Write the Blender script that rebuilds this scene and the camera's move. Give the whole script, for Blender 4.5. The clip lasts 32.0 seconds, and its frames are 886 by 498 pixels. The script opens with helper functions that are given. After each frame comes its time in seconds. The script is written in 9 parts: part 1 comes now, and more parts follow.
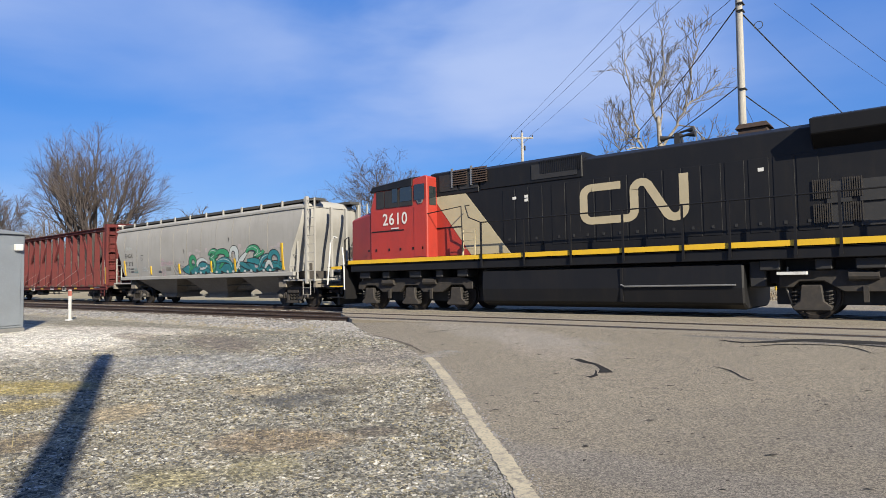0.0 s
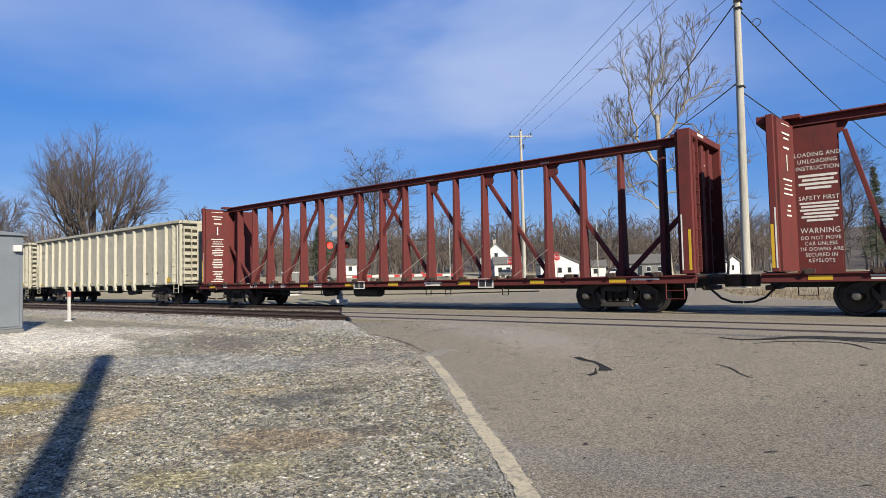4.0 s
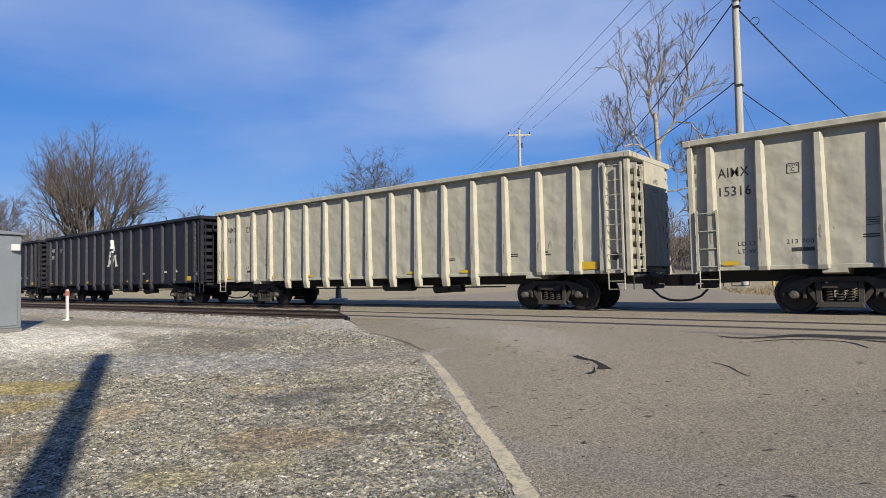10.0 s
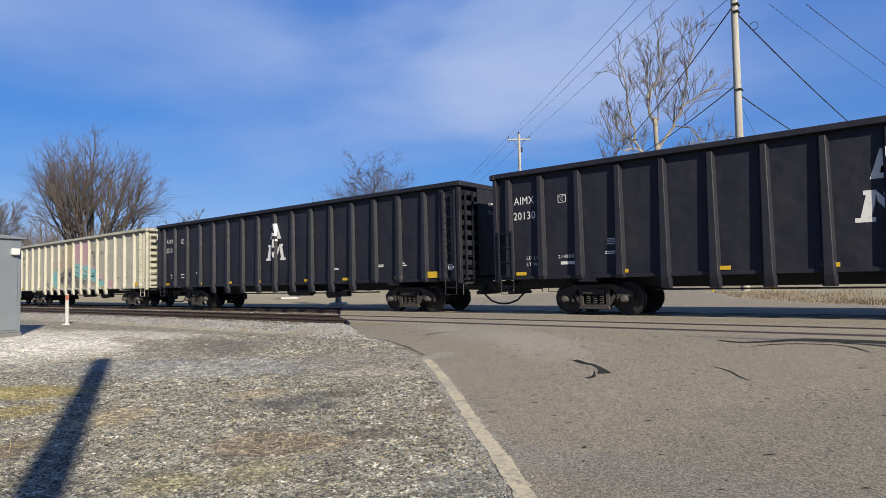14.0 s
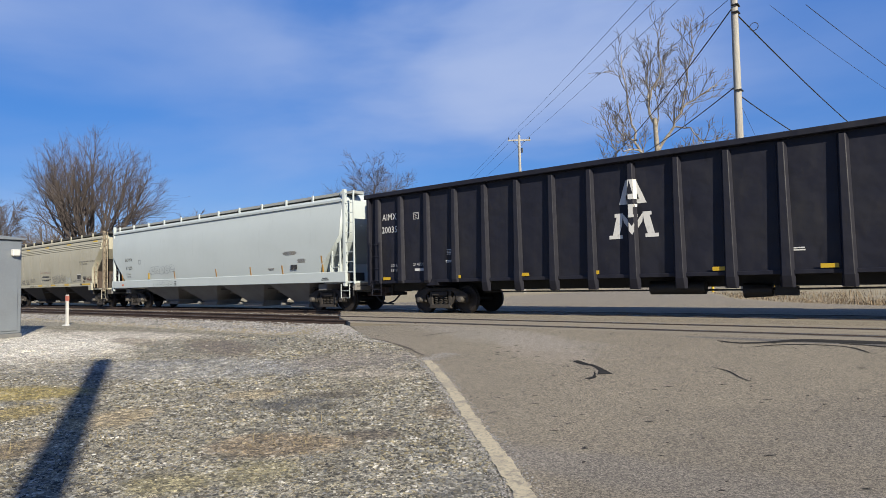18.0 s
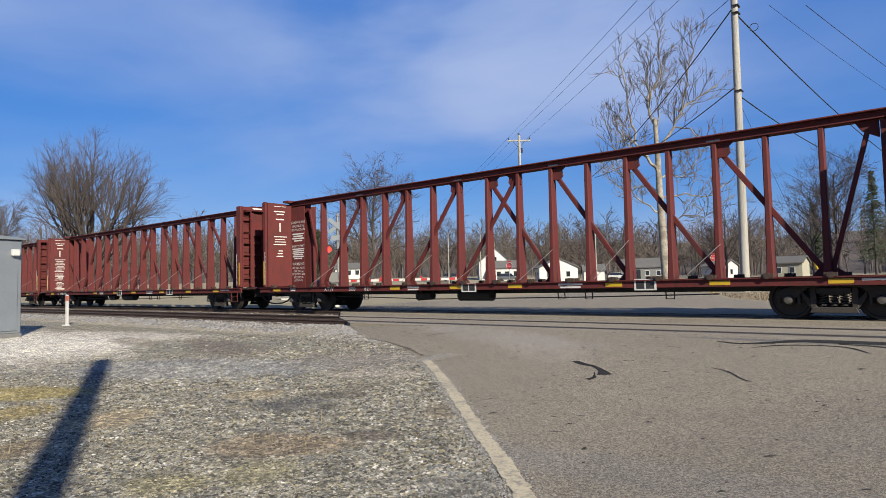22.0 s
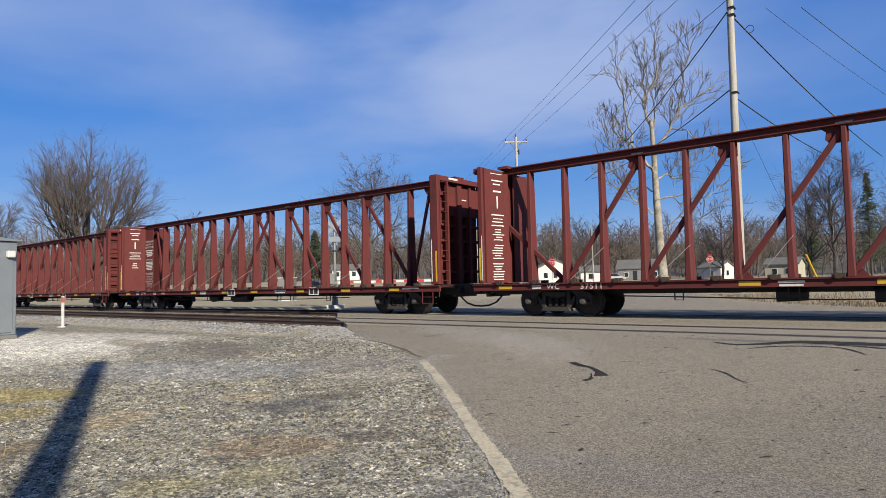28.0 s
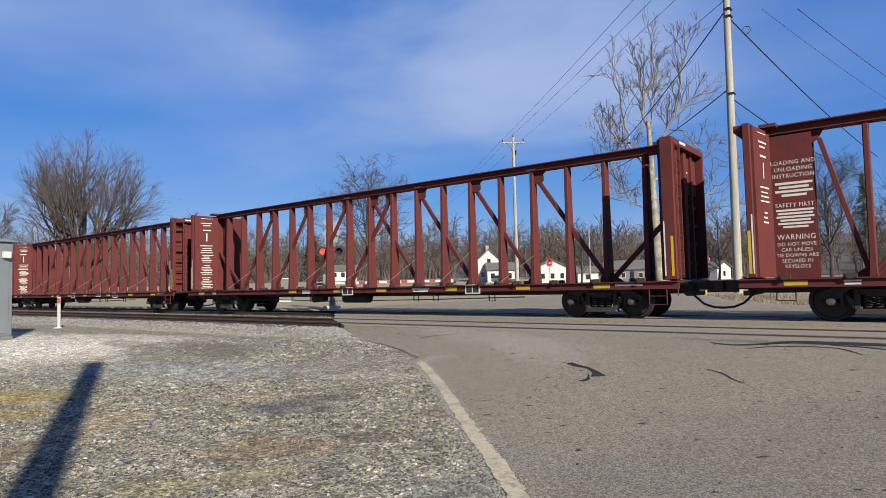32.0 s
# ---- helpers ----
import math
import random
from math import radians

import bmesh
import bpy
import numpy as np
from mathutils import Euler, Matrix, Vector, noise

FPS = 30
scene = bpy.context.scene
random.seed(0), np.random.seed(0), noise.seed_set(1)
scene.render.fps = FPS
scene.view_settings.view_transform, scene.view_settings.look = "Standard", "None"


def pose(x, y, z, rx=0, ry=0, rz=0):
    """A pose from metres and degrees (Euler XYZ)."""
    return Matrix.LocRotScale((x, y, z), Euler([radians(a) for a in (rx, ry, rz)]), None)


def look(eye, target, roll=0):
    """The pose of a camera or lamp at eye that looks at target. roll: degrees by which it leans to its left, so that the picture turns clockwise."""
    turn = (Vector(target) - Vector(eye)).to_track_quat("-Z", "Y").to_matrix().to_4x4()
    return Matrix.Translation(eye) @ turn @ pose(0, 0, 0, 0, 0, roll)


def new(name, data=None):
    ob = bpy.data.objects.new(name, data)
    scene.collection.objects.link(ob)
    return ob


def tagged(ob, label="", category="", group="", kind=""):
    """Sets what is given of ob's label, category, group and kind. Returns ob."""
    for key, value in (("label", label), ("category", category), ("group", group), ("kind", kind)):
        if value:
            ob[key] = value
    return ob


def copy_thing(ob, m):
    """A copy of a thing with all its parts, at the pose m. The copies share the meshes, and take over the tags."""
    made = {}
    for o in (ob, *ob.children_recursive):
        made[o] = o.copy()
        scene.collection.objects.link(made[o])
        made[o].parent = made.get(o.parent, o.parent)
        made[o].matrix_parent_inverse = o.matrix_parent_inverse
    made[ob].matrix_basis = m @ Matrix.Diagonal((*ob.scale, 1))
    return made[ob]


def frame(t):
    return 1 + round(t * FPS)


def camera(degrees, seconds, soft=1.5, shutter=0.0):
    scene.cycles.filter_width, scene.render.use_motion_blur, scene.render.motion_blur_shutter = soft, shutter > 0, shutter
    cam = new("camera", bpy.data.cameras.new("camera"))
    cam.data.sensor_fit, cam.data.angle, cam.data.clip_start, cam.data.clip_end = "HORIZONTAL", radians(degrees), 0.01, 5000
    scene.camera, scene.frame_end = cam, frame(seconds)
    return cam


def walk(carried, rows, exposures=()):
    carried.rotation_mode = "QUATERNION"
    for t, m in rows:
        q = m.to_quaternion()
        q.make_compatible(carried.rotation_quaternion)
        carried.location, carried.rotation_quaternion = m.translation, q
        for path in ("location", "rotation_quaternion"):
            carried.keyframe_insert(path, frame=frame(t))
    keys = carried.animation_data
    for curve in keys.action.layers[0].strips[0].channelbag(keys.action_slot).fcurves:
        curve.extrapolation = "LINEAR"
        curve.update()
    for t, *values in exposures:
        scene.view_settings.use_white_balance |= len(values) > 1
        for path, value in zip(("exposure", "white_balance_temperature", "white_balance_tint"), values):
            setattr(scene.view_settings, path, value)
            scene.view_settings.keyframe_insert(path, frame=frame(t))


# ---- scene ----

# The camera stands beside the road, held almost still; it looks down the track, away to the left.
# World: x along the train's way, y across the tracks, z = 0 on top of the rails.
EYE = (0.0, 0.0, 1.05)
TRACK_Y = 17.26      # middle of the track that the train runs on
NEAR_Y = 13.07        # middle of the empty track
SPEED, SLOWING = 14.5326, -0.00645


def aim(yaw, pitch, lean):
    a, b = radians(yaw), radians(pitch)
    way = Vector((-math.cos(a) * math.cos(b), math.sin(a) * math.cos(b), math.sin(b)))
    return look(EYE, Vector(EYE) + 10 * way, lean)


cam = camera(71.54, 32.0, soft=0.55)
AIMS = [(0, 51.046, 2.821, -0.987), (1, 51.064, 2.797, -1.058), (2, 51.091, 2.776, -1.153), (3, 51.094, 2.746, -1.242),
        (3.5, 51.105, 2.731, -1.267), (5.5, 51.150, 2.680, -1.351), (6, 51.158, 2.673, -1.338), (7, 51.173, 2.654, -1.298),
        (8, 51.194, 2.618, -1.326), (9, 51.213, 2.607, -1.325), (10, 51.242, 2.598, -1.339), (10.5, 51.246, 2.620, -1.334),
        (11, 51.249, 2.675, -1.349), (11.5, 51.257, 2.745, -1.358), (12, 51.263, 2.831, -1.359), (12.5, 51.263, 2.911, -1.351),
        (13, 51.262, 2.971, -1.346), (14, 51.262, 2.989, -1.346), (16.5, 51.250, 2.996, -1.343), (17, 51.233, 3.014, -1.345),
        (18, 51.244, 3.060, -1.360), (19, 51.251, 3.066, -1.353), (20, 51.208, 3.069, -1.344), (21, 51.244, 3.067, -1.329),
        (22, 51.251, 3.089, -1.320), (23, 51.274, 3.126, -1.332), (24, 51.316, 3.139, -1.349), (25, 51.352, 3.139, -1.353),
        (27.5, 51.525, 3.201, -1.356), (28, 51.547, 3.201, -1.352), (29, 51.605, 3.228, -1.355), (30, 51.691, 3.251, -1.364),
        (31, 51.752, 3.266, -1.370), (32, 51.804, 3.255, -1.386)]
walk(cam, [(t, aim(yaw, pitch, lean)) for t, yaw, pitch, lean in AIMS],
     exposures=[(0, 1.22), (3, 1.12), (6, 1.02), (9, 1.00), (13, 1.03), (18, 1.01), (23, 0.99), (28, 0.99), (32, 0.98)])

# ---- light: clear afternoon, sun to the right and behind ----
SUN_EL, SUN_AZ = radians(28), math.atan2(-0.42, 0.907)   # height, and the way towards the sun in the plan
sun_way = Vector((math.cos(SUN_AZ) * math.cos(SUN_EL), math.sin(SUN_AZ) * math.cos(SUN_EL), math.sin(SUN_EL)))
sun = new("sun", bpy.data.lights.new("sun", "SUN"))
sun.data.energy, sun.data.angle, sun.data.color = 5.0, radians(0.53), (1.0, 0.91, 0.74)
sun.matrix_world = look(sun_way * 100, (0, 0, 0))

world = bpy.data.worlds.new("sky")
scene.world = world
world.use_nodes = True
wn, wl = world.node_tree.nodes, world.node_tree.links
wn.clear()
w_out = wn.new("ShaderNodeOutputWorld")
w_bg = wn.new("ShaderNodeBackground")
w_sky = wn.new("ShaderNodeTexSky")
w_sky.sky_type, w_sky.sun_disc = "NISHITA", False
w_sky.sun_elevation, w_sky.sun_rotation = SUN_EL, math.pi / 2 - SUN_AZ
w_sky.air_density, w_sky.dust_density, w_sky.ozone_density = 1.0, 0.4, 2.5
w_bg.inputs["Strength"].default_value = 0.0555
w_hsv = wn.new("ShaderNodeHueSaturation")
w_hsv.inputs["Saturation"].default_value, w_hsv.inputs["Value"].default_value = 1.45, 0.96
w_hsv.inputs["Hue"].default_value = 0.505
w_even = wn.new("ShaderNodeMix")
w_even.data_type = "RGBA"
w_even.inputs[0].default_value, w_even.inputs[7].default_value = 0.6, (0.84, 2.20, 6.55, 1)
wl.new(w_sky.outputs[0], w_hsv.inputs["Color"])
wl.new(w_hsv.outputs[0], w_even.inputs[6])
# thin high cloud in broad veils
w_place = wn.new("ShaderNodeTexCoord")


def sky_zone(bearing, height, inner, outer, low, high):
    """A factor that goes from high at a direction in the sky to low away from it (degrees)."""
    b, h = radians(bearing), radians(height)
    dot = wn.new("ShaderNodeVectorMath")
    dot.operation = "DOT_PRODUCT"
    dot.inputs[1].default_value = (-math.cos(b) * math.cos(h), math.sin(b) * math.cos(h), math.sin(h))
    wl.new(w_place.outputs["Generated"], dot.inputs[0])
    rng = wn.new("ShaderNodeMapRange")
    rng.interpolation_type = "SMOOTHSTEP"
    rng.inputs["From Min"].default_value, rng.inputs["From Max"].default_value = math.cos(radians(outer)), math.cos(radians(inner))
    rng.inputs["To Min"].default_value, rng.inputs["To Max"].default_value = low, high
    wl.new(dot.outputs["Value"], rng.inputs["Value"])
    return rng.outputs[0]


# the veil thickens towards the north-west and opens over the pole
w_dense, w_open = sky_zone(64, 18, 6, 24, 0.95, 1.45), sky_zone(89, 22, 5, 20, 1.0, 0.3)
w_low = sky_zone(24, 10, 5, 16, 1.0, 0.6)
w_gap = wn.new("ShaderNodeMath")
w_gap.operation = "MULTIPLY"
wl.new(w_open, w_gap.inputs[0])
wl.new(w_low, w_gap.inputs[1])
w_veil = wn.new("ShaderNodeMath")
w_veil.operation = "MULTIPLY"
wl.new(w_dense, w_veil.inputs[0])
wl.new(w_gap.outputs[0], w_veil.inputs[1])
last_sky = w_even.outputs[2]
for scale, turn, squash, low, high, strength in ((1.3, -14, 2.6, 0.40, 0.66, 0.62), (3.0, 10, 4.0, 0.50, 0.80, 0.30)):
    w_map = wn.new("ShaderNodeMapping")
    w_map.inputs["Rotation"].default_value, w_map.inputs["Scale"].default_value = (radians(turn), radians(turn * 0.6), radians(30)), (1, 1, squash)
    w_map.inputs["Location"].default_value = (0.35, 0.9, 0.15)
    wl.new(w_place.outputs["Generated"], w_map.inputs["Vector"])
    w_noise = wn.new("ShaderNodeTexNoise")
    w_noise.inputs["Scale"].default_value, w_noise.inputs["Detail"].default_value, w_noise.inputs["Roughness"].default_value, w_noise.inputs["Distortion"].default_value = scale, 6, 0.46, 0.35
    wl.new(w_map.outputs[0], w_noise.inputs["Vector"])
    w_rng = wn.new("ShaderNodeMapRange")
    w_rng.interpolation_type = "SMOOTHSTEP"
    w_rng.inputs["From Min"].default_value, w_rng.inputs["From Max"].default_value, w_rng.inputs["To Max"].default_value = low, high, strength
    wl.new(w_noise.outputs["Fac"], w_rng.inputs["Value"])
    w_mix = wn.new("ShaderNodeMix")
    w_mix.data_type = "RGBA"
    w_mix.inputs[7].default_value = (3.65, 4.6, 7.1, 1)
    w_much = wn.new("ShaderNodeMath")
    w_much.operation, w_much.use_clamp = "MULTIPLY", True
    wl.new(w_rng.outputs[0], w_much.inputs[0])
    wl.new(w_veil.outputs[0], w_much.inputs[1])
    wl.new(w_much.outputs[0], w_mix.inputs[0])
    wl.new(last_sky, w_mix.inputs[6])
    last_sky = w_mix.outputs[2]
wl.new(last_sky, w_bg.inputs["Color"])
wl.new(w_bg.outputs[0], w_out.inputs["Surface"])

# ---- mesh tools ----
class Shape:
    """Collects the faces of one mesh."""

    def __init__(self):
        self.v, self.f = [], []

    def add(self, verts, faces):
        n = len(self.v)
        self.v += [tuple(p) for p in verts]
        self.f += [tuple(i + n for i in f) for f in faces]
        return self

    def box(self, x0, x1, y0, y1, z0, z1):
        return self.add([(x0, y0, z0), (x1, y0, z0), (x1, y1, z0), (x0, y1, z0), (x0, y0, z1), (x1, y0, z1), (x1, y1, z1), (x0, y1, z1)],
                        [(3, 2, 1, 0), (4, 5, 6, 7), (0, 1, 5, 4), (1, 2, 6, 5), (2, 3, 7, 6), (3, 0, 4, 7)])

    def loft(self, rings, caps=True, closed=True):
        """Skin between rings of equally many points."""
        n = len(rings[0])
        verts = [p for r in rings for p in r]
        faces = []
        for k in range(len(rings) - 1):
            for i in range(n if closed else n - 1):
                j = (i + 1) % n
                faces.append((k * n + i, k * n + j, (k + 1) * n + j, (k + 1) * n + i))
        if caps:
            faces.append(tuple(range(n - 1, -1, -1)))
            faces.append(tuple(range((len(rings) - 1) * n, len(rings) * n)))
        return self.add(verts, faces)

    def prism_y(self, outline, y0, y1):
        """An outline in x, z drawn out along y."""
        return self.loft([[(x, y0, z) for x, z in outline], [(x, y1, z) for x, z in outline]])

    def prism_x(self, outline, x0, x1):
        """An outline in y, z drawn out along x."""
        return self.loft([[(x0, y, z) for y, z in outline], [(x1, y, z) for y, z in outline]])

    def prism_z(self, outline, z0, z1):
        return self.loft([[(x, y, z0) for x, y in outline], [(x, y, z1) for x, y in outline]])

    def tube(self, pts, radii, n=8, caps=True):
        """A round bar along points."""
        pts = [Vector(p) for p in pts]
        if not isinstance(radii, (list, tuple)):
            radii = [radii] * len(pts)
        rings, side = [], None
        for i, p in enumerate(pts):
            way = (pts[min(i + 1, len(pts) - 1)] - pts[max(i - 1, 0)]).normalized()
            if side is None:
                side = way.orthogonal().normalized()
            side = (side - way * side.dot(way)).normalized()
            up = way.cross(side)
            rings.append([p + (side * math.cos(2 * math.pi * k / n) + up * math.sin(2 * math.pi * k / n)) * radii[i] for k in range(n)])
        return self.loft(rings, caps)

    def beam(self, p, q, w, h, up=(0, 0, 1)):
        """A bar of rectangular section from p to q: w across, h along up."""
        p, q, up = Vector(p), Vector(q), Vector(up)
        way = (q - p).normalized()
        side = way.cross(up)
        side = side.normalized() if side.length > 1e-4 else way.orthogonal().normalized()
        up = side.cross(way)
        ring = [side * a * w / 2 + up * b * h / 2 for a, b in ((-1, -1), (1, -1), (1, 1), (-1, 1))]
        return self.loft([[p + r for r in ring], [q + r for r in ring]])

    def disc_y(self, x, z, profile, n=24):
        """Turned about an axle along y: profile of (y, radius)."""
        return self.loft([[(x + r * math.cos(2 * math.pi * k / n), y, z + r * math.sin(2 * math.pi * k / n)) for k in range(n)] for y, r in profile])

    def mesh(self, name, material, bevel=0.0, smooth=False):
        me = bpy.data.meshes.new(name)
        me.from_pydata(self.v, [], self.f)
        bm = bmesh.new()
        bm.from_mesh(me)
        bmesh.ops.recalc_face_normals(bm, faces=bm.faces)
        if bevel:
            edges = [e for e in bm.edges if len(e.link_faces) == 2 and e.calc_face_angle(0) > 0.5]
            bmesh.ops.bevel(bm, geom=edges, offset=bevel, segments=1, affect="EDGES", clamp_overlap=True)
        bm.to_mesh(me)
        bm.free()
        if smooth:
            me.shade_smooth()
            me.set_sharp_from_angle(angle=radians(35))
        for m in material if isinstance(material, (list, tuple)) else [material]:
            me.materials.append(m)
        return me


def part(name, shape, material, parent=None, label="", bevel=0.0, smooth=False, at=None):
    """One mesh object under a thing or a part."""
    me = shape.mesh(name, material, bevel, smooth) if isinstance(shape, Shape) else shape
    ob = new(name, me)
    if parent:
        ob.parent = parent
    if at is not None:
        ob.matrix_basis = at
    if label:
        ob["label"] = label
    return ob


def lettering(name, words, height, material, parent, m, squeeze=1.0, label="", bold=0.0):
    """Painted words of a given capital height, centred, flat in the pose m (x to the right, y up)."""
    cu = bpy.data.curves.new(name, "FONT")
    cu.body, cu.size, cu.align_x, cu.align_y, cu.space_character = words, height / 0.7, "CENTER", "CENTER", 1.1
    cu.offset = bold * height
    cu.fill_mode, cu.resolution_u = "FRONT", 3
    ob = new(name, cu)
    me = bpy.data.meshes.new_from_object(ob)
    bpy.data.objects.remove(ob)
    bpy.data.curves.remove(cu)
    me.name = name
    me.transform(Matrix.Diagonal((squeeze, 1, 1, 1)))
    me.materials.clear()
    me.materials.append(material)
    ob = new(name, me)
    ob.parent, ob.matrix_basis = parent, m
    if label:
        ob["label"] = label
    return ob


def on_side(x, y, z):
    """Flat against a side that faces the camera's side of the tracks."""
    return pose(x, y, z, 90, 0, 0)


def on_end(x, y, z):
    """Flat against an end that faces the train's way."""
    return pose(x, y, z, 90, 0, 90)


# ---- materials ----
DULL = 0.50      # scales every base colour down, so that shade falls deeper against sunlit sides


def material(name, base, rough=0.8, metal=0.0, grains=(), bump=0.0, bump_scale=60.0, rough_var=0.0, spec=0.5):
    """A surface: base colour, then layers (scale, low, high, colour, strength[, stretch]) of noise mixed over it."""
    m = bpy.data.materials.new(name)
    m.use_nodes = True
    nodes, links = m.node_tree.nodes, m.node_tree.links
    bsdf = nodes["Principled BSDF"]
    base = [c * DULL for c in base]
    bsdf.inputs["Roughness"].default_value, bsdf.inputs["Metallic"].default_value = rough, metal
    bsdf.inputs["Specular IOR Level"].default_value = spec
    place = nodes.new("ShaderNodeTexCoord").outputs["Object"]
    colour = nodes.new("ShaderNodeRGB")
    colour.outputs[0].default_value = (*base, 1)
    last = colour.outputs[0]
    for layer in grains:
        scale, low, high, tint, strength = layer[:5]
        stretch = layer[5] if len(layer) > 5 else (1, 1, 1)
        mapping = nodes.new("ShaderNodeMapping")
        mapping.inputs["Scale"].default_value = stretch
        mapping.inputs["Location"].default_value = (scale * 0.37, scale * 0.11, 1.7 / scale)
        links.new(place, mapping.inputs["Vector"])
        tex = nodes.new("ShaderNodeTexNoise")
        tex.inputs["Scale"].default_value, tex.inputs["Detail"].default_value, tex.inputs["Roughness"].default_value = scale, 5, 0.62
        links.new(mapping.outputs[0], tex.inputs["Vector"])
        ramp = nodes.new("ShaderNodeMapRange")
        ramp.inputs["From Min"].default_value, ramp.inputs["From Max"].default_value, ramp.inputs["To Max"].default_value = low, high, strength
        links.new(tex.outputs["Fac"], ramp.inputs["Value"])
        mix = nodes.new("ShaderNodeMix")
        mix.data_type = "RGBA"
        mix.inputs[7].default_value = (*[c * DULL for c in tint], 1)
        links.new(ramp.outputs[0], mix.inputs[0])
        links.new(last, mix.inputs[6])
        last = mix.outputs[2]
    links.new(last, bsdf.inputs["Base Color"])
    if bump or rough_var:
        tex = nodes.new("ShaderNodeTexNoise")
        tex.inputs["Scale"].default_value, tex.inputs["Detail"].default_value = bump_scale, 6 if bump_scale > 4 else 1.6
        links.new(place, tex.inputs["Vector"])
        if bump:
            b = nodes.new("ShaderNodeBump")
            b.inputs["Strength"].default_value, b.inputs["Distance"].default_value = bump, 1.0 / bump_scale
            links.new(tex.outputs["Fac"], b.inputs["Height"])
            links.new(b.outputs[0], bsdf.inputs["Normal"])
        if rough_var:
            r = nodes.new("ShaderNodeMapRange")
            r.inputs["To Min"].default_value, r.inputs["To Max"].default_value = rough - rough_var, rough + rough_var
            links.new(tex.outputs["Fac"], r.inputs["Value"])
            links.new(r.outputs[0], bsdf.inputs["Roughness"])
    return m


def add_island_tint(m, amount):
    """Lets joined pieces differ in brightness one from the next."""
    nodes, links = m.node_tree.nodes, m.node_tree.links
    bsdf = nodes["Principled BSDF"]
    old = bsdf.inputs["Base Color"].links[0].from_socket
    geo, hsv, rng = nodes.new("ShaderNodeNewGeometry"), nodes.new("ShaderNodeHueSaturation"), nodes.new("ShaderNodeMapRange")
    rng.inputs["To Min"].default_value, rng.inputs["To Max"].default_value = 1 - amount, 1 + amount
    links.new(geo.outputs["Random Per Island"], rng.inputs["Value"])
    links.new(rng.outputs[0], hsv.inputs["Value"])
    links.new(old, hsv.inputs["Color"])
    links.new(hsv.outputs[0], bsdf.inputs["Base Color"])
    return m


ASPHALT = material("asphalt", (0.268, 0.230, 0.167), 0.92, grains=[(0.35, 0.4, 0.7, (0.236, 0.20, 0.146), 0.6), (2.2, 0.5, 0.75, (0.32, 0.272, 0.195), 0.5), (45, 0.52, 0.7, (0.42, 0.37, 0.28), 0.5), (26, 0.64, 0.72, (0.10, 0.088, 0.07), 0.7)], bump=0.5, bump_scale=110)
GRAVEL_LOT = material("gravel_lot", (0.27, 0.25, 0.19), 0.95, grains=[(0.3, 0.42, 0.62, (0.30, 0.25, 0.12), 0.65), (0.8, 0.5, 0.7, (0.22, 0.20, 0.16), 0.6), (6, 0.45, 0.7, (0.24, 0.20, 0.14), 0.7), (38, 0.42, 0.68, (0.50, 0.47, 0.40), 0.6), (70, 0.5, 0.68, (0.10, 0.09, 0.07), 0.75)], bump=1.0, bump_scale=45)
BALLAST = material("ballast", (0.33, 0.32, 0.31), 0.95, grains=[(0.7, 0.45, 0.7, (0.25, 0.20, 0.17), 0.5), (18, 0.45, 0.65, (0.5, 0.49, 0.47), 0.7), (30, 0.5, 0.65, (0.13, 0.12, 0.115), 0.8)], bump=1.0, bump_scale=28)
RUST_STEEL = material("rusty_steel", (0.10, 0.062, 0.045), 0.75, 0.3, grains=[(9, 0.4, 0.7, (0.05, 0.035, 0.03), 0.8)], bump=0.2)
RAIL_TOP = material("polished_rail", (0.42, 0.40, 0.38), 0.35, 0.9, grains=[(3, 0.4, 0.7, (0.2, 0.15, 0.12), 0.6, (0.1, 1, 1))])
BLACK_PAINT = material("black_paint", (0.020, 0.021, 0.034), 0.55, spec=0.22, grains=[(0.8, 0.45, 0.75, (0.036, 0.036, 0.04), 0.7), (6, 0.55, 0.8, (0.055, 0.048, 0.042), 0.35, (1, 1, 0.2)), (2.2, 0.62, 0.72, (0.012, 0.012, 0.015), 0.7, (1, 1, 0.4))], bump=0.10, bump_scale=2.0, rough_var=0.10)
BEIGE_PAINT = material("beige_paint", (0.52, 0.50, 0.41), 0.66, grains=[(0.7, 0.45, 0.75, (0.44, 0.425, 0.355), 0.7), (5, 0.55, 0.8, (0.3, 0.25, 0.18), 0.5, (1, 1, 0.15)), (22, 0.6, 0.8, (0.25, 0.2, 0.15), 0.4), (3.2, 0.66, 0.72, (0.10, 0.08, 0.06), 0.75, (1, 1, 0.28)), (1.1, 0.62, 0.75, (0.33, 0.24, 0.15), 0.5, (1, 1, 0.5)), (7, 0.68, 0.74, (0.16, 0.11, 0.08), 0.8, (1, 1, 0.5))], bump=0.16, bump_scale=2.0)
RED_OXIDE = material("red_oxide_paint", (0.165, 0.031, 0.030), 0.78, spec=0.25, grains=[(0.9, 0.45, 0.75, (0.095, 0.030, 0.028), 0.8), (7, 0.5, 0.75, (0.060, 0.032, 0.030), 0.7, (1, 1, 0.25)), (14, 0.62, 0.75, (0.22, 0.09, 0.07), 0.3)], bump=0.08)
WHITE_HOPPER = material("pale_grey_paint", (0.66, 0.735, 0.74), 0.5, grains=[(0.6, 0.45, 0.75, (0.58, 0.645, 0.65), 0.6), (6, 0.6, 0.85, (0.4, 0.4, 0.38), 0.35, (1, 1, 0.12))])
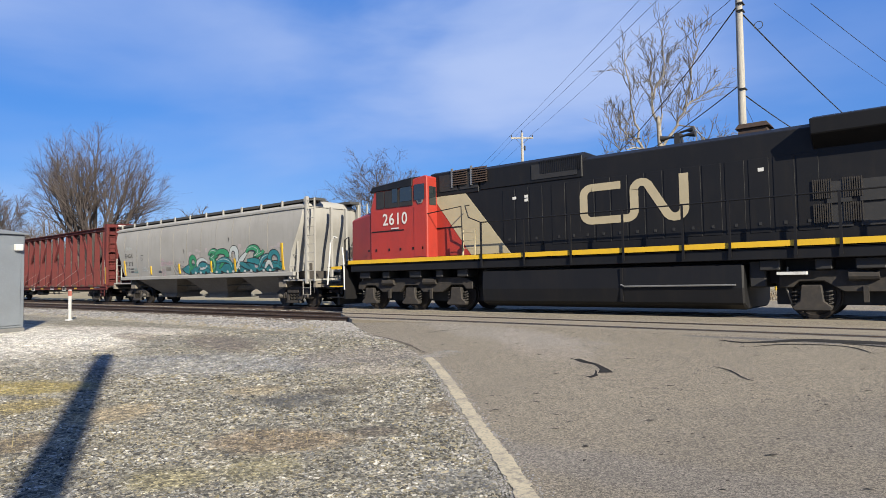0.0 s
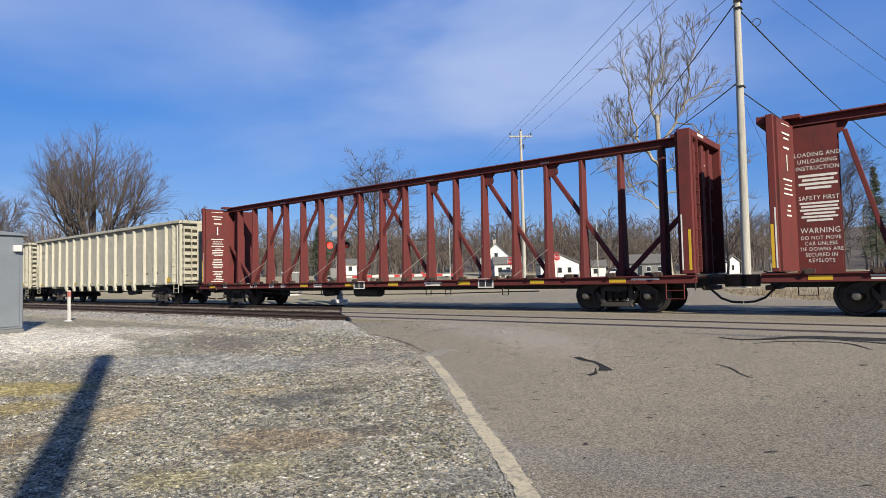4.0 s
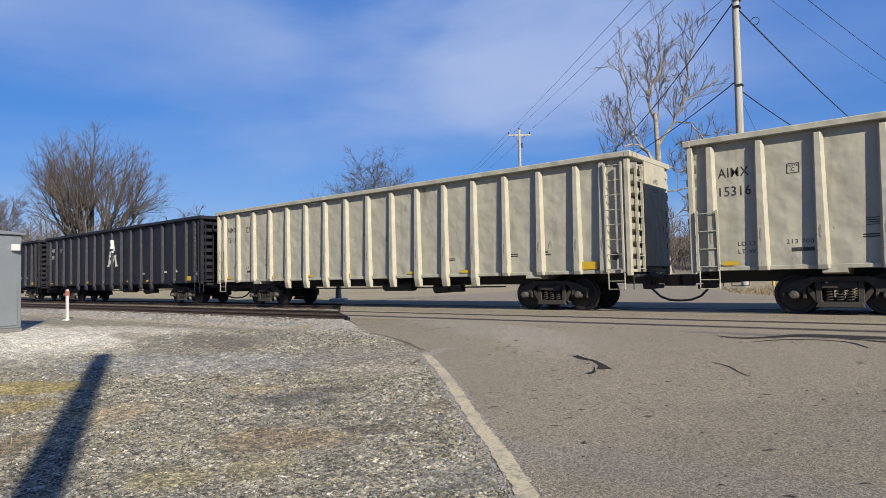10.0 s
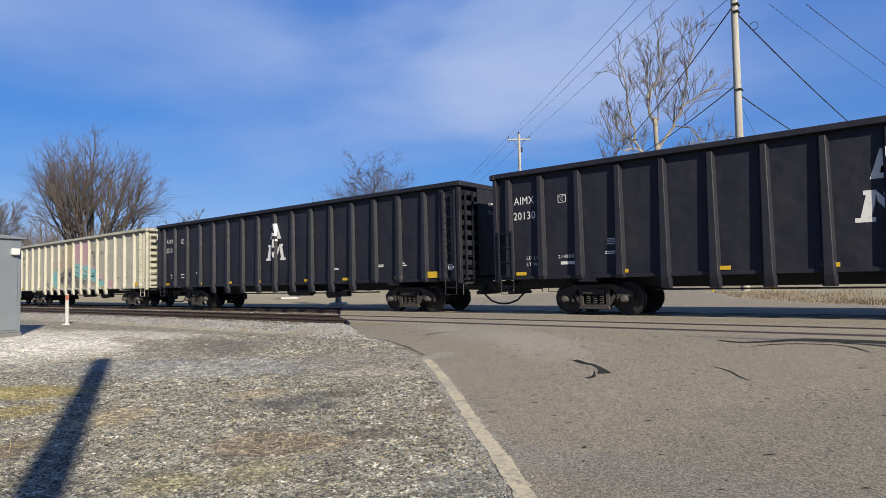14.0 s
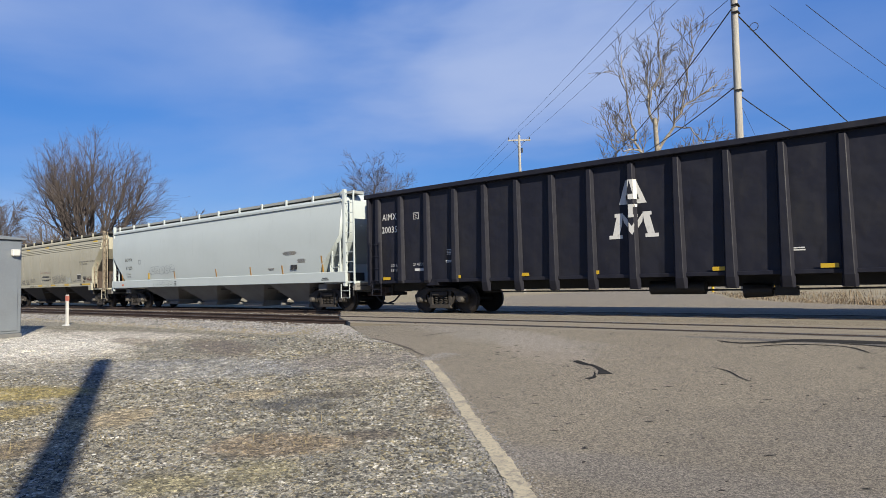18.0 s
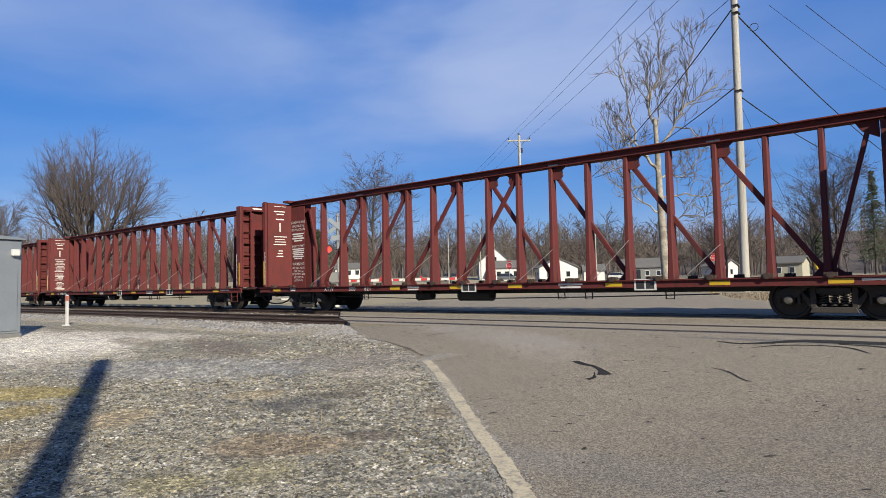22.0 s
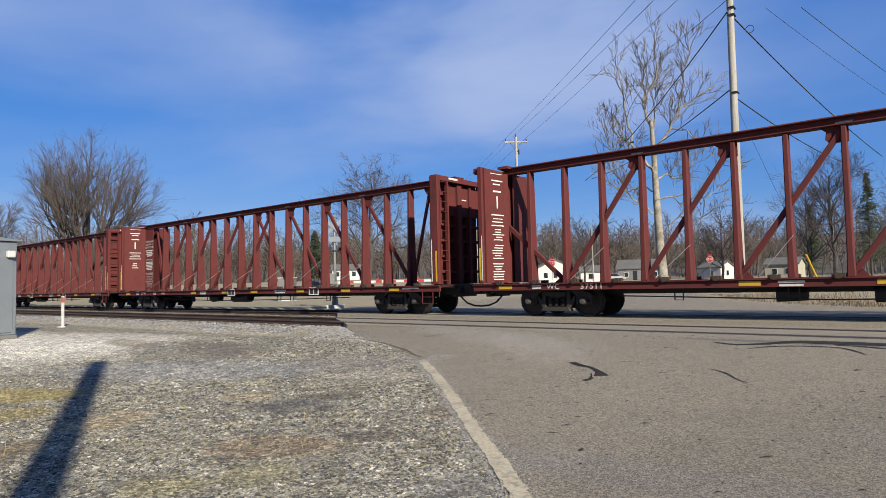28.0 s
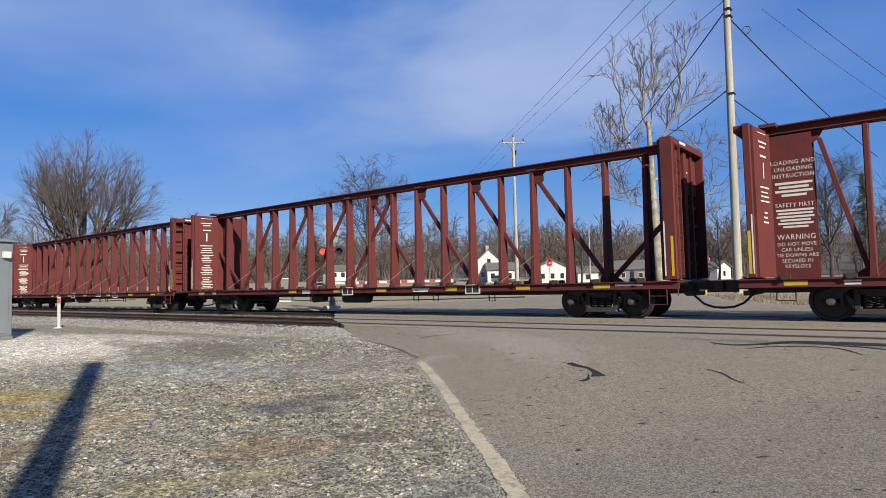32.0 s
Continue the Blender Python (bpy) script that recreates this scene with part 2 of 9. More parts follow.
GREY_HOPPER = material("weathered_grey_paint", (0.45, 0.44, 0.41), 0.7, grains=[(0.6, 0.45, 0.75, (0.36, 0.345, 0.315), 0.8), (6, 0.55, 0.85, (0.25, 0.23, 0.2), 0.45, (1, 1, 0.12))])
TAN_HOPPER = material("tan_paint", (0.53, 0.51, 0.405), 0.7, grains=[(0.6, 0.45, 0.75, (0.45, 0.425, 0.32), 0.8), (1.6, 0.5, 0.72, (0.57, 0.55, 0.46), 0.5, (1, 1, 0.25)), (5, 0.58, 0.9, (0.27, 0.22, 0.15), 0.5, (1, 1, 0.12)), (30, 0.64, 0.78, (0.26, 0.20, 0.13), 0.3)])
TRUCK_STEEL = material("grimy_cast_steel", (0.045, 0.04, 0.036), 0.8, 0.2, grains=[(8, 0.45, 0.7, (0.10, 0.08, 0.065), 0.6)], bump=0.2)
WHEEL_STEEL = material("worn_wheel_steel", (0.05, 0.042, 0.038), 0.6, 0.4, grains=[(10, 0.45, 0.7, (0.025, 0.022, 0.02), 0.7)])
GALVANISED = material("galvanised_sheet", (0.40, 0.45, 0.50), 0.5, 0.55, grains=[(1.2, 0.4, 0.7, (0.34, 0.37, 0.41), 0.6), (25, 0.5, 0.7, (0.5, 0.53, 0.56), 0.4)])
DRY_GRASS = material("dry_grass", (0.40, 0.33, 0.21), 0.95, grains=[(0.15, 0.4, 0.65, (0.27, 0.25, 0.13), 0.7), (3, 0.4, 0.7, (0.47, 0.40, 0.27), 0.7)], bump=0.6, bump_scale=20)
POLE_WOOD = material("weathered_pole", (0.55, 0.53, 0.48), 0.85, grains=[(6, 0.4, 0.7, (0.33, 0.31, 0.28), 0.8, (1, 1, 0.06)), (30, 0.5, 0.7, (0.25, 0.23, 0.2), 0.5, (1, 1, 0.05))], bump=0.3, bump_scale=20)


def add_patches(m, patches):
    """Ground that differs from place to place: (x, y, half length, half width, turn, colour, strength), with ragged edges."""
    nodes, links = m.node_tree.nodes, m.node_tree.links
    bsdf = nodes["Principled BSDF"]
    last = bsdf.inputs["Base Color"].links[0].from_socket
    place = nodes.new("ShaderNodeTexCoord").outputs["Object"]
    wob = nodes.new("ShaderNodeTexNoise")
    wob.inputs["Scale"].default_value, wob.inputs["Detail"].default_value, wob.inputs["Roughness"].default_value = 1.6, 7, 0.7
    links.new(place, wob.inputs["Vector"])
    for x, y, a, b, turn, tint, strength in patches:
        mp = nodes.new("ShaderNodeMapping")
        mp.vector_type = "TEXTURE"
        mp.inputs["Location"].default_value, mp.inputs["Rotation"].default_value, mp.inputs["Scale"].default_value = (x, y, 0), (0, 0, radians(turn)), (a, b, 50)
        links.new(place, mp.inputs["Vector"])
        ln = nodes.new("ShaderNodeVectorMath")
        ln.operation = "LENGTH"
        links.new(mp.outputs[0], ln.inputs[0])
        ad = nodes.new("ShaderNodeMath")
        ad.operation = "MULTIPLY_ADD"
        ad.inputs[1].default_value = 1.5
        links.new(wob.outputs["Fac"], ad.inputs[0])
        links.new(ln.outputs["Value"], ad.inputs[2])
        rng = nodes.new("ShaderNodeMapRange")
        rng.inputs["From Min"].default_value, rng.inputs["From Max"].default_value, rng.inputs["To Min"].default_value, rng.inputs["To Max"].default_value = 1.45, 1.95, strength, 0
        links.new(ad.outputs[0], rng.inputs["Value"])
        mix = nodes.new("ShaderNodeMix")
        mix.data_type = "RGBA"
        mix.inputs[7].default_value = (*[c * DULL for c in tint], 1)
        links.new(rng.outputs[0], mix.inputs[0])
        links.new(last, mix.inputs[6])
        last = mix.outputs[2]
    links.new(last, bsdf.inputs["Base Color"])
    return m


def speckle(m, scale, light, dark):
    """Single stones in the ground: cells of different grey."""
    nodes, links = m.node_tree.nodes, m.node_tree.links
    bsdf = nodes["Principled BSDF"]
    last = bsdf.inputs["Base Color"].links[0].from_socket
    place = nodes.new("ShaderNodeTexCoord").outputs["Object"]
    for sc, lo, hi in ((scale, dark, light), (scale * 2.6, dark * 1.2, light * 0.9)):
        cells = nodes.new("ShaderNodeTexVoronoi")
        cells.inputs["Scale"].default_value = sc
        links.new(place, cells.inputs["Vector"])
        one = nodes.new("ShaderNodeSeparateColor")
        links.new(cells.outputs["Color"], one.inputs[0])
        rng = nodes.new("ShaderNodeMapRange")
        rng.inputs["To Min"].default_value, rng.inputs["To Max"].default_value = lo, hi
        links.new(one.outputs[0], rng.inputs["Value"])
        hsv = nodes.new("ShaderNodeHueSaturation")
        links.new(rng.outputs[0], hsv.inputs["Value"])
        links.new(last, hsv.inputs["Color"])
        last = hsv.outputs[0]
    links.new(last, bsdf.inputs["Base Color"])
    return m


speckle(BALLAST, 20, 1.5, 0.45)
LOT_PATCHES = [
    (-19.4, 5.56, 6.4, 2.4, -7, (0.82, 0.76, 0.64), 0.85), (-17.61, 5.69, 2.6, 2.6, 25, (0.80, 0.75, 0.64), 0.8), (-18.95, 8.25, 3.70, 1.0, 10, (0.66, 0.60, 0.50), 0.75), (-12.41, 7.51, 2.9, 0.62, -22, (0.19, 0.155, 0.12), 0.85),
    (-16.27, 7.44, 1.6, 0.45, -10, (0.28, 0.23, 0.17), 0.7), (-9.66, 5.24, 2.47, 1.05, 23, (0.29, 0.30, 0.325), 0.65), (-9.78, 2.89, 1.0, 0.58, 31, (0.37, 0.29, 0.08), 0.85),
    (-8.23, 2.38, 0.40, 0.53, 33, (0.37, 0.28, 0.08), 0.7), (-6.89, 2.94, 0.42, 0.50, 33, (0.42, 0.33, 0.19), 0.8), (-6.33, 1.88, 0.30, 0.45, 34, (0.24, 0.18, 0.10), 0.8), (-6.75, 4.55, 0.38, 0.30, 27, (0.42, 0.33, 0.18), 0.6),
    (-5.71, 4.44, 0.55, 0.37, 28, (0.09, 0.09, 0.09), 0.85), (-5.73, 5.05, 0.40, 0.22, 26, (0.12, 0.105, 0.085), 0.8), (-7.42, 7.03, 1.2, 0.88, 20, (0.27, 0.24, 0.205), 0.85), (-6.25, 6.19, 0.78, 0.32, 23, (0.43, 0.38, 0.30), 0.8),
    (-4.54, 3.28, 0.62, 0.38, 33, (0.29, 0.21, 0.12), 0.75), (-4.28, 2.19, 0.36, 0.27, 35, (0.34, 0.29, 0.13), 0.65), (-3.99, 2.71, 0.28, 0.34, 35, (0.33, 0.29, 0.15), 0.6), (-4.07, 3.94, 0.27, 0.16, 31, (0.14, 0.11, 0.08), 0.8),
    (-2.61, 3.34, 0.30, 0.28, 34, (0.20, 0.20, 0.20), 0.5), (-4.03, 5.00, 0.26, 0.33, 28, (0.23, 0.18, 0.12), 0.65)]
# where fine dirt or moss covers the stones: (x, y, reach)
BARE = [(-9.78, 2.89, 1.0), (-8.23, 2.38, 0.5), (-6.89, 2.94, 0.55), (-6.33, 1.88, 0.45), (-6.75, 4.55, 0.4), (-7.42, 7.03, 1.3), (-6.25, 6.19, 0.8), (-4.54, 3.28, 0.6), (-4.28, 2.19, 0.35), (-4.07, 3.94, 0.25), (-12.41, 7.51, 2.0), (-17.6, 5.69, 3.8), (-20.8, 6.0, 4.0), (-16.2, 8.4, 1.6)]
add_patches(GRAVEL_LOT, LOT_PATCHES)
# last patch: the right side's darker look in this sun, painted into the colour
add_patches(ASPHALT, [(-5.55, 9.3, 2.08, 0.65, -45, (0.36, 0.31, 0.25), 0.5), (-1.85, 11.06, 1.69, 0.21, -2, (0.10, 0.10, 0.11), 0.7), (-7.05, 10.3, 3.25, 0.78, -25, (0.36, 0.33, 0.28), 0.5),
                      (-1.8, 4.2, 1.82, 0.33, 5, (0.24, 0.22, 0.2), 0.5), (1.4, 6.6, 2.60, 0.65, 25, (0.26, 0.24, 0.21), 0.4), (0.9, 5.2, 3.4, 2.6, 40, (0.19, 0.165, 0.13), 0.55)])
speckle(GRAVEL_LOT, 34, 1.75, 0.32)
speckle(ASPHALT, 80, 1.66, 0.46)

TIE_WOOD = material("creosoted_tie", (0.11, 0.085, 0.065), 0.9, grains=[(5, 0.4, 0.7, (0.17, 0.14, 0.11), 0.7, (1, 0.1, 1)), (25, 0.5, 0.7, (0.05, 0.04, 0.03), 0.7, (1, 0.1, 1))], bump=0.4, bump_scale=25)
ROAD_LINE = material("worn_road_paint", (0.70, 0.61, 0.42), 0.9, grains=[(4, 0.48, 0.68, (0.36, 0.32, 0.26), 0.8), (11, 0.55, 0.68, (0.28, 0.25, 0.21), 0.8), (40, 0.5, 0.66, (0.28, 0.26, 0.22), 0.8)], bump=0.3, bump_scale=80)
TAR = material("tar_seal", (0.035, 0.034, 0.033), 0.95, spec=0.15, grains=[(9, 0.45, 0.7, (0.06, 0.058, 0.055), 0.6)])


def mottle(m, layers):
    """Clumps of lighter and darker ground: layers of (scale, darkest, lightest)."""
    nodes, links = m.node_tree.nodes, m.node_tree.links
    bsdf = nodes["Principled BSDF"]
    last = bsdf.inputs["Base Color"].links[0].from_socket
    place = nodes.new("ShaderNodeTexCoord").outputs["Object"]
    for scale, dark, light in layers:
        tex = nodes.new("ShaderNodeTexNoise")
        tex.inputs["Scale"].default_value, tex.inputs["Detail"].default_value, tex.inputs["Roughness"].default_value = scale, 3, 0.6
        links.new(place, tex.inputs["Vector"])
        rng = nodes.new("ShaderNodeMapRange")
        rng.inputs["From Min"].default_value, rng.inputs["From Max"].default_value, rng.inputs["To Min"].default_value, rng.inputs["To Max"].default_value = 0.34, 0.66, dark, light
        links.new(tex.outputs["Fac"], rng.inputs["Value"])
        hsv = nodes.new("ShaderNodeHueSaturation")
        links.new(rng.outputs[0], hsv.inputs["Value"])
        links.new(last, hsv.inputs["Color"])
        last = hsv.outputs[0]
    links.new(last, bsdf.inputs["Base Color"])
    return m


def island_colours(m, colours):
    """Each joined stone takes one of a few colours."""
    nodes, links = m.node_tree.nodes, m.node_tree.links
    geo, ramp = nodes.new("ShaderNodeNewGeometry"), nodes.new("ShaderNodeValToRGB")
    ramp.color_ramp.interpolation = "CONSTANT"
    while len(ramp.color_ramp.elements) < len(colours):
        ramp.color_ramp.elements.new(0.5)
    for k, c in enumerate(colours):
        ramp.color_ramp.elements[k].position, ramp.color_ramp.elements[k].color = k / len(colours), (*[v * DULL for v in c], 1)
    links.new(geo.outputs["Random Per Island"], ramp.inputs[0])
    links.new(ramp.outputs[0], nodes["Principled BSDF"].inputs["Base Color"])
    return m


STONE = island_colours(material("crushed_stone", (0.33, 0.305, 0.25), 0.95, bump=0.3, bump_scale=70), [(0.27, 0.265, 0.235), (0.33, 0.29, 0.19), (0.05, 0.05, 0.048), (0.37, 0.36, 0.315), (0.17, 0.175, 0.18), (0.235, 0.20, 0.12), (0.08, 0.074, 0.058), (0.37, 0.335, 0.255), (0.185, 0.178, 0.145), (0.56, 0.54, 0.485), (0.10, 0.092, 0.076), (0.28, 0.27, 0.24)])
add_patches(STONE, [(*p[:6], p[6] * 0.66) for p in LOT_PATCHES])
mottle(STONE, ((4.5, 0.62, 1.38), (13, 0.7, 1.3)))
mottle(GRAVEL_LOT, ((3.0, 0.75, 1.3), (10, 0.6, 1.45)))
BALLAST_STONE = add_island_tint(material("ballast_stone", (0.34, 0.335, 0.33), 0.95, grains=[(2, 0.4, 0.7, (0.25, 0.21, 0.18), 0.5), (40, 0.4, 0.7, (0.45, 0.44, 0.43), 0.5)], bump=0.3, bump_scale=50), 0.5)
WHITE_PAINT = material("white_paint", (0.78, 0.78, 0.76), 0.6, grains=[(3, 0.5, 0.75, (0.62, 0.60, 0.56), 0.5)])
WALL_WHITE = material("white_siding", (0.80, 0.80, 0.79), 0.7, grains=[(0.4, 0.45, 0.7, (0.72, 0.72, 0.71), 0.6)])
ROOF_GREY = material("grey_shingles", (0.16, 0.155, 0.15), 0.9, grains=[(0.8, 0.4, 0.7, (0.22, 0.21, 0.2), 0.7), (9, 0.4, 0.7, (0.1, 0.1, 0.1), 0.6)])
GLASS_DARK = material("window_glass", (0.03, 0.035, 0.04), 0.06, spec=0.8)
RED_PAINT = material("red_sign_paint", (0.55, 0.02, 0.025), 0.5, grains=[(2, 0.5, 0.8, (0.45, 0.03, 0.03), 0.5)])
YELLOW_PAINT = material("yellow_reflective", (0.78, 0.50, 0.02), 0.5, grains=[(3, 0.5, 0.75, (0.6, 0.38, 0.03), 0.6)])
STEEL_GREY = material("grey_metal", (0.38, 0.38, 0.37), 0.5, 0.5, grains=[(4, 0.45, 0.7, (0.28, 0.28, 0.27), 0.6)])
BLACK_IRON = material("black_iron", (0.02, 0.02, 0.021), 0.65, grains=[(6, 0.5, 0.75, (0.045, 0.04, 0.036), 0.6)])
WIRE = material("black_cable", (0.02, 0.02, 0.02), 0.7)
BARK_PALE = material("pale_bark", (0.50, 0.46, 0.38), 0.9, grains=[(1.3, 0.42, 0.6, (0.17, 0.14, 0.11), 0.8), (5, 0.45, 0.65, (0.26, 0.22, 0.18), 0.6)])
TWIG_PALE = material("pale_twigs", (0.30, 0.26, 0.205), 0.95, grains=[(2, 0.4, 0.65, (0.16, 0.13, 0.10), 0.7)])
BARK = material("grey_brown_bark", (0.085, 0.069, 0.066), 0.95, grains=[(3, 0.4, 0.7, (0.13, 0.105, 0.095), 0.6)])
BARK_FAR = add_island_tint(material("winter_wood_bark", (0.145, 0.115, 0.098), 0.95, grains=[(0.05, 0.4, 0.65, (0.095, 0.08, 0.066), 0.7)]), 0.35)
NEEDLES = add_island_tint(material("evergreen_needles", (0.035, 0.055, 0.025), 0.9, grains=[(1, 0.4, 0.7, (0.06, 0.07, 0.03), 0.6)]), 0.4)
STRAW = add_island_tint(material("dry_stalks", (0.36, 0.29, 0.16), 0.95, grains=[(5, 0.4, 0.7, (0.25, 0.22, 0.1), 0.6)]), 0.4)


def glow(name, colour, strength):
    m = material(name, colour, 0.4)
    b = m.node_tree.nodes["Principled BSDF"]
    b.inputs["Emission Color"].default_value, b.inputs["Emission Strength"].default_value = (*colour, 1), strength
    return m


RED_LAMP = glow("lit_red_lens", (1.0, 0.03, 0.02), 2.5)
RED_LENS = material("unlit_red_lens", (0.12, 0.008, 0.008), 0.2)
CROSSING_PANEL = material("worn_crossing_panel", (0.36, 0.31, 0.23), 0.9, grains=[(0.6, 0.42, 0.68, (0.28, 0.24, 0.18), 0.7, (0.25, 1, 1)), (9, 0.45, 0.7, (0.42, 0.37, 0.28), 0.5, (0.2, 1, 1)), (60, 0.5, 0.7, (0.16, 0.14, 0.11), 0.6)], bump=0.3, bump_scale=60)
RUBBER = material("rubber_seal", (0.05, 0.046, 0.042), 0.85, grains=[(4, 0.45, 0.7, (0.12, 0.10, 0.08), 0.7, (0.2, 1, 1))])
BROWN_WEED = add_island_tint(material("brown_weed", (0.30, 0.23, 0.15), 0.95, grains=[(0.6, 0.4, 0.7, (0.20, 0.14, 0.10), 0.7)]), 0.5)
HILL_WOOD = material("far_wooded_hill", (0.095, 0.076, 0.068), 0.95, grains=[(0.12, 0.4, 0.65, (0.085, 0.07, 0.06), 0.8), (0.9, 0.4, 0.65, (0.18, 0.145, 0.12), 0.6)])

# ---- the ground ----
def ease(a, b, v):
    k = min(1, max(0, (v - a) / (b - a)))
    return k * k * (3 - 2 * k)


def ground_height(x, y):
    """The lot lies lower than the rails; the road climbs to them."""
    climb = -0.33 + 0.31 * ease(3, 11.6, y)
    lot = -0.33 + 0.03 * ease(4, 9, y) + 0.15 * ease(9.9, 11.8, y)
    edge = ease(-14.5, -9.5, x)
    near = climb * edge + lot * (1 - edge)
    bed = -0.17
    far = -0.06 + 0.4 * ease(35, 90, y) + 0.004 * max(0, min(y, 260) - 60) + (1.9 * ease(-45, -110, x) * ease(20, 40, y) if y > 20 else 0)
    if y < 11.8:
        return near
    k = ease(11.8, 12.2, y)
    inner = near * (1 - k) + bed * k
    k = ease(19.5, 20.6, y)
    return inner * (1 - k) + far * k


def sheet(xs, ys, lift=0.0, keep=None):
    s = Shape()
    s.v = [(x, y, ground_height(x, y) + lift) for y in ys for x in xs]
    n = len(xs)
    for j in range(len(ys) - 1):
        for i in range(n - 1):
            if keep is None or keep((xs[i] + xs[i + 1]) / 2, (ys[j] + ys[j + 1]) / 2):
                s.f.append((j * n + i, j * n + i + 1, (j + 1) * n + i + 1, (j + 1) * n + i))
    return s


def steps(*runs):
    """Grid lines: (from, to, step) runs end to end."""
    out = []
    for a, b, d in runs:
        n = max(1, round((b - a) / d))
        out += [a + (b - a) * k / n for k in range(n)]
    return out + [runs[-1][1]]


ground = part("ground", sheet(steps((-900, -100, 200), (-100, -50, 5), (-50, 6, 0.5), (6, 100, 8), (100, 900, 200)),
                              steps((-300, -20, 70), (-20, -2, 2), (-2, 24, 0.3), (24, 100, 4), (100, 900, 100))), DRY_GRASS)
tagged(ground, "dry grass and gravel ground beside the tracks", "ground", kind="structure")


def raw_mesh(name, verts, faces, mat):
    me = bpy.data.meshes.new(name)
    me.from_pydata([tuple(v) for v in verts], [], faces)
    me.materials.append(mat)
    return me


# The paved crossing and its road, from the lot's corner over both tracks and on.
ROAD_EDGE = [(11.0, -14), (0.9, -0.2), (-0.72, 1.75), (-2.08, 3.26), (-2.76, 3.95), (-3.40, 4.54), (-4.27, 5.38), (-5.12, 6.19), (-5.68, 6.66), (-6.38, 7.26), (-7.0, 7.82), (-7.52, 8.20), (-8.3, 8.60), (-9.11, 8.93), (-10.25, 9.7), (-12.29, 11.32), (-14.2, 12.72),
             (-14.78, 13.18), (-18.44, 16.42), (-22.51, 20.39), (-23.73, 24.91), (-23.25, 29.82), (-22.92, 33.3), (-22.3, 48.0), (-22.0, 76.0)]
EDGE_LINE = [(4.2, -4.8), (0.85, -0.1), (-0.66, 1.75), (-2.03, 3.30), (-2.24, 3.53), (-2.70, 3.99), (-3.33, 4.59), (-4.19, 5.43), (-5.03, 6.23), (-5.56, 6.71), (-6.24, 7.31)]
ROAD_EDGE_RIGHT = [(26, -14), (14, -0.2), (10.3, 10.8), (4.2, 19.7), (-1.45, 24.3), (-4.4, 26.4), (-7.9, 31.5), (-9.4, 36), (-13, 44), (-15, 76)]


def along(line, y):
    for (xa, ya), (xb, yb) in zip(line, line[1:]):
        if ya <= y <= yb:
            return xa + (xb - xa) * (y - ya) / (yb - ya)
    return line[-1][0]


def road_height(x, y):
    if y < 11.6:
        return ground_height(x, y) + 0.012
    if y < 20:
        return -0.008
    k = ease(20, 22, y)
    return -0.008 * (1 - k) + (ground_height(x, y) + 0.012) * k


def road_strip(y0, y1, step, thick=0.0):
    """A strip of road between its edges, with a broken outline."""
    s = Shape()
    ys = steps((y0, y1, step))
    n = 26
    for y in ys:
        a, b = along(ROAD_EDGE, y) + 0.10 * noise.noise((y * 2.1, 0.3, 1)) + 0.05 * noise.noise((y * 7, 2, 1)), along(ROAD_EDGE_RIGHT, y)
        for k in range(n):
            x = a + (b - a) * (k / (n - 1)) ** 1.3
            s.v.append((x, y, road_height(x, y)))
    for j in range(len(ys) - 1):
        for i in range(n - 1):
            s.f.append((j * n + i, j * n + i + 1, (j + 1) * n + i + 1, (j + 1) * n + i))
    if thick:
        m = len(s.v)
        s.v += [(x, y, z - thick) for x, y, z in s.v]
        last = (len(ys) - 1) * n
        for i in range(n - 1):
            s.f.append((i + 1, i, m + i, m + i + 1))
            s.f.append((last + i, last + i + 1, m + last + i + 1, m + last + i))
        for j in range(len(ys) - 1):
            s.f.append((j * n, (j + 1) * n, m + (j + 1) * n, m + j * n))
    return s


road = tagged(new("road"), "worn grey-brown asphalt road over two tracks", "road", kind="structure")
gap_a, gap_b = NEAR_Y - 0.7525, NEAR_Y + 0.7525
gap_c, gap_d = TRACK_Y - 0.7525, TRACK_Y + 0.7525
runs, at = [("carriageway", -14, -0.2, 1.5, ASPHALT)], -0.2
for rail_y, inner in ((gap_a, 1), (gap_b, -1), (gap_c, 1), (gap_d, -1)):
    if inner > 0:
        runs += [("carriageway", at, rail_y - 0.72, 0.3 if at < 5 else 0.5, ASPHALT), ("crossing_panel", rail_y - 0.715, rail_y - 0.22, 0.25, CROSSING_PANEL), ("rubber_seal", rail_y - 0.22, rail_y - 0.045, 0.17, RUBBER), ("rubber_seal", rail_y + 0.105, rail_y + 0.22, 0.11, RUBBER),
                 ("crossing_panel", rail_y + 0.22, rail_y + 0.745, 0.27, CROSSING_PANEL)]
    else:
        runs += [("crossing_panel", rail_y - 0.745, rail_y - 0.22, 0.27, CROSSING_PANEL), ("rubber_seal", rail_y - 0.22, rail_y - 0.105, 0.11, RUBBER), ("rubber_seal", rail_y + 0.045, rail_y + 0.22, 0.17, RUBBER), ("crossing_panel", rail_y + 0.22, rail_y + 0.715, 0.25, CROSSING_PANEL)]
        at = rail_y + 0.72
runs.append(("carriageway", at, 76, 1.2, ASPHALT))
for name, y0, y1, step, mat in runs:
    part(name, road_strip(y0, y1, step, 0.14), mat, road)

# the lot of crushed stone in front
lot = part("gravel_lot", sheet(steps((-56, -20, 0.8), (-20, 1.5, 0.25), (1.5, 11.5, 1)), steps((-13, -1, 1), (-1, 10.2, 0.2)), 0.0105, lambda x, y: x < along(ROAD_EDGE, max(y, -14)) + 0.25), GRAVEL_LOT)
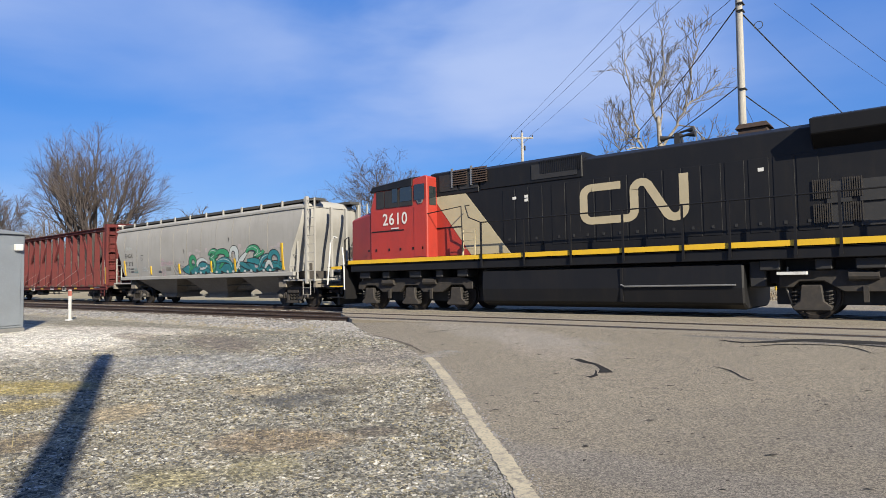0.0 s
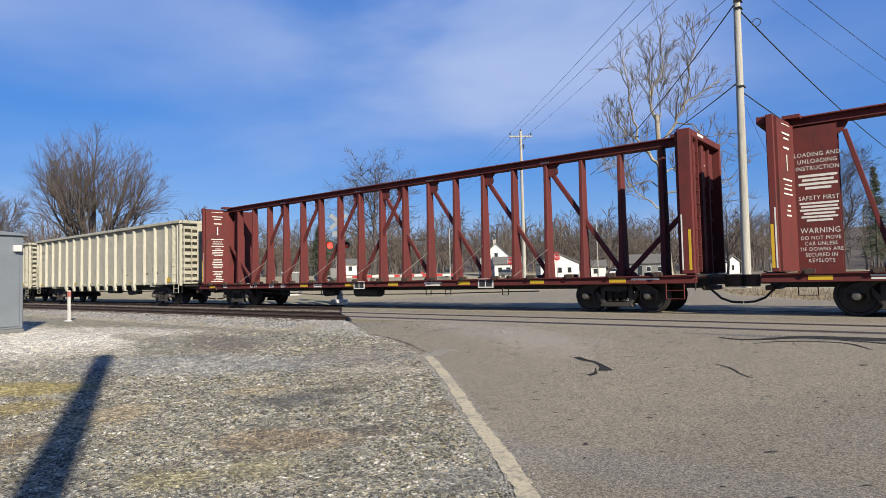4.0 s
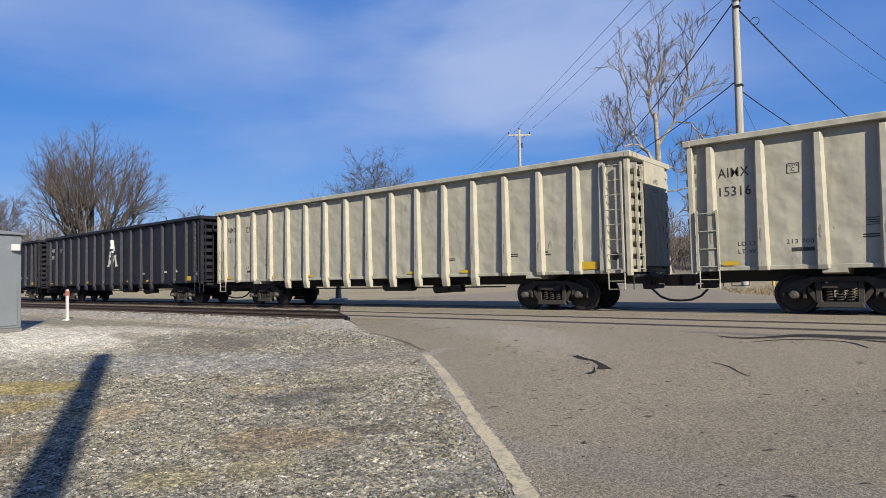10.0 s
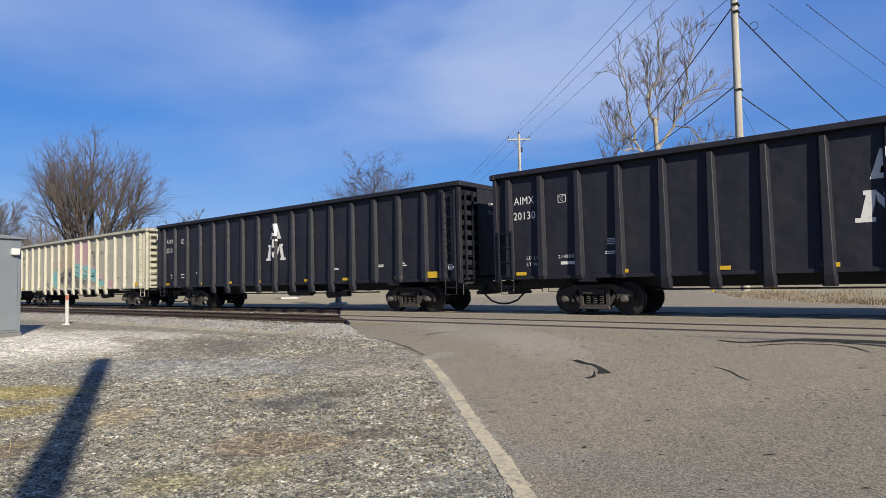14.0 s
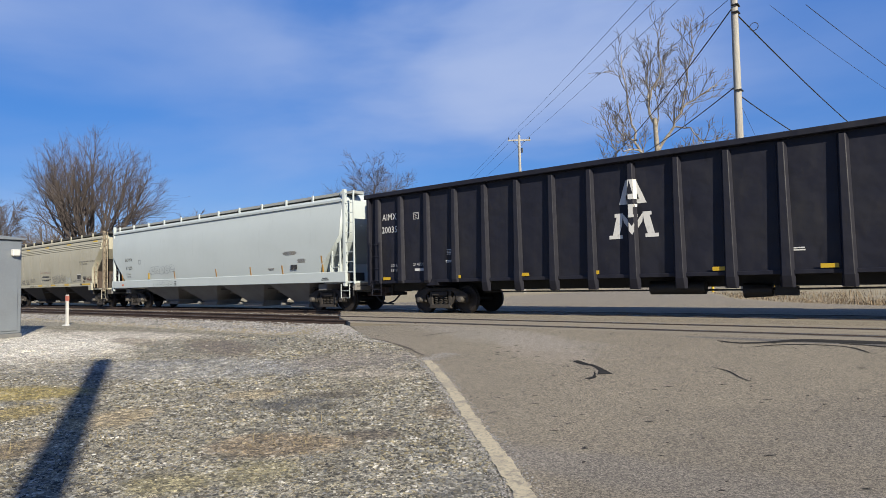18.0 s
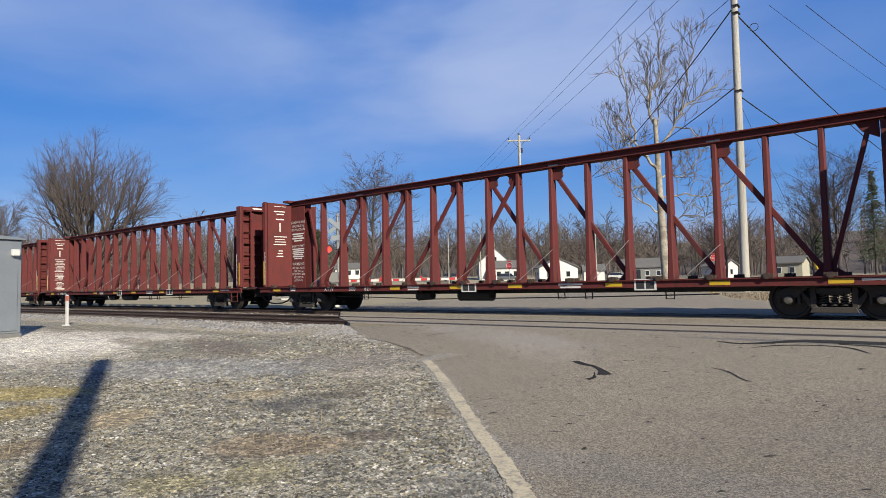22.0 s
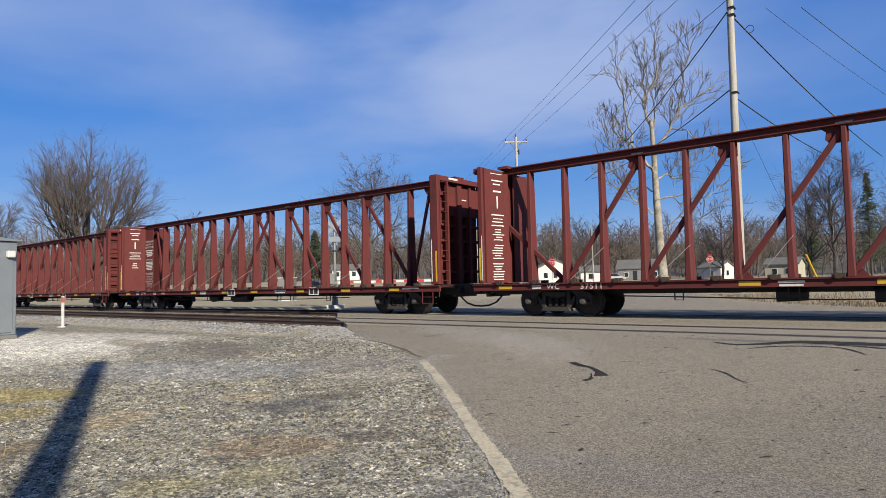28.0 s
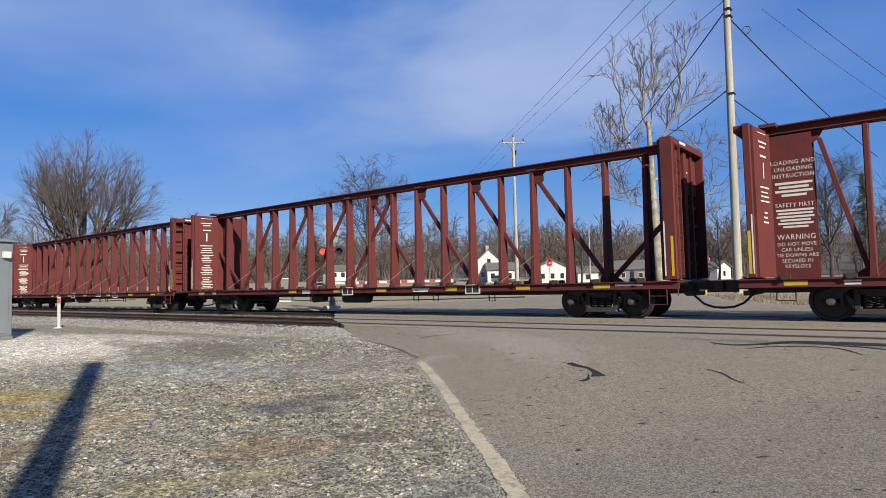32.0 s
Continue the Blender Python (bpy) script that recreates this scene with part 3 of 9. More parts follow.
tagged(lot, "grey crushed-stone lot with mossy and pale patches", "ground", kind="structure")

# ballast under and beside the rails, left of the crossing and right of it
def bed_height(x, y):
    top = -0.15
    if y < 11.9:
        return top - 0.20 * ease(11.8, 9.5, y) + 0.01 * noise.noise((x * 3, y * 3, 0))
    return top + 0.015 * noise.noise((x * 2, y * 2, 4))


bed = Shape()
for x0, x1 in ((-300, -70), (-70, -10.0), (11, 120)):
    xs, ys = steps((x0, x1, 20 if x1 < -50 or x0 > 0 else 0.5)), steps((9.5, 19.7, 0.28))
    n = len(bed.v)
    for y in ys:
        for x in xs:
            xx = min(x, along(ROAD_EDGE, y) + 0.3) if x0 < 0 else x
            bed.v.append((xx, y, bed_height(xx, y) if 9.6 < y < 19.5 else ground_height(xx, y) - 0.05))
    m = len(xs)
    for j in range(len(ys) - 1):
        for i in range(m - 1):
            bed.f.append((n + j * m + i, n + j * m + i + 1, n + (j + 1) * m + i + 1, n + (j + 1) * m + i))
tagged(part("ballast_bed", bed, BALLAST), "grey stone ballast along the two tracks", "ballast", kind="structure")


def pebble_field(name, spots, mat, label, category):
    """Many small broken stones in one mesh: spots are (x, y, z, size)."""
    rng = np.random.default_rng(7)
    base = np.array([(1, 0, 0), (-1, 0, 0), (0, 1, 0), (0, -1, 0), (0, 0, 1), (0, 0, -0.8)], float)
    tri = np.array([(0, 2, 4), (2, 1, 4), (1, 3, 4), (3, 0, 4), (2, 0, 5), (1, 2, 5), (3, 1, 5), (0, 3, 5)])
    spots = np.array(spots)
    n = len(spots)
    v = base[None] * (1 + rng.uniform(-0.30, 0.30, (n, 6, 1))) + rng.uniform(-0.25, 0.25, (n, 6, 3))
    v *= rng.uniform(0.7, 1.3, (n, 1, 3))
    q = rng.normal(size=(n, 4))
    w, x, y, z = (q / np.linalg.norm(q, axis=1, keepdims=True)).T
    turn = np.stack([1 - 2 * (y * y + z * z), 2 * (x * y - z * w), 2 * (x * z + y * w), 2 * (x * y + z * w), 1 - 2 * (x * x + z * z), 2 * (y * z - x * w), 2 * (x * z - y * w), 2 * (y * z + x * w), 1 - 2 * (x * x + y * y)], -1).reshape(n, 3, 3)
    v = np.einsum("nij,nkj->nki", turn, v) * np.array([1.1, 1.1, 0.62])
    v = v * spots[:, None, 3:4] + spots[:, None, :3]
    f = (tri[None] + 6 * np.arange(n)[:, None, None]).reshape(-1, 3)
    me = bpy.data.meshes.new(name)
    me.from_pydata(v.reshape(-1, 3).tolist(), [], f.tolist())
    me.materials.append(mat)
    return tagged(new(name, me), label, category, kind="stuff")


rng = random.Random(3)
spots = []
while len(spots) < 122000:
    near = len(spots) < 105000
    d = 2.2 + 9.3 * rng.random() ** 1.3 if near else 8.5 + 10 * rng.random()
    a = radians(rng.uniform(10, 70) if near else rng.uniform(13, 48))
    x, y = -d * math.cos(a) - 0.2, d * math.sin(a) + 0.3
    if x > along(ROAD_EDGE, max(y, -0.2)) - 0.02 or y > 9.7:
        continue
    thick = noise.noise((x * 0.9, y * 0.9, 5)) + 0.5 * noise.noise((x * 3, y * 3, 8))
    if thick < -0.1 and rng.random() < 0.55:
        continue
    if any((x - bx) ** 2 + (y - by) ** 2 < (reach * (1 + 0.8 * thick)) ** 2 for bx, by, reach in BARE) and rng.random() < 0.82:
        continue
    size = rng.choice((0.005, 0.006, 0.007, 0.008, 0.010, 0.012, 0.014, 0.018)) * (0.66 + 0.07 * d) * (1 + 0.4 * max(0, thick))
    spots.append((x, y, ground_height(x, y) + 0.006 + size * 0.2, size))
pebble_field("loose_stones", spots, STONE, "loose broken grey stones on the lot", "gravel")
spots = []
while len(spots) < 14000:
    x = -10.0 - 42 * rng.random() ** 1.7
    y = rng.uniform(9.6, 12.4) if rng.random() < 0.8 else rng.uniform(12.4, 19.4)
    if x > along(ROAD_EDGE, y) - 0.05:
        continue
    size = rng.uniform(0.018, 0.042)
    spots.append((x, y, bed_height(x, y) + size * 0.2, size))
for k in range(2500):
    t = rng.random()
    y = 8.6 + 3.6 * t
    x = along(ROAD_EDGE, y) - abs(rng.gauss(0, 0.9)) - 0.02
    spots.append((x, y, max(ground_height(x, y), bed_height(x, y) if y > 9.7 else -1) + 0.01, rng.uniform(0.012, 0.03)))
for k in range(9000):
    y = 0.4 + 7.6 * rng.random()
    x = along(EDGE_LINE, y) + rng.choice((-1, -1, 1)) * abs(rng.gauss(0.09, 0.08)) - 0.01
    spots.append((x, y, road_height(x, y) + 0.004, rng.uniform(0.004, 0.010)))
pebble_field("ballast_stones", spots, BALLAST_STONE, "broken grey ballast stones beside the rails", "ballast")

# ---- tracks ----
def rail_profile():
    return [(-0.07, -0.17), (0.07, -0.17), (0.07, -0.155), (0.01, -0.14), (0.01, -0.045), (0.036, -0.035), (0.036, -0.004), (0.03, 0), (-0.03, 0), (-0.036, -0.004), (-0.036, -0.035), (-0.01, -0.045), (-0.01, -0.14), (-0.07, -0.155)]


for ty, name in ((NEAR_Y, "empty"), (TRACK_Y, "used")):
    track = tagged(new("railway_track"), "rusty steel rails on dark wooden ties, %s" % ("with no train on it" if name == "empty" else "under the passing train"), "railway track", kind="structure")
    for sgn in (-1, 1):
        rail = part("rail", Shape().prism_x([(ty + sgn * 0.7525 + y, z) for y, z in rail_profile()], -300, 150), RUST_STEEL, track)
        part("running_surface", Shape().box(-300, 150, ty + sgn * 0.7525 - 0.026, ty + sgn * 0.7525 + 0.026, 0, 0.003), RAIL_TOP, rail, "shiny worn rail head")
    tie = Shape().box(-0.115, 0.115, -1.3, 1.3, -0.16, 0).mesh("tie", TIE_WOOD, 0.012)
    x = -15.2 if ty == NEAR_Y else -19.3
    trng = random.Random(11)
    while x > -80:
        part("tie", tie, None, track, at=pose(x, ty + trng.uniform(-0.05, 0.05), -0.125 + trng.uniform(-0.012, 0.008), 0, 0, trng.uniform(-1.5, 1.5)))
        x -= 0.54 + trng.uniform(-0.03, 0.03)

# ---- markings and marks on the road ----
def ribbon(line, widths, lift=0.007, wob=0.0, seed=1):
    s = Shape()
    r = random.Random(seed)
    for i, (x, y) in enumerate(line):
        a, b = line[max(i - 1, 0)], line[min(i + 1, len(line) - 1)]
        d = Vector((b[0] - a[0], b[1] - a[1])).normalized()
        w = widths[i] if isinstance(widths, (list, tuple)) else widths
        for k in (-1, 1):
            e = w / 2 + r.uniform(-wob, wob)
            px, py = x - d.y * e * k, y + d.x * e * k
            s.v.append((px, py, road_height(px, py) + lift))
    for i in range(len(line) - 1):
        s.f.append((2 * i, 2 * i + 1, 2 * i + 3, 2 * i + 2))
    return s


def fine(line, step):
    """The same line, rounded, in short steps."""
    out = []
    pts = [Vector(p) for p in line]
    for i in range(len(pts) - 1):
        p0, p1, p2, p3 = pts[max(i - 1, 0)], pts[i], pts[i + 1], pts[min(i + 2, len(pts) - 1)]
        n = max(1, int((p2 - p1).length / step))
        for k in range(n):
            t = k / n
            q = 0.5 * ((2 * p1) + (p2 - p0) * t + (2 * p0 - 5 * p1 + 4 * p2 - p3) * t * t + (3 * p1 - p0 - 3 * p2 + p3) * t ** 3)
            out.append((q.x, q.y))
    return out + [tuple(pts[-1])]


line = part("road_edge_line", ribbon(fine(EDGE_LINE, 0.04), 0.135, 0.009, 0.016), ROAD_LINE)
tagged(line, "worn cream edge line painted on the asphalt", "road marking", kind="structure")
TAR_LINES = [([(-4.10, 8.06), (-3.87, 7.88), (-3.71, 7.81), (-3.47, 7.56), (-3.33, 7.33)], [0.10, 0.11, 0.06, 0.09, 0.20]), ([(-3.51, 7.43), (-3.38, 7.13), (-3.41, 6.99)], [0.01, 0.03, 0.10]),
             ([(-2.29, 8.24), (-2.05, 8.05), (-1.83, 7.71), (-1.69, 7.57)], [0.01, 0.025, 0.02, 0.01]), ([(-2.87, 10.67), (-2.49, 10.49), (-2.13, 10.71), (-1.74, 11.15), (-1.29, 11.2), (-0.5, 11.22)], [0.03, 0.14, 0.20, 0.40, 0.44, 0.34]),
             ([(-2.23, 10.03), (-1.99, 10.39), (-1.58, 10.62), (-1.08, 10.54), (-0.74, 9.95)], [0.01, 0.07, 0.06, 0.04, 0.01]), ([(-1.2, 10.9), (-0.8, 10.8), (-0.3, 10.5)], [0.05, 0.10, 0.03]),
             ([(-8.25, 9.56), (-8.22, 10.07), (-8.0, 10.47)], [0.01, 0.04, 0.02])]
for i, (pts, ws) in enumerate(TAR_LINES):
    pl = fine(pts, 0.04)
    wl_ = [ws[min(int(k * (len(ws) - 1) / max(1, len(pl) - 1)), len(ws) - 1)] * (1 - (k * (len(ws) - 1) / max(1, len(pl) - 1)) % 1) + ws[min(int(k * (len(ws) - 1) / max(1, len(pl) - 1)) + 1, len(ws) - 1)] * ((k * (len(ws) - 1) / max(1, len(pl) - 1)) % 1) for k in range(len(pl))]
    tagged(part("tar_streak", ribbon(pl, wl_, 0.006, 0.004, i), TAR), "black tar streak on the asphalt", "tar mark", "tar streaks on the road", kind="structure")
# dark ribbon for the crack; the shadow at the asphalt's edge is in its colour
crack = part("crack", ribbon(fine([(-9.39, 9.02), (-8.82, 8.84), (-8.13, 8.56), (-7.32, 8.12), (-6.62, 7.66)], 0.05), 0.05, 0.006, 0.028, 4), TIE_WOOD)
tagged(crack, "dark broken crack with painted-in shadow along the asphalt's edge", "crack", kind="structure")
flakes = Shape()
rng = random.Random(21)
for k in range(320):
    y = 3.0 + 9.0 * rng.random() ** 0.8
    x = along(ROAD_EDGE, y) + 0.2 + (3.0 + y * 0.6) * rng.random()
    a, ln, w = rng.gauss(0.67, 0.35), rng.choice((0.015, 0.02, 0.03, 0.05)) * rng.uniform(0.6, 1.5), rng.uniform(0.005, 0.012)
    dx, dy = math.cos(a) * ln, math.sin(a) * ln
    z = road_height(x, y) + 0.005
    flakes.add([(x - dx, y - dy, z), (x - dy * w / ln, y + dx * w / ln, z + 0.004), (x + dx, y + dy, z), (x + dy * w / ln, y - dx * w / ln, z + 0.002)], [(0, 3, 2, 1)])
tagged(part("leaf_scraps", flakes, TAR), "small dark leaf and tar scraps on the asphalt", "debris", kind="stuff")

# dry stalks and weeds in the lot
stalks = Shape()
for k in range(900):
    cx, cy, r = rng.choice(((-6.35, 1.88, 0.5), (-6.92, 2.27, 0.6), (-5.82, 2.54, 0.4), (-8.35, 2.86, 1.1), (-9.43, 3.39, 1.0), (-4.46, 3.52, 0.6), (-5.4, 3.92, 0.7), (-5.9, 1.54, 0.6)))
    x, y = rng.gauss(cx, r * 0.6), rng.gauss(cy, r * 0.4)
    z = ground_height(x, y)
    h = rng.uniform(0.015, 0.06) if rng.random() < 0.93 else rng.uniform(0.1, 0.2)
    lean = Vector((rng.gauss(0, 0.5), rng.gauss(0, 0.5), 1)).normalized() * h
    p = Vector((x, y, z))
    side = Vector((rng.gauss(0, 1), rng.gauss(0, 1), 0)).normalized() * 0.003
    stalks.add([p - side, p + side, p + lean * 0.6 + side * 0.7, p + lean], [(0, 1, 2), (0, 2, 3)])
tagged(part("dry_weeds", stalks, STRAW), "dry straw-coloured weeds among the stones", "weeds", kind="stuff")

# tall dry weeds on the verge beyond the tracks
verge = Shape()
for k in range(4200):
    y = 24.6 + 16 * rng.random() ** 1.6
    x = along(ROAD_EDGE_RIGHT, y) + 0.25 + abs(rng.gauss(0, 3.5))
    if x > 4:
        continue
    tall = 0.5 + 0.5 * noise.noise((x * 0.5, y * 0.3, 9))
    h = rng.uniform(0.03, 0.12) + (rng.uniform(0.2, 0.7) * max(0, tall - 0.3) * 1.4 if rng.random() < 0.4 else 0)
    p = Vector((x, y, ground_height(x, y) - 0.02))
    tip = p + Vector((rng.gauss(0, 0.3), rng.gauss(0, 0.3), 1)) * h
    w = Vector((rng.uniform(0.006, 0.016), rng.uniform(-0.01, 0.01), 0))
    verge.add([p - w, p + w, tip], [(0, 1, 2)])
tagged(part("dry_weeds", raw_mesh("dry_weeds", verge.v, verge.f, BROWN_WEED), None), "tall dry straw-coloured weeds on the verge", "weeds", kind="stuff")

# ---- things beside the tracks ----
def signal_cabinet():
    """Tall metal equipment case beside the lot."""
    root = tagged(new("equipment_cabinet"), "large galvanised metal equipment cabinet on the gravel", "cabinet")
    root.matrix_basis = pose(-22.15, 5.84, -0.33, 0, 0, 12)
    body = part("body", Shape().box(-1.6, 0.55, -1.2, 0.62, 0.14, 2.95), GALVANISED, root, bevel=0.02)
    part("base_frame", Shape().box(-1.62, 0.57, -1.22, 0.64, 0.02, 0.14), STEEL_GREY, root, bevel=0.01)
    part("roof", Shape().prism_x([(-1.28, 2.952), (0.70, 2.952), (0.70, 3.0), (-0.3, 3.1), (-1.28, 3.0)], -1.68, 0.63), GALVANISED, root, bevel=0.01)
    door = part("door", Shape().box(0.552, 0.582, -1.1, -0.35, 0.22, 2.65), GALVANISED, root, bevel=0.008)
    part("handle", Shape().box(0.582, 0.615, -0.47, -0.43, 1.3, 1.5), STEEL_GREY, door)
    part("door", Shape().box(0.552, 0.582, -0.3, 0.5, 0.22, 2.65), GALVANISED, root, bevel=0.008)
    for k in range(4):
        part("seam", Shape().box(-1.4 + 0.55 * k, -1.36 + 0.55 * k, -1.222, -1.202, 0.2, 2.7), GALVANISED, root)
    part("lamp", Shape().box(0.58, 0.72, 0.28, 0.5, 2.46, 2.66), WHITE_PAINT, root, "small white lamp box", bevel=0.02)
    for x, y in ((0.45, 0.55), (0.45, -1.1), (-1.5, 0.55), (-1.5, -1.1)):
        part("foot", Shape().box(x - 0.08, x + 0.08, y - 0.06, y + 0.06, -0.03, 0.02), STEEL_GREY, root)
    part("notice", Shape().box(0.584, 0.588, -0.95, -0.62, 1.5, 1.75), WHITE_PAINT, door, "small white notice")


signal_cabinet()

post = tagged(new("marker_post"), "white marker post with a red tip beside the ballast", "marker post")
post.matrix_basis = pose(-26.3, 9.47, -0.32, 0, 0, 15)
part("post", Shape().box(-0.05, 0.05, -0.04, 0.04, -0.05, 1.22), WHITE_PAINT, post, bevel=0.01)
part("tip", Shape().box(-0.054, 0.054, -0.044, 0.044, 0.98, 1.18), material("faded_red", (0.5, 0.16, 0.12), 0.8), post, "faded red band")
part("footing", Shape().box(-0.18, 0.08, -0.10, 0.10, -0.05, 0.07), WHITE_PAINT, post, "white stone foot", bevel=0.03)


def crossing_signal():
    """Flashing-light signal with its gate lowered, over the tracks."""
    root = tagged(new("crossing_signal"), "grade crossing signal with red lamps, crossbuck and gate mechanism", "crossing signal")
    root.matrix_basis = pose(-23.6, 20.9, -0.08, 0, 0, 39)
    part("foundation", Shape().box(-0.4, 0.4, -0.4, 0.4, -0.2, 0.18), WHITE_PAINT, root, "pale concrete block", bevel=0.03)
    part("mast", Shape().tube([(0, 0, 0.1), (0, 0, 4.6)], 0.07, 12), STEEL_GREY, root, smooth=True)
    part("mast_base", Shape().tube([(0, 0, 0.15), (0, 0, 0.75)], [0.16, 0.13], 10), STEEL_GREY, root)
    for turn in (40, -40):
        board = part("crossbuck_board", Shape().box(-0.56, 0.56, -0.012, 0.012, -0.11, 0.11), GALVANISED, root, "grey back of a crossbuck board", bevel=0.01)
        board.matrix_basis = pose(0, -0.10 - (0.03 if turn > 0 else 0), 4.1, 0, turn, 0)
    part("track_sign", Shape().box(-0.32, 0.32, -0.125, -0.10, 3.35, 3.62), GALVANISED, root, "grey back of a plate")
    part("lamp_arm", Shape().tube([(-0.43, -0.08, 2.9), (0.43, -0.08, 2.9)], 0.035, 8), BLACK_IRON, root)
    for x, lit in ((-0.43, True), (0.43, False)):
        head = part("lamp_head", Shape().disc_y(x, 2.9, [(-0.16, 0.27), (-0.145, 0.27), (-0.14, 0.16), (0.02, 0.13)], 24), BLACK_IRON, root, "round black backing disc")
        part("lens", Shape().disc_y(x, 2.9, [(-0.19, 0.10), (-0.18, 0.145), (-0.161, 0.15)], 20), RED_LAMP if lit else RED_LENS, head, "glowing red lens" if lit else "dark red lens")
        hood = Shape()
        hood.loft([[(x + 0.17 * math.cos(a), y, 2.9 + 0.17 * math.sin(a)) for a in [math.pi * k / 10 for k in range(11)]] for y in (-0.162, -0.42)], caps=False, closed=False)
        part("hood", hood, BLACK_IRON, head)
    part("bell", Shape().tube([(0, 0, 4.6), (0, 0, 4.73)], [0.13, 0.05], 12), STEEL_GREY, root)
    part("gate_mechanism", Shape().box(-0.42, 0.05, -0.36, 0.3, 0.85, 1.75), STEEL_GREY, root, "grey metal machine case", bevel=0.03)
    part("counterweight", Shape().box(-1.2, -0.7, -0.46, -0.38, 1.1, 1.38), STEEL_GREY, root, bevel=0.02)
    part("counterweight_arm", Shape().beam((-1.1, -0.42, 1.25), (0.25, -0.42, 1.3), 0.04, 0.10), STEEL_GREY, root)
    arm = part("gate_arm", Shape().box(0.2, 6.1, -0.45, -0.41, 1.24, 1.35), WHITE_PAINT, root, "long white gate arm")
    for k in range(8):
        part("stripe", Shape().box(0.7 + 0.7 * k, 1.0 + 0.7 * k, -0.454, -0.406, 1.236, 1.354), RED_PAINT, arm)
    for x in (2.2, 4.2, 6.0):
        part("arm_lamp", Shape().box(x - 0.05, x + 0.05, -0.47, -0.39, 1.355, 1.47), RED_PAINT, arm)


crossing_signal()


def relay_box(x, y, z, w, h, turn, label):
    root = tagged(new("relay_box"), label, "metal box")
    root.matrix_basis = pose(x, y, z, 0, 0, turn)
    part("body", Shape().box(-w / 2, w / 2, -0.4, 0.4, 0.1, h), STEEL_GREY, root, bevel=0.02)
    part("roof", Shape().box(-w / 2 - 0.05, w / 2 + 0.05, -0.45, 0.45, h + 0.002, h + 0.07), WHITE_PAINT, root)
    part("plinth", Shape().box(-w / 2, w / 2, -0.38, 0.38, -0.1, 0.1), WHITE_PAINT, root)


relay_box(-40.6, 30.9, -0.05, 1.3, 1.8, 35, "pale grey relay case beyond the tracks")


def pole_wire(name_label, ends, sag, radius, points=24):
    """A cable between two points, with its sag."""
    a, b = Vector(ends[0]), Vector(ends[1])
    pts = [a.lerp(b, k / points) - Vector((0, 0, 4 * sag * (k / points) * (1 - k / points))) for k in range(points + 1)]
    return tagged(part("overhead_cable", Shape().tube(pts, radius, 5), WIRE), name_label, "cable", "overhead cables")


def big_pole():
    root = tagged(new("utility_pole"), "tall pale weathered utility pole beyond the tracks", "utility pole")
    root.matrix_basis = pose(-9.9, 44.0, -0.1, -0.3, 0.4, 0)
    part("shaft", Shape().tube([(0, 0, -0.6), (0, 0, 6), (0, 0, 14), (0, 0, 24.5)], [0.29, 0.265, 0.235, 0.2], 14), POLE_WOOD, root, smooth=True)
    for z in (13.4, 18.7, 19.2):
        part("bracket", Shape().box(-0.12, 0.3, -0.32, 0.32, z, z + 0.06), BLACK_IRON, root)
    part("splice_loop", Shape().tube([(1.15 + 0.26 * math.cos(a), 0, 17.5 + 0.26 * math.sin(a)) for a in [math.pi * 2 * k / 14 for k in range(15)]], 0.025, 5), WIRE, root, "coiled black cable slack")
    for x in (-1.6, 1.6):
        tagged(part("guard_post", Shape().tube([(-9.9 + x, 43.3 + x * 0.6, -0.3), (-9.9 + x, 43.3 + x * 0.6, 0.95)], 0.08, 10), YELLOW_PAINT), "short yellow steel guard post beside the pole", "bollard", "guard posts")


big_pole()
for label, a, b, sag, r in (
        ("thick black cable between poles", (-9.9, 43.9, 18.9), (-38.0, 80.8, 15.2), 1.0, 0.045), ("thick black cable between poles", (-9.9, 43.9, 13.6), (-38.0, 83.0, 15.7), 0.8, 0.04),
        ("thick black cable between poles", (-9.7, 44.0, 18.6), (-4.22, 95.0, 15.78), 0.5, 0.045), ("thick black cable between poles", (-9.7, 44.0, 13.0), (-5.07, 90.0, 13.45), 0.9, 0.04),
        ("thin dark wire to the pole", (-9.9, 43.9, 19.7), (-28.5, 73.5, 26.1), 0.3, 0.022), ("thin dark wire over the road", (-7.64, 60.0, 24.04), (-2.6, 100.0, 26.7), 0.1, 0.03), ("thin dark wire over the road", (-10.43, 60.0, 24.89), (-2.9, 97.0, 23.3), 0.2, 0.02)):
    pole_wire(label, (a, b), sag, r)
guy = tagged(new("guy_wire"), "steel guy wire with a yellow guard tube", "guy wire")
part("wire", Shape().tube([(-9.9, 44.2, 13.0), (-6.4, 52.8, -0.1)], 0.012, 5), WIRE, guy)
part("guard", Shape().tube([(-7.1, 51.08, 2.52), (-6.5, 52.55, 0.28)], 0.07, 8), YELLOW_PAINT, guy, "yellow plastic guard tube")


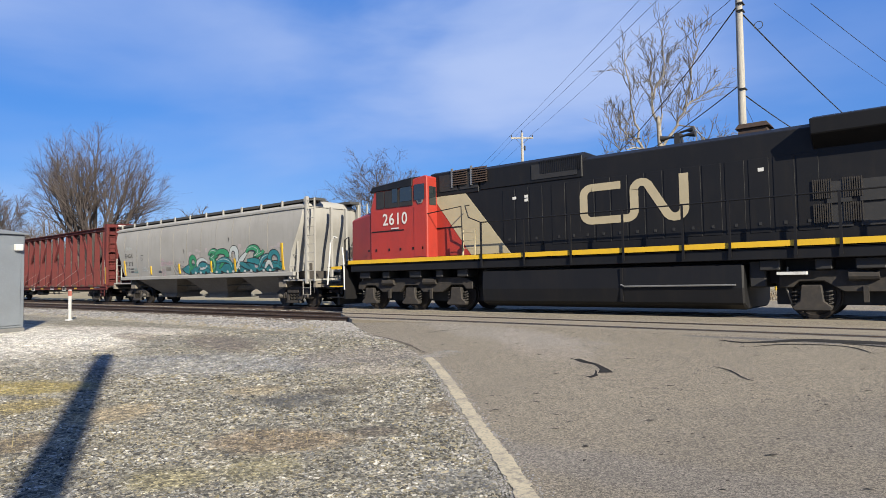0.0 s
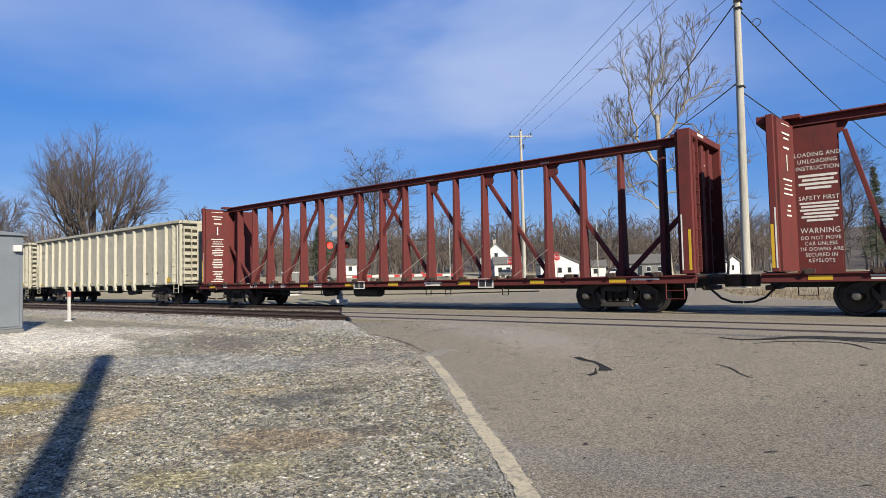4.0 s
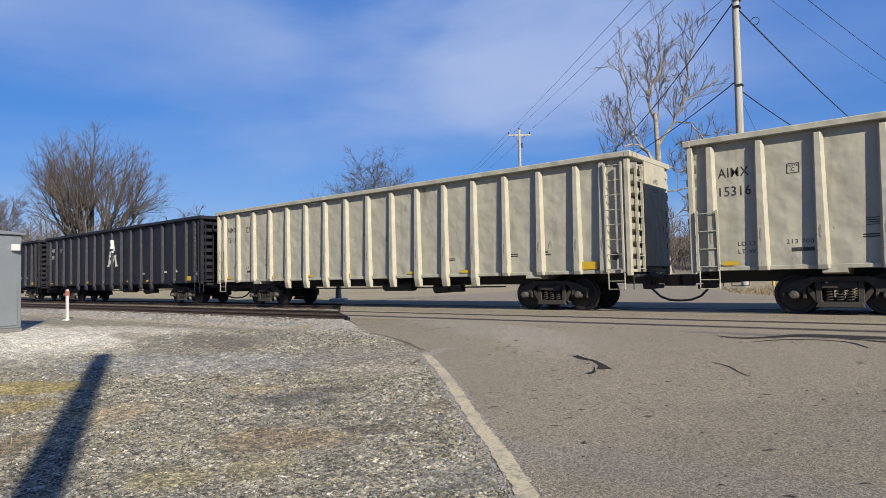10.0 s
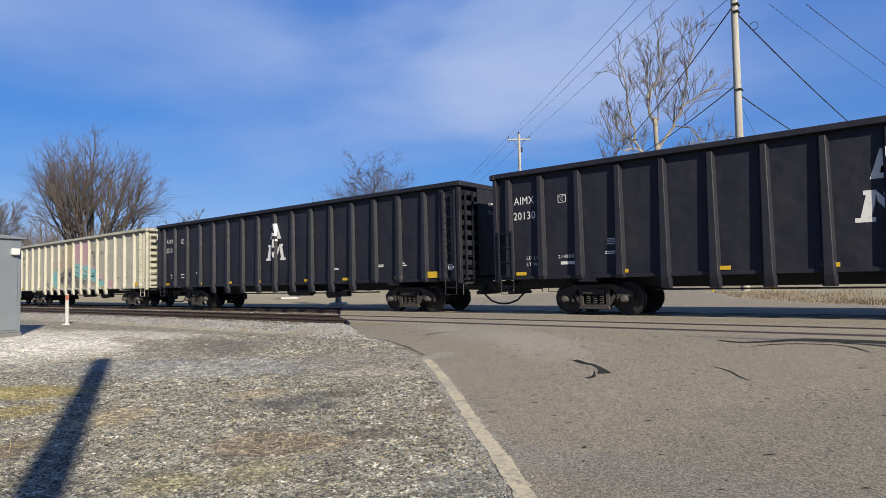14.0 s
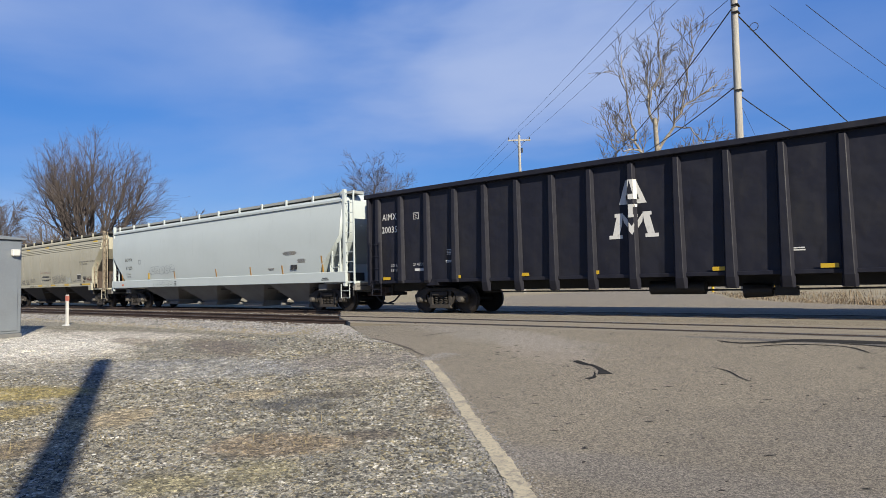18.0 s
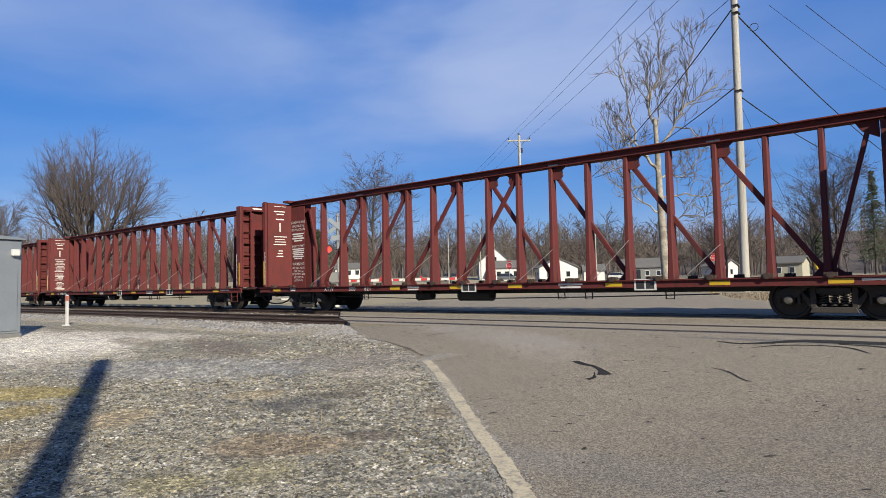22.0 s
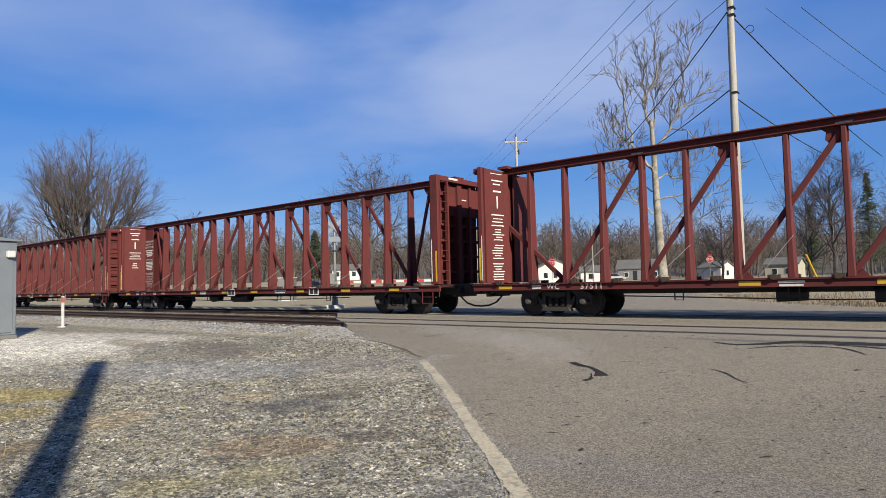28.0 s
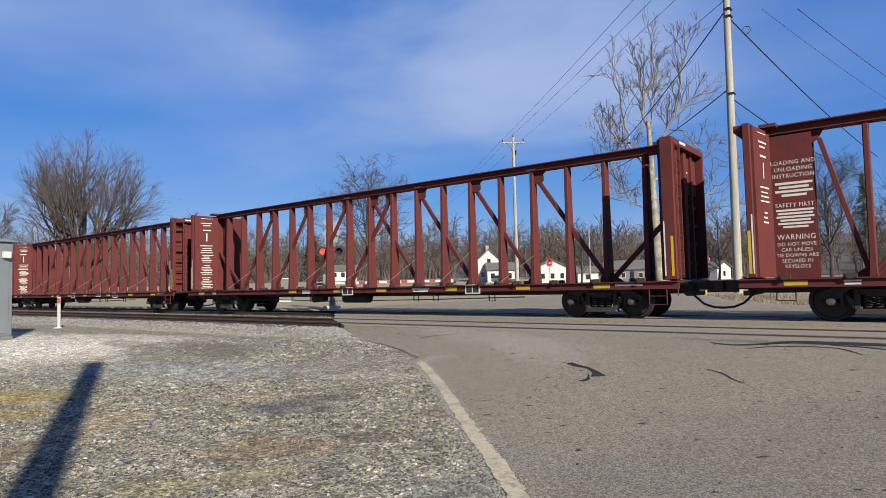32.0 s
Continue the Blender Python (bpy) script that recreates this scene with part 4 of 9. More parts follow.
def cross_arm_pole():
    root = tagged(new("utility_pole"), "brown wooden utility pole with a crossarm", "utility pole")
    root.matrix_basis = pose(-27.15, 44.5, -0.05, 0, 0, 40)
    part("shaft", Shape().tube([(0, 0, -0.5), (0, 0, 7), (0, 0, 13.4)], [0.17, 0.14, 0.11], 10), POLE_WOOD, root, smooth=True)
    arm = part("crossarm", Shape().box(-0.95, 0.95, -0.06, 0.06, 12.9, 13.02), POLE_WOOD, root)
    for x in (-0.88, 0, 0.88):
        z = 13.02 if x else 13.4
        part("insulator", Shape().tube([(x, 0, z), (x, 0, z + 0.12), (x, 0, z + 0.22)], [0.03, 0.055, 0.03], 8), BLACK_IRON, arm)
    part("brace", Shape().beam((-0.5, 0.07, 12.9), (0, 0.07, 12.3), 0.02, 0.03), BLACK_IRON, root)
    part("brace", Shape().beam((0.5, 0.07, 12.9), (0, 0.07, 12.3), 0.02, 0.03), BLACK_IRON, root)
    part("transformer_hanger", Shape().tube([(0.22, 0, 11.9), (0.22, 0, 12.3)], 0.07, 8), BLACK_IRON, root)


cross_arm_pole()
for ax, ay, az, bx, by, bz in ((-27.82, 43.94, 13.24, -7.26, 19.31, 10.02), (-27.15, 44.5, 13.62, -6.80, 19.68, 10.01), (-26.48, 45.06, 13.24, -6.22, 20.16, 9.99)):
    a, b = Vector((ax, ay, az)), Vector((bx, by, bz))
    pole_wire("thin black power line on wooden poles", (a, a + (b - a) * 1.12), 0.1, 0.008, 12)
    pole_wire("thin black power line on wooden poles", (a, (ax - 45, ay + 39, 12.9)), 1.0, 0.009, 12)

# the pole behind the camera whose shadow falls over the lot
shade_pole = tagged(new("utility_pole"), "short stout wooden pole behind the lot", "utility pole")
shade_pole.matrix_basis = pose(6.0, -3.44, -0.33)
part("shaft", Shape().tube([(0, 0, -0.5), (0, 0, 10.9)], [0.18, 0.165], 16), POLE_WOOD, shade_pole, smooth=True)
part("cap", Shape().tube([(0, 0, 10.9), (0, 0, 10.94)], [0.17, 0.12], 16), STEEL_GREY, shade_pole)

# ---- trees, houses and woods beyond ----
def grow(s, rng, p, way, length, r, level, levels, spread, up, sides, least=0.014, wander=0.13, kids=(4, 6)):
    """One limb and all that branches from it."""
    n = 4 if level < 2 else 3
    pts, rs, q, d = [p.copy()], [r], p.copy(), way.copy()
    for k in range(n):
        d = (d + Vector((rng.gauss(0, 1), rng.gauss(0, 1), rng.gauss(0, 1))) * wander + Vector((0, 0, up))).normalized()
        q = q + d * length / n
        pts.append(q.copy())
        rs.append(r * (1 - 0.55 * (k + 1) / n))
    s.tube(pts, rs, sides if level < 2 else 3, caps=False)
    if level >= levels:
        return
    for k in range(rng.randint(*kids) if level < levels - 1 else rng.randint(3, 5)):
        t = rng.uniform(0.35, 1.0) if level else rng.uniform(0.45, 1.0)
        i = min(int(t * n), n - 1)
        base = pts[i].lerp(pts[i + 1], t * n - i)
        side = (pts[i + 1] - pts[i]).normalized()
        out = side.orthogonal().normalized()
        out.rotate(Matrix.Rotation(rng.uniform(0, 6.283), 3, side))
        child = (side + out * spread * rng.uniform(0.6, 1.2)).normalized()
        grow(s, rng, base, child, length * rng.uniform(0.5, 0.72), max(rs[i] * 0.6, least), level + 1, levels, spread, up, sides, least, wander, kids)


def bare_tree(x, y, z, height, girth, bark, label, seed, stems=1, levels=4, spread=0.75, up=0.06, fork=0.3, lean=(0, 0), reach=0.42, twigs=None, limbs=26):
    rng = random.Random(seed)
    root = tagged(new("bare_tree"), label, "tree", "bare winter trees")
    root.matrix_basis = pose(x, y, z)
    trunk, crown = Shape(), Shape()
    for k in range(stems):
        a = 6.283 * k / stems + rng.uniform(0, 1)
        foot = Vector((math.cos(a), math.sin(a), 0)) * (girth * 0.8 if stems > 1 else 0)
        tilt = (Vector((math.cos(a) * 0.16 * (stems > 1) + lean[0], math.sin(a) * 0.16 * (stems > 1) + lean[1], 1))).normalized()
        pts = [foot + Vector((0, 0, -0.6))]
        for j in range(1, 9):
            pts.append(pts[-1] + (tilt + Vector((rng.gauss(0, 0.07), rng.gauss(0, 0.07), 0))).normalized() * height * 0.86 / 8)
        rs = [girth * (1.25 if i == 0 else 1 - 0.1 * i) for i in range(9)]
        trunk.tube(pts, rs, 9, caps=False)
        for j in range(limbs if stems == 1 else 15):
            t = fork + (1 - fork) * (j + rng.random()) / (limbs if stems == 1 else 15)
            i = min(int(t * 8), 7)
            base = pts[i].lerp(pts[i + 1], t * 8 - i)
            a2 = rng.uniform(0, 6.283)
            out = Vector((math.cos(a2), math.sin(a2), rng.uniform(0.5, 1.3))).normalized()
            grow(crown, rng, base, out, height * reach * (1.15 - 0.75 * t) * rng.uniform(0.7, 1.1), rs[i] * 0.5, 1, levels, spread, up, 5)
    part("trunk", trunk, bark, root, smooth=True)
    part("crown", raw_mesh("crown", crown.v, crown.f, twigs or bark), None, root)
    return root




def vase_tree(x, y, z, height, girth, bark, label, seed, stems, open_to, limbs=15, least=0.02):
    """A many-stemmed shade tree: straight limbs fan out from the base and end in dense upright twigs."""
    rng = random.Random(seed)
    root = tagged(new("bare_tree"), label, "tree", "bare winter trees")
    root.matrix_basis = pose(x, y, z)
    trunk, crown = Shape(), Shape()
    trunk.tube([(0, 0, -0.6), (0, 0, 0.4), (0, 0, height * 0.12)], [girth * 2.2, girth * 1.8, girth * 1.2], 12, caps=False)
    for k in range(stems):
        a = 2.4 * k + rng.uniform(-0.3, 0.3)
        lean = open_to * math.sqrt((k + 0.4) / stems) * rng.uniform(0.85, 1.1)
        long = height * (0.94 - 0.24 * lean / open_to) * rng.uniform(0.92, 1.05)
        d = Vector((math.cos(a) * math.sin(lean), math.sin(a) * math.sin(lean), math.cos(lean)))
        pts = [Vector((d.x, d.y, 0)) * girth * 1.2 + Vector((0, 0, height * 0.05))]
        for j in range(10):
            d = (d + Vector((rng.gauss(0, 0.04), rng.gauss(0, 0.04), 0.035))).normalized()
            pts.append(pts[-1] + d * long / 10)
        rs = [girth * (0.66 - 0.056 * j) for j in range(11)]
        crown.tube(pts, rs, 7, caps=False)
        for j in range(limbs):
            t = 0.36 + 0.64 * (j + rng.random()) / limbs
            i = min(int(t * 10), 9)
            side = (pts[i + 1] - pts[i]).normalized()
            out = side.orthogonal().normalized()
            out.rotate(Matrix.Rotation(rng.uniform(0, 6.283), 3, side))
            grow(crown, rng, pts[i].lerp(pts[i + 1], t * 10 - i), (side + out * rng.uniform(0.4, 0.9)).normalized(), height * 0.27 * (1.25 - 0.8 * t) * rng.uniform(0.7, 1.2), max(rs[i] * 0.5, 0.04), 2, 4, 0.60, 0.05, 4, least, 0.08, (4, 6))
    part("trunk", trunk, bark, root, smooth=True)
    part("crown", raw_mesh("crown", crown.v, crown.f, bark), None, root)


vase_tree(-104.7, 41.0, 1.9, 22.6, 0.50, BARK, "large bare shade tree with many upright limbs", 5, 22, 0.69, 11, 0.015)
vase_tree(-127, 32.4, 1.9, 16.5, 0.32, BARK, "bare shade tree behind the train", 9, 7, 0.55, 12, 0.03)


def sycamore():
    """A tall tree with a pale blotched trunk and crooked rising limbs; each limb is told as (aside, up) from the foot, in the plane that faces the road."""
    rng = random.Random(12)
    root = tagged(new("bare_tree"), "tall bare sycamore with pale blotched bark", "tree", "bare winter trees")
    root.matrix_basis = pose(-22.25, 64.6, 0.0, 0, 0, 38)
    trunk, twigs = Shape(), Shape()
    trunk.tube([(0.3, 0, -0.6), (0.25, 0, 0.6), (0, 0, 5), (-0.15, 0, 10), (-0.2, 0, 14), (-0.35, 0, 17.8)], [0.75, 0.55, 0.42, 0.34, 0.27, 0.20], 12, caps=False)
    paths = [([(-0.35, 17.6), (-1.0, 19.6), (-1.1, 22.6), (-0.8, 26.2)], 0.26, 0.4), ([(-1.05, 20.2), (-0.3, 22.2), (0.1, 24.6), (-0.4, 27.4)], 0.17, -0.8), ([(-0.3, 12.4), (-1.4, 14.2), (-2.8, 16.0), (-3.1, 19.0), (-3.4, 22.6), (-3.7, 26.2)], 0.27, 0.9),
             ([(-2.8, 16.0), (-3.9, 16.4), (-4.5, 18.4), (-4.2, 21.8)], 0.16, 1.8), ([(-1.4, 14.2), (-3.9, 14.8), (-6.0, 14.4), (-6.7, 15.9)], 0.15, -1.5), ([(-0.1, 14.8), (1.8, 17.3), (2.8, 19.2), (4.8, 20.4), (6.9, 21.4)], 0.25, -0.7),
             ([(2.8, 19.2), (3.1, 21.2), (3.4, 24.0), (3.2, 26.2)], 0.15, -1.6), ([(1.8, 17.3), (3.4, 16.9), (4.2, 14.9), (5.6, 13.4)], 0.13, -2.0), ([(-0.1, 9.6), (3.4, 10.2), (7.0, 10.0), (9.6, 11.4)], 0.16, 1.0), ([(0, 8.0), (-2.6, 9.2), (-4.6, 10.6), (-5.6, 12.4)], 0.15, -0.8),
             ([(-0.1, 11.4), (1.8, 12.6), (3.4, 12.2), (5.4, 13.2), (7.4, 15.4)], 0.15, 2.2), ([(-0.2, 10.6), (-1.8, 11.2), (-3.4, 10.8), (-4.8, 12.4)], 0.12, 2.0), ([(0, 6.5), (2.0, 7.6), (4.0, 7.2), (5.6, 8.4)], 0.12, -1.8), ([(-0.3, 16.4), (0.6, 18.8), (0.9, 21.2), (1.6, 23.8)], 0.16, 1.8)]
    for path, r, depth in paths:
        n = len(path) - 1
        pts = [Vector((u * 0.84, depth * k / n * 2, h * 0.97)) for k, (u, h) in enumerate(path)]
        fine_pts, rs = [], []
        for k in range(n):
            for j in range(3):
                jitter = Vector((rng.gauss(0, 1), rng.gauss(0, 1), rng.gauss(0, 1))) * (0.14 if j else 0.0)
                fine_pts.append(pts[k].lerp(pts[k + 1], j / 3) + jitter)
                rs.append(r * 0.66 * (1 - 0.72 * (k + j / 3) / n))
        fine_pts.append(pts[-1])
        rs.append(r * 0.17)
        part("limb", Shape().tube(fine_pts, rs, 7, caps=False), BARK_PALE, root, smooth=True)
        for j in range(3 * n + 3):
            t = rng.uniform(0.2, 1.0) * (len(fine_pts) - 1)
            i = min(int(t), len(fine_pts) - 2)
            side = (fine_pts[i + 1] - fine_pts[i]).normalized()
            out = side.orthogonal().normalized()
            out.rotate(Matrix.Rotation(rng.uniform(0, 6.283), 3, side))
            grow(twigs, rng, fine_pts[i].lerp(fine_pts[i + 1], t - i), (side * 0.8 + out * 0.9 + Vector((0, 0, 0.45))).normalized(), rng.uniform(1.3, 3.0), max(rs[i] * 0.45, 0.045), 2, 4, 0.72, 0.11, 4, 0.024, 0.20, (3, 4))
    part("trunk", trunk, BARK_PALE, root, smooth=True)
    part("crown", raw_mesh("crown", twigs.v, twigs.f, TWIG_PALE), None, root)


sycamore()
bare_tree(-52.6, 51.5, 0.0, 15.8, 0.28, BARK, "bare tree beyond the crossing", 15, stems=1, levels=4, spread=0.9, up=0.04, fork=0.3)
bare_tree(-10.3, 99.2, 0.3, 17.5, 0.3, BARK, "bare spreading tree beside the houses", 18, stems=1, levels=4, spread=0.8, fork=0.25)
bare_tree(3.5, 87.6, 0.3, 15, 0.25, BARK, "bare spreading tree beside the houses", 19, stems=2, levels=4, spread=0.8, fork=0.25)

bare_tree(-15.0, 112.0, 0.4, 16.5, 0.28, BARK, "bare spreading tree beside the houses", 21, levels=3, spread=0.85, fork=0.2, limbs=34)
bare_tree(-1.0, 106.0, 0.4, 17.5, 0.3, BARK, "bare spreading tree beside the houses", 22, levels=3, spread=0.85, fork=0.2, limbs=34)
bare_tree(-30.0, 119.0, 0.4, 14.5, 0.26, BARK, "bare spreading tree beside the houses", 23, levels=3, spread=0.85, fork=0.2, limbs=30)
bare_tree(-66.0, 84.0, 0.6, 12.0, 0.24, BARK, "bare spreading tree beyond the crossing", 24, levels=3, spread=0.85, fork=0.2, limbs=30)
bare_tree(-46.0, 96.0, 0.5, 11.0, 0.22, BARK, "bare spreading tree beyond the crossing", 25, levels=3, spread=0.85, fork=0.2, limbs=30)


def conifer(x, y, z, h, w, label, seed):
    rng = random.Random(seed)
    root = tagged(new("conifer"), label, "tree")
    root.matrix_basis = pose(x, y, z)
    part("trunk", Shape().tube([(0, 0, -0.5), (0, 0, h)], [0.22, 0.03], 8), BARK, root)
    v, f = [], []
    for k in range(300):
        t = rng.random() ** 0.8
        a = rng.uniform(0, 6.283)
        reach = w * (1 - t) * rng.uniform(0.55, 1.1) + 0.2
        zc = h * (0.12 + 0.86 * t)
        for j in range(7):
            r = reach * (j + 1) / 7
            c = Vector((math.cos(a) * r, math.sin(a) * r, zc - 0.18 * r + rng.gauss(0, 0.1)))
            for m in range(3):
                d = Vector((rng.gauss(0, 1), rng.gauss(0, 1), rng.gauss(0, 0.5))).normalized() * rng.uniform(0.25, 0.5)
                e = d.orthogonal().normalized() * 0.08
                n = len(v)
                v += [c - e, c + e, c + d]
                f.append((n, n + 1, n + 2))
    part("crown", raw_mesh("crown", v, f, NEEDLES), None, root)


conifer(-8.5, 134, 0.5, 19, 3.6, "dark evergreen conifer among bare trees", 1)
conifer(-96, 79.9, 1.2, 11, 4.0, "dark green cedar beyond the crossing", 2)
conifer(-19, 144.3, 0.5, 15, 3.0, "dark evergreen conifer among bare trees", 4)


def woods():
    """The leafless wood on the rise behind the houses: many trees, uneven, joined."""
    kinds = []
    for seed in range(7):
        rng = random.Random(100 + seed)
        s = Shape()
        h = 1.0
        pts = [Vector((0, 0, -0.05))]
        for j in range(5):
            pts.append(pts[-1] + Vector((rng.gauss(0, 0.02), rng.gauss(0, 0.02), h / 5)))
        s.tube(pts, [0.013, 0.011, 0.009, 0.007, 0.005, 0.002], 4, caps=False)
        for j in range(20):
            t = 0.2 + 0.8 * j / 20
            i = min(int(t * 5), 4)
            a = rng.uniform(0, 6.283)
            out = Vector((math.cos(a), math.sin(a), rng.uniform(0.6, 1.5))).normalized()
            grow(s, rng, pts[i].lerp(pts[i + 1], t * 5 - i), out, 0.34 * (1.15 - 0.8 * t), 0.005, 2, 3, 0.8, 0.05, 3, 0.0022)
        kinds.append((np.array(s.v), s.f))
    rng = random.Random(44)
    vs, fs, n = [], [], 0
    for k in range(960):
        bear, far_off = radians(rng.uniform(8, 95)), rng.uniform(150, 235) if k < 560 else rng.uniform(235, 340)
        x, y = -far_off * math.cos(bear), far_off * math.sin(bear)
        v, f = kinds[rng.randrange(7)]
        h = rng.uniform(9.0, 17.0)
        a = rng.uniform(0, 6.283)
        rot = np.array([[math.cos(a), -math.sin(a), 0], [math.sin(a), math.cos(a), 0], [0, 0, 1]])
        vs.append(v @ rot.T * [h * 1.15, h * 1.15, h] + [x, y, max(ground_height(x, y), -1.2 + 0.16 * (far_off - 225))])
        fs += [tuple(i + n for i in q) for q in f]
        n += len(v)
    me = bpy.data.meshes.new("woods")
    me.from_pydata(np.concatenate(vs).tolist(), [], fs)
    me.materials.append(BARK_FAR)
    tagged(new("woods", me), "leafless grey-brown winter wood behind the houses", "woods", kind="stuff")


RISE = ((225, 0.6), (255, 7.0), (300, 14.0), (370, 21.0))
woods()
# the wooded rise that closes the distance
rise = Shape()
for j, (off, h) in enumerate(RISE):
    for k in range(41):
        bear = radians(-20 + 4.5 * k)
        rise.v.append((-off * math.cos(bear), off * math.sin(bear), h + (2.2 * noise.noise((k * 0.4, j, 3)) + 1.0 * noise.noise((k * 2.2, j * 2, 5)) if j else 0)))
for j in range(3):
    for i in range(40):
        rise.f.append((j * 41 + i, j * 41 + i + 1, (j + 1) * 41 + i + 1, (j + 1) * 41 + i))
tagged(part("wooded_hill", rise, HILL_WOOD), "brown wooded hillside in the distance", "hill", kind="structure")


def house(x, y, turn, w, d, eaves, ridge, label, wall=None, roof=None, windows=((-0.25, 1.3), (0.25, 1.3)), door=None, chimney=False, end_windows=()):
    """A house whose long side faces the tracks; ridge along its width."""
    wall, roof = wall or WALL_WHITE, roof or ROOF_GREY
    z = ground_height(x, y)
    root = tagged(new("house"), label, "house", "houses beyond the tracks")
    root.matrix_basis = pose(x, y, z, 0, 0, turn)
    part("wall", Shape().prism_x([(-d / 2, -0.5), (d / 2, -0.5), (d / 2, eaves), (0, ridge), (-d / 2, eaves)], -w / 2, w / 2), wall, root)
    slope = (ridge - eaves) / (d / 2)
    part("roof", Shape().prism_x([(-d / 2 - 0.35, eaves - 0.35 * slope + 0.01), (0, ridge + 0.01), (d / 2 + 0.35, eaves - 0.35 * slope + 0.01), (d / 2 + 0.35, eaves - 0.35 * slope + 0.18), (0, ridge + 0.2), (-d / 2 - 0.35, eaves - 0.35 * slope + 0.18)], -w / 2 - 0.3, w / 2 + 0.3), roof, root)
    for fx, zc in windows:
        win = part("window", Shape().box(fx * w - 0.5, fx * w + 0.5, -d / 2 - 0.05, -d / 2 - 0.003, zc - 0.6, zc + 0.6), WHITE_PAINT, root, "white window frame")
        part("pane", Shape().box(fx * w - 0.4, fx * w + 0.4, -d / 2 - 0.06, -d / 2 - 0.052, zc - 0.5, zc + 0.5), GLASS_DARK, win)
    for fy, zc in end_windows:
        win = part("window", Shape().box(w / 2 + 0.003, w / 2 + 0.05, fy * d - 0.45, fy * d + 0.45, zc - 0.6, zc + 0.6), WHITE_PAINT, root, "white window frame")
        part("pane", Shape().box(w / 2 + 0.052, w / 2 + 0.06, fy * d - 0.36, fy * d + 0.36, zc - 0.5, zc + 0.5), GLASS_DARK, win)
    if door is not None:
        part("door", Shape().box(door * w - 0.45, door * w + 0.45, -d / 2 - 0.05, -d / 2 - 0.003, 0.1, 2.15), GLASS_DARK, root, "dark front door")
    if chimney:
        part("chimney", Shape().box(-0.4, 0.4, -0.3, 0.3, ridge - 0.6, ridge + 1.1), POLE_WOOD, root)


house(-74.1, 109.5, -52, 8.5, 6.5, 3.6, 6.6, "white two-storey house with a steep gable", end_windows=((-0.2, 1.4), (0.2, 1.4), (0, 4.2)), chimney=True)
house(-69.4, 107, 38, 5.5, 5.0, 2.6, 3.9, "low white wing of a house", windows=((-0.3, 1.3), (0.0, 1.3), (0.32, 1.3)))
house(-60, 110.8, -52, 7.0, 7.5, 2.6, 4.4, "white bungalow with a wide gable", end_windows=((-0.25, 1.3), (0.0, 1.3), (0.25, 1.3)))
house(-54.3, 116, 30, 4.0, 4.5, 2.1, 3.1, "small white wooden outbuilding", windows=((0, 1.1),))
house(-52.7, 139.2, 18, 9.5, 7, 2.7, 4.6, "grey house with a pale roof", wall=STEEL_GREY, windows=((-0.3, 1.3), (0.1, 1.3), (0.35, 1.3)), door=-0.1)
house(-34.8, 134, -20, 5.0, 4.5, 2.4, 3.5, "small white wooden shed", windows=((0.1, 1.2),), end_windows=((0, 1.2),))
house(-21.4, 128.8, -5, 5.5, 5, 2.5, 3.6, "cream cottage among bare trees", wall=TAN_HOPPER, windows=((-0.2, 1.2), (0.2, 1.2)))
house(-104.0, 95.5, 45, 6.0, 5, 2.3, 3.4, "white low house behind the crossing", windows=((-0.3, 1.3), (0.0, 1.3), (0.3, 1.3)))


def stop_sign(x, y, height, turn, label):
    root = tagged(new("stop_sign"), label, "road sign", "stop signs")
    z = ground_height(x, y)
    root.matrix_basis = pose(x, y, z, 0, 0, turn)
    part("post", Shape().box(-0.03, 0.03, 0.0, 0.05, -0.3, height + 0.4), STEEL_GREY, root)
    ring = [(0.46 * math.cos(math.pi / 8 + k * math.pi / 4), 0.46 * math.sin(math.pi / 8 + k * math.pi / 4)) for k in range(8)]
    part("rim", Shape().prism_y([(a, b + height) for a, b in ring], -0.02, -0.002), WHITE_PAINT, root)
    face = part("face", Shape().prism_y([(a * 0.92, b * 0.92 + height) for a, b in ring], -0.03, -0.021), RED_PAINT, root)
    lettering("word", "STOP", 0.28, WHITE_PAINT, face, on_side(0, -0.033, height), 0.85)
    part("plate", Shape().box(-0.28, 0.28, -0.03, -0.01, height + 0.5, height + 0.66), RED_PAINT, root)


stop_sign(-45.8, 71.5, 2.8, 25, "red octagonal stop sign on a steel post")
stop_sign(-37.6, 69.5, 3.1, 25, "red octagonal stop sign on a steel post")
stop_sign(-23.5, 87.6, 3.0, 20, "red octagonal stop sign on a steel post")


def lamp_post(x, y, h, label):
    root = tagged(new("street_lamp"), label, "street lamp", "thin poles beyond the crossing")
    root.matrix_basis = pose(x, y, ground_height(x, y))
    part("pole", Shape().tube([(0, 0, -0.4), (0, 0, h)], [0.11, 0.07], 8), POLE_WOOD, root)
    part("arm", Shape().tube([(0, 0, h - 0.3), (0.7, -0.2, h), (1.4, -0.4, h + 0.05)], 0.03, 6), STEEL_GREY, root)
    part("head", Shape().box(1.2, 1.7, -0.55, -0.3, h, h + 0.12), STEEL_GREY, root, bevel=0.02)


lamp_post(-63, 79.9, 8.5, "thin pale street lamp pole")
lamp_post(-60.1, 85, 9.5, "thin pale street lamp pole")
lamp_post(-36.9, 79.9, 8.0, "thin pale street lamp pole")


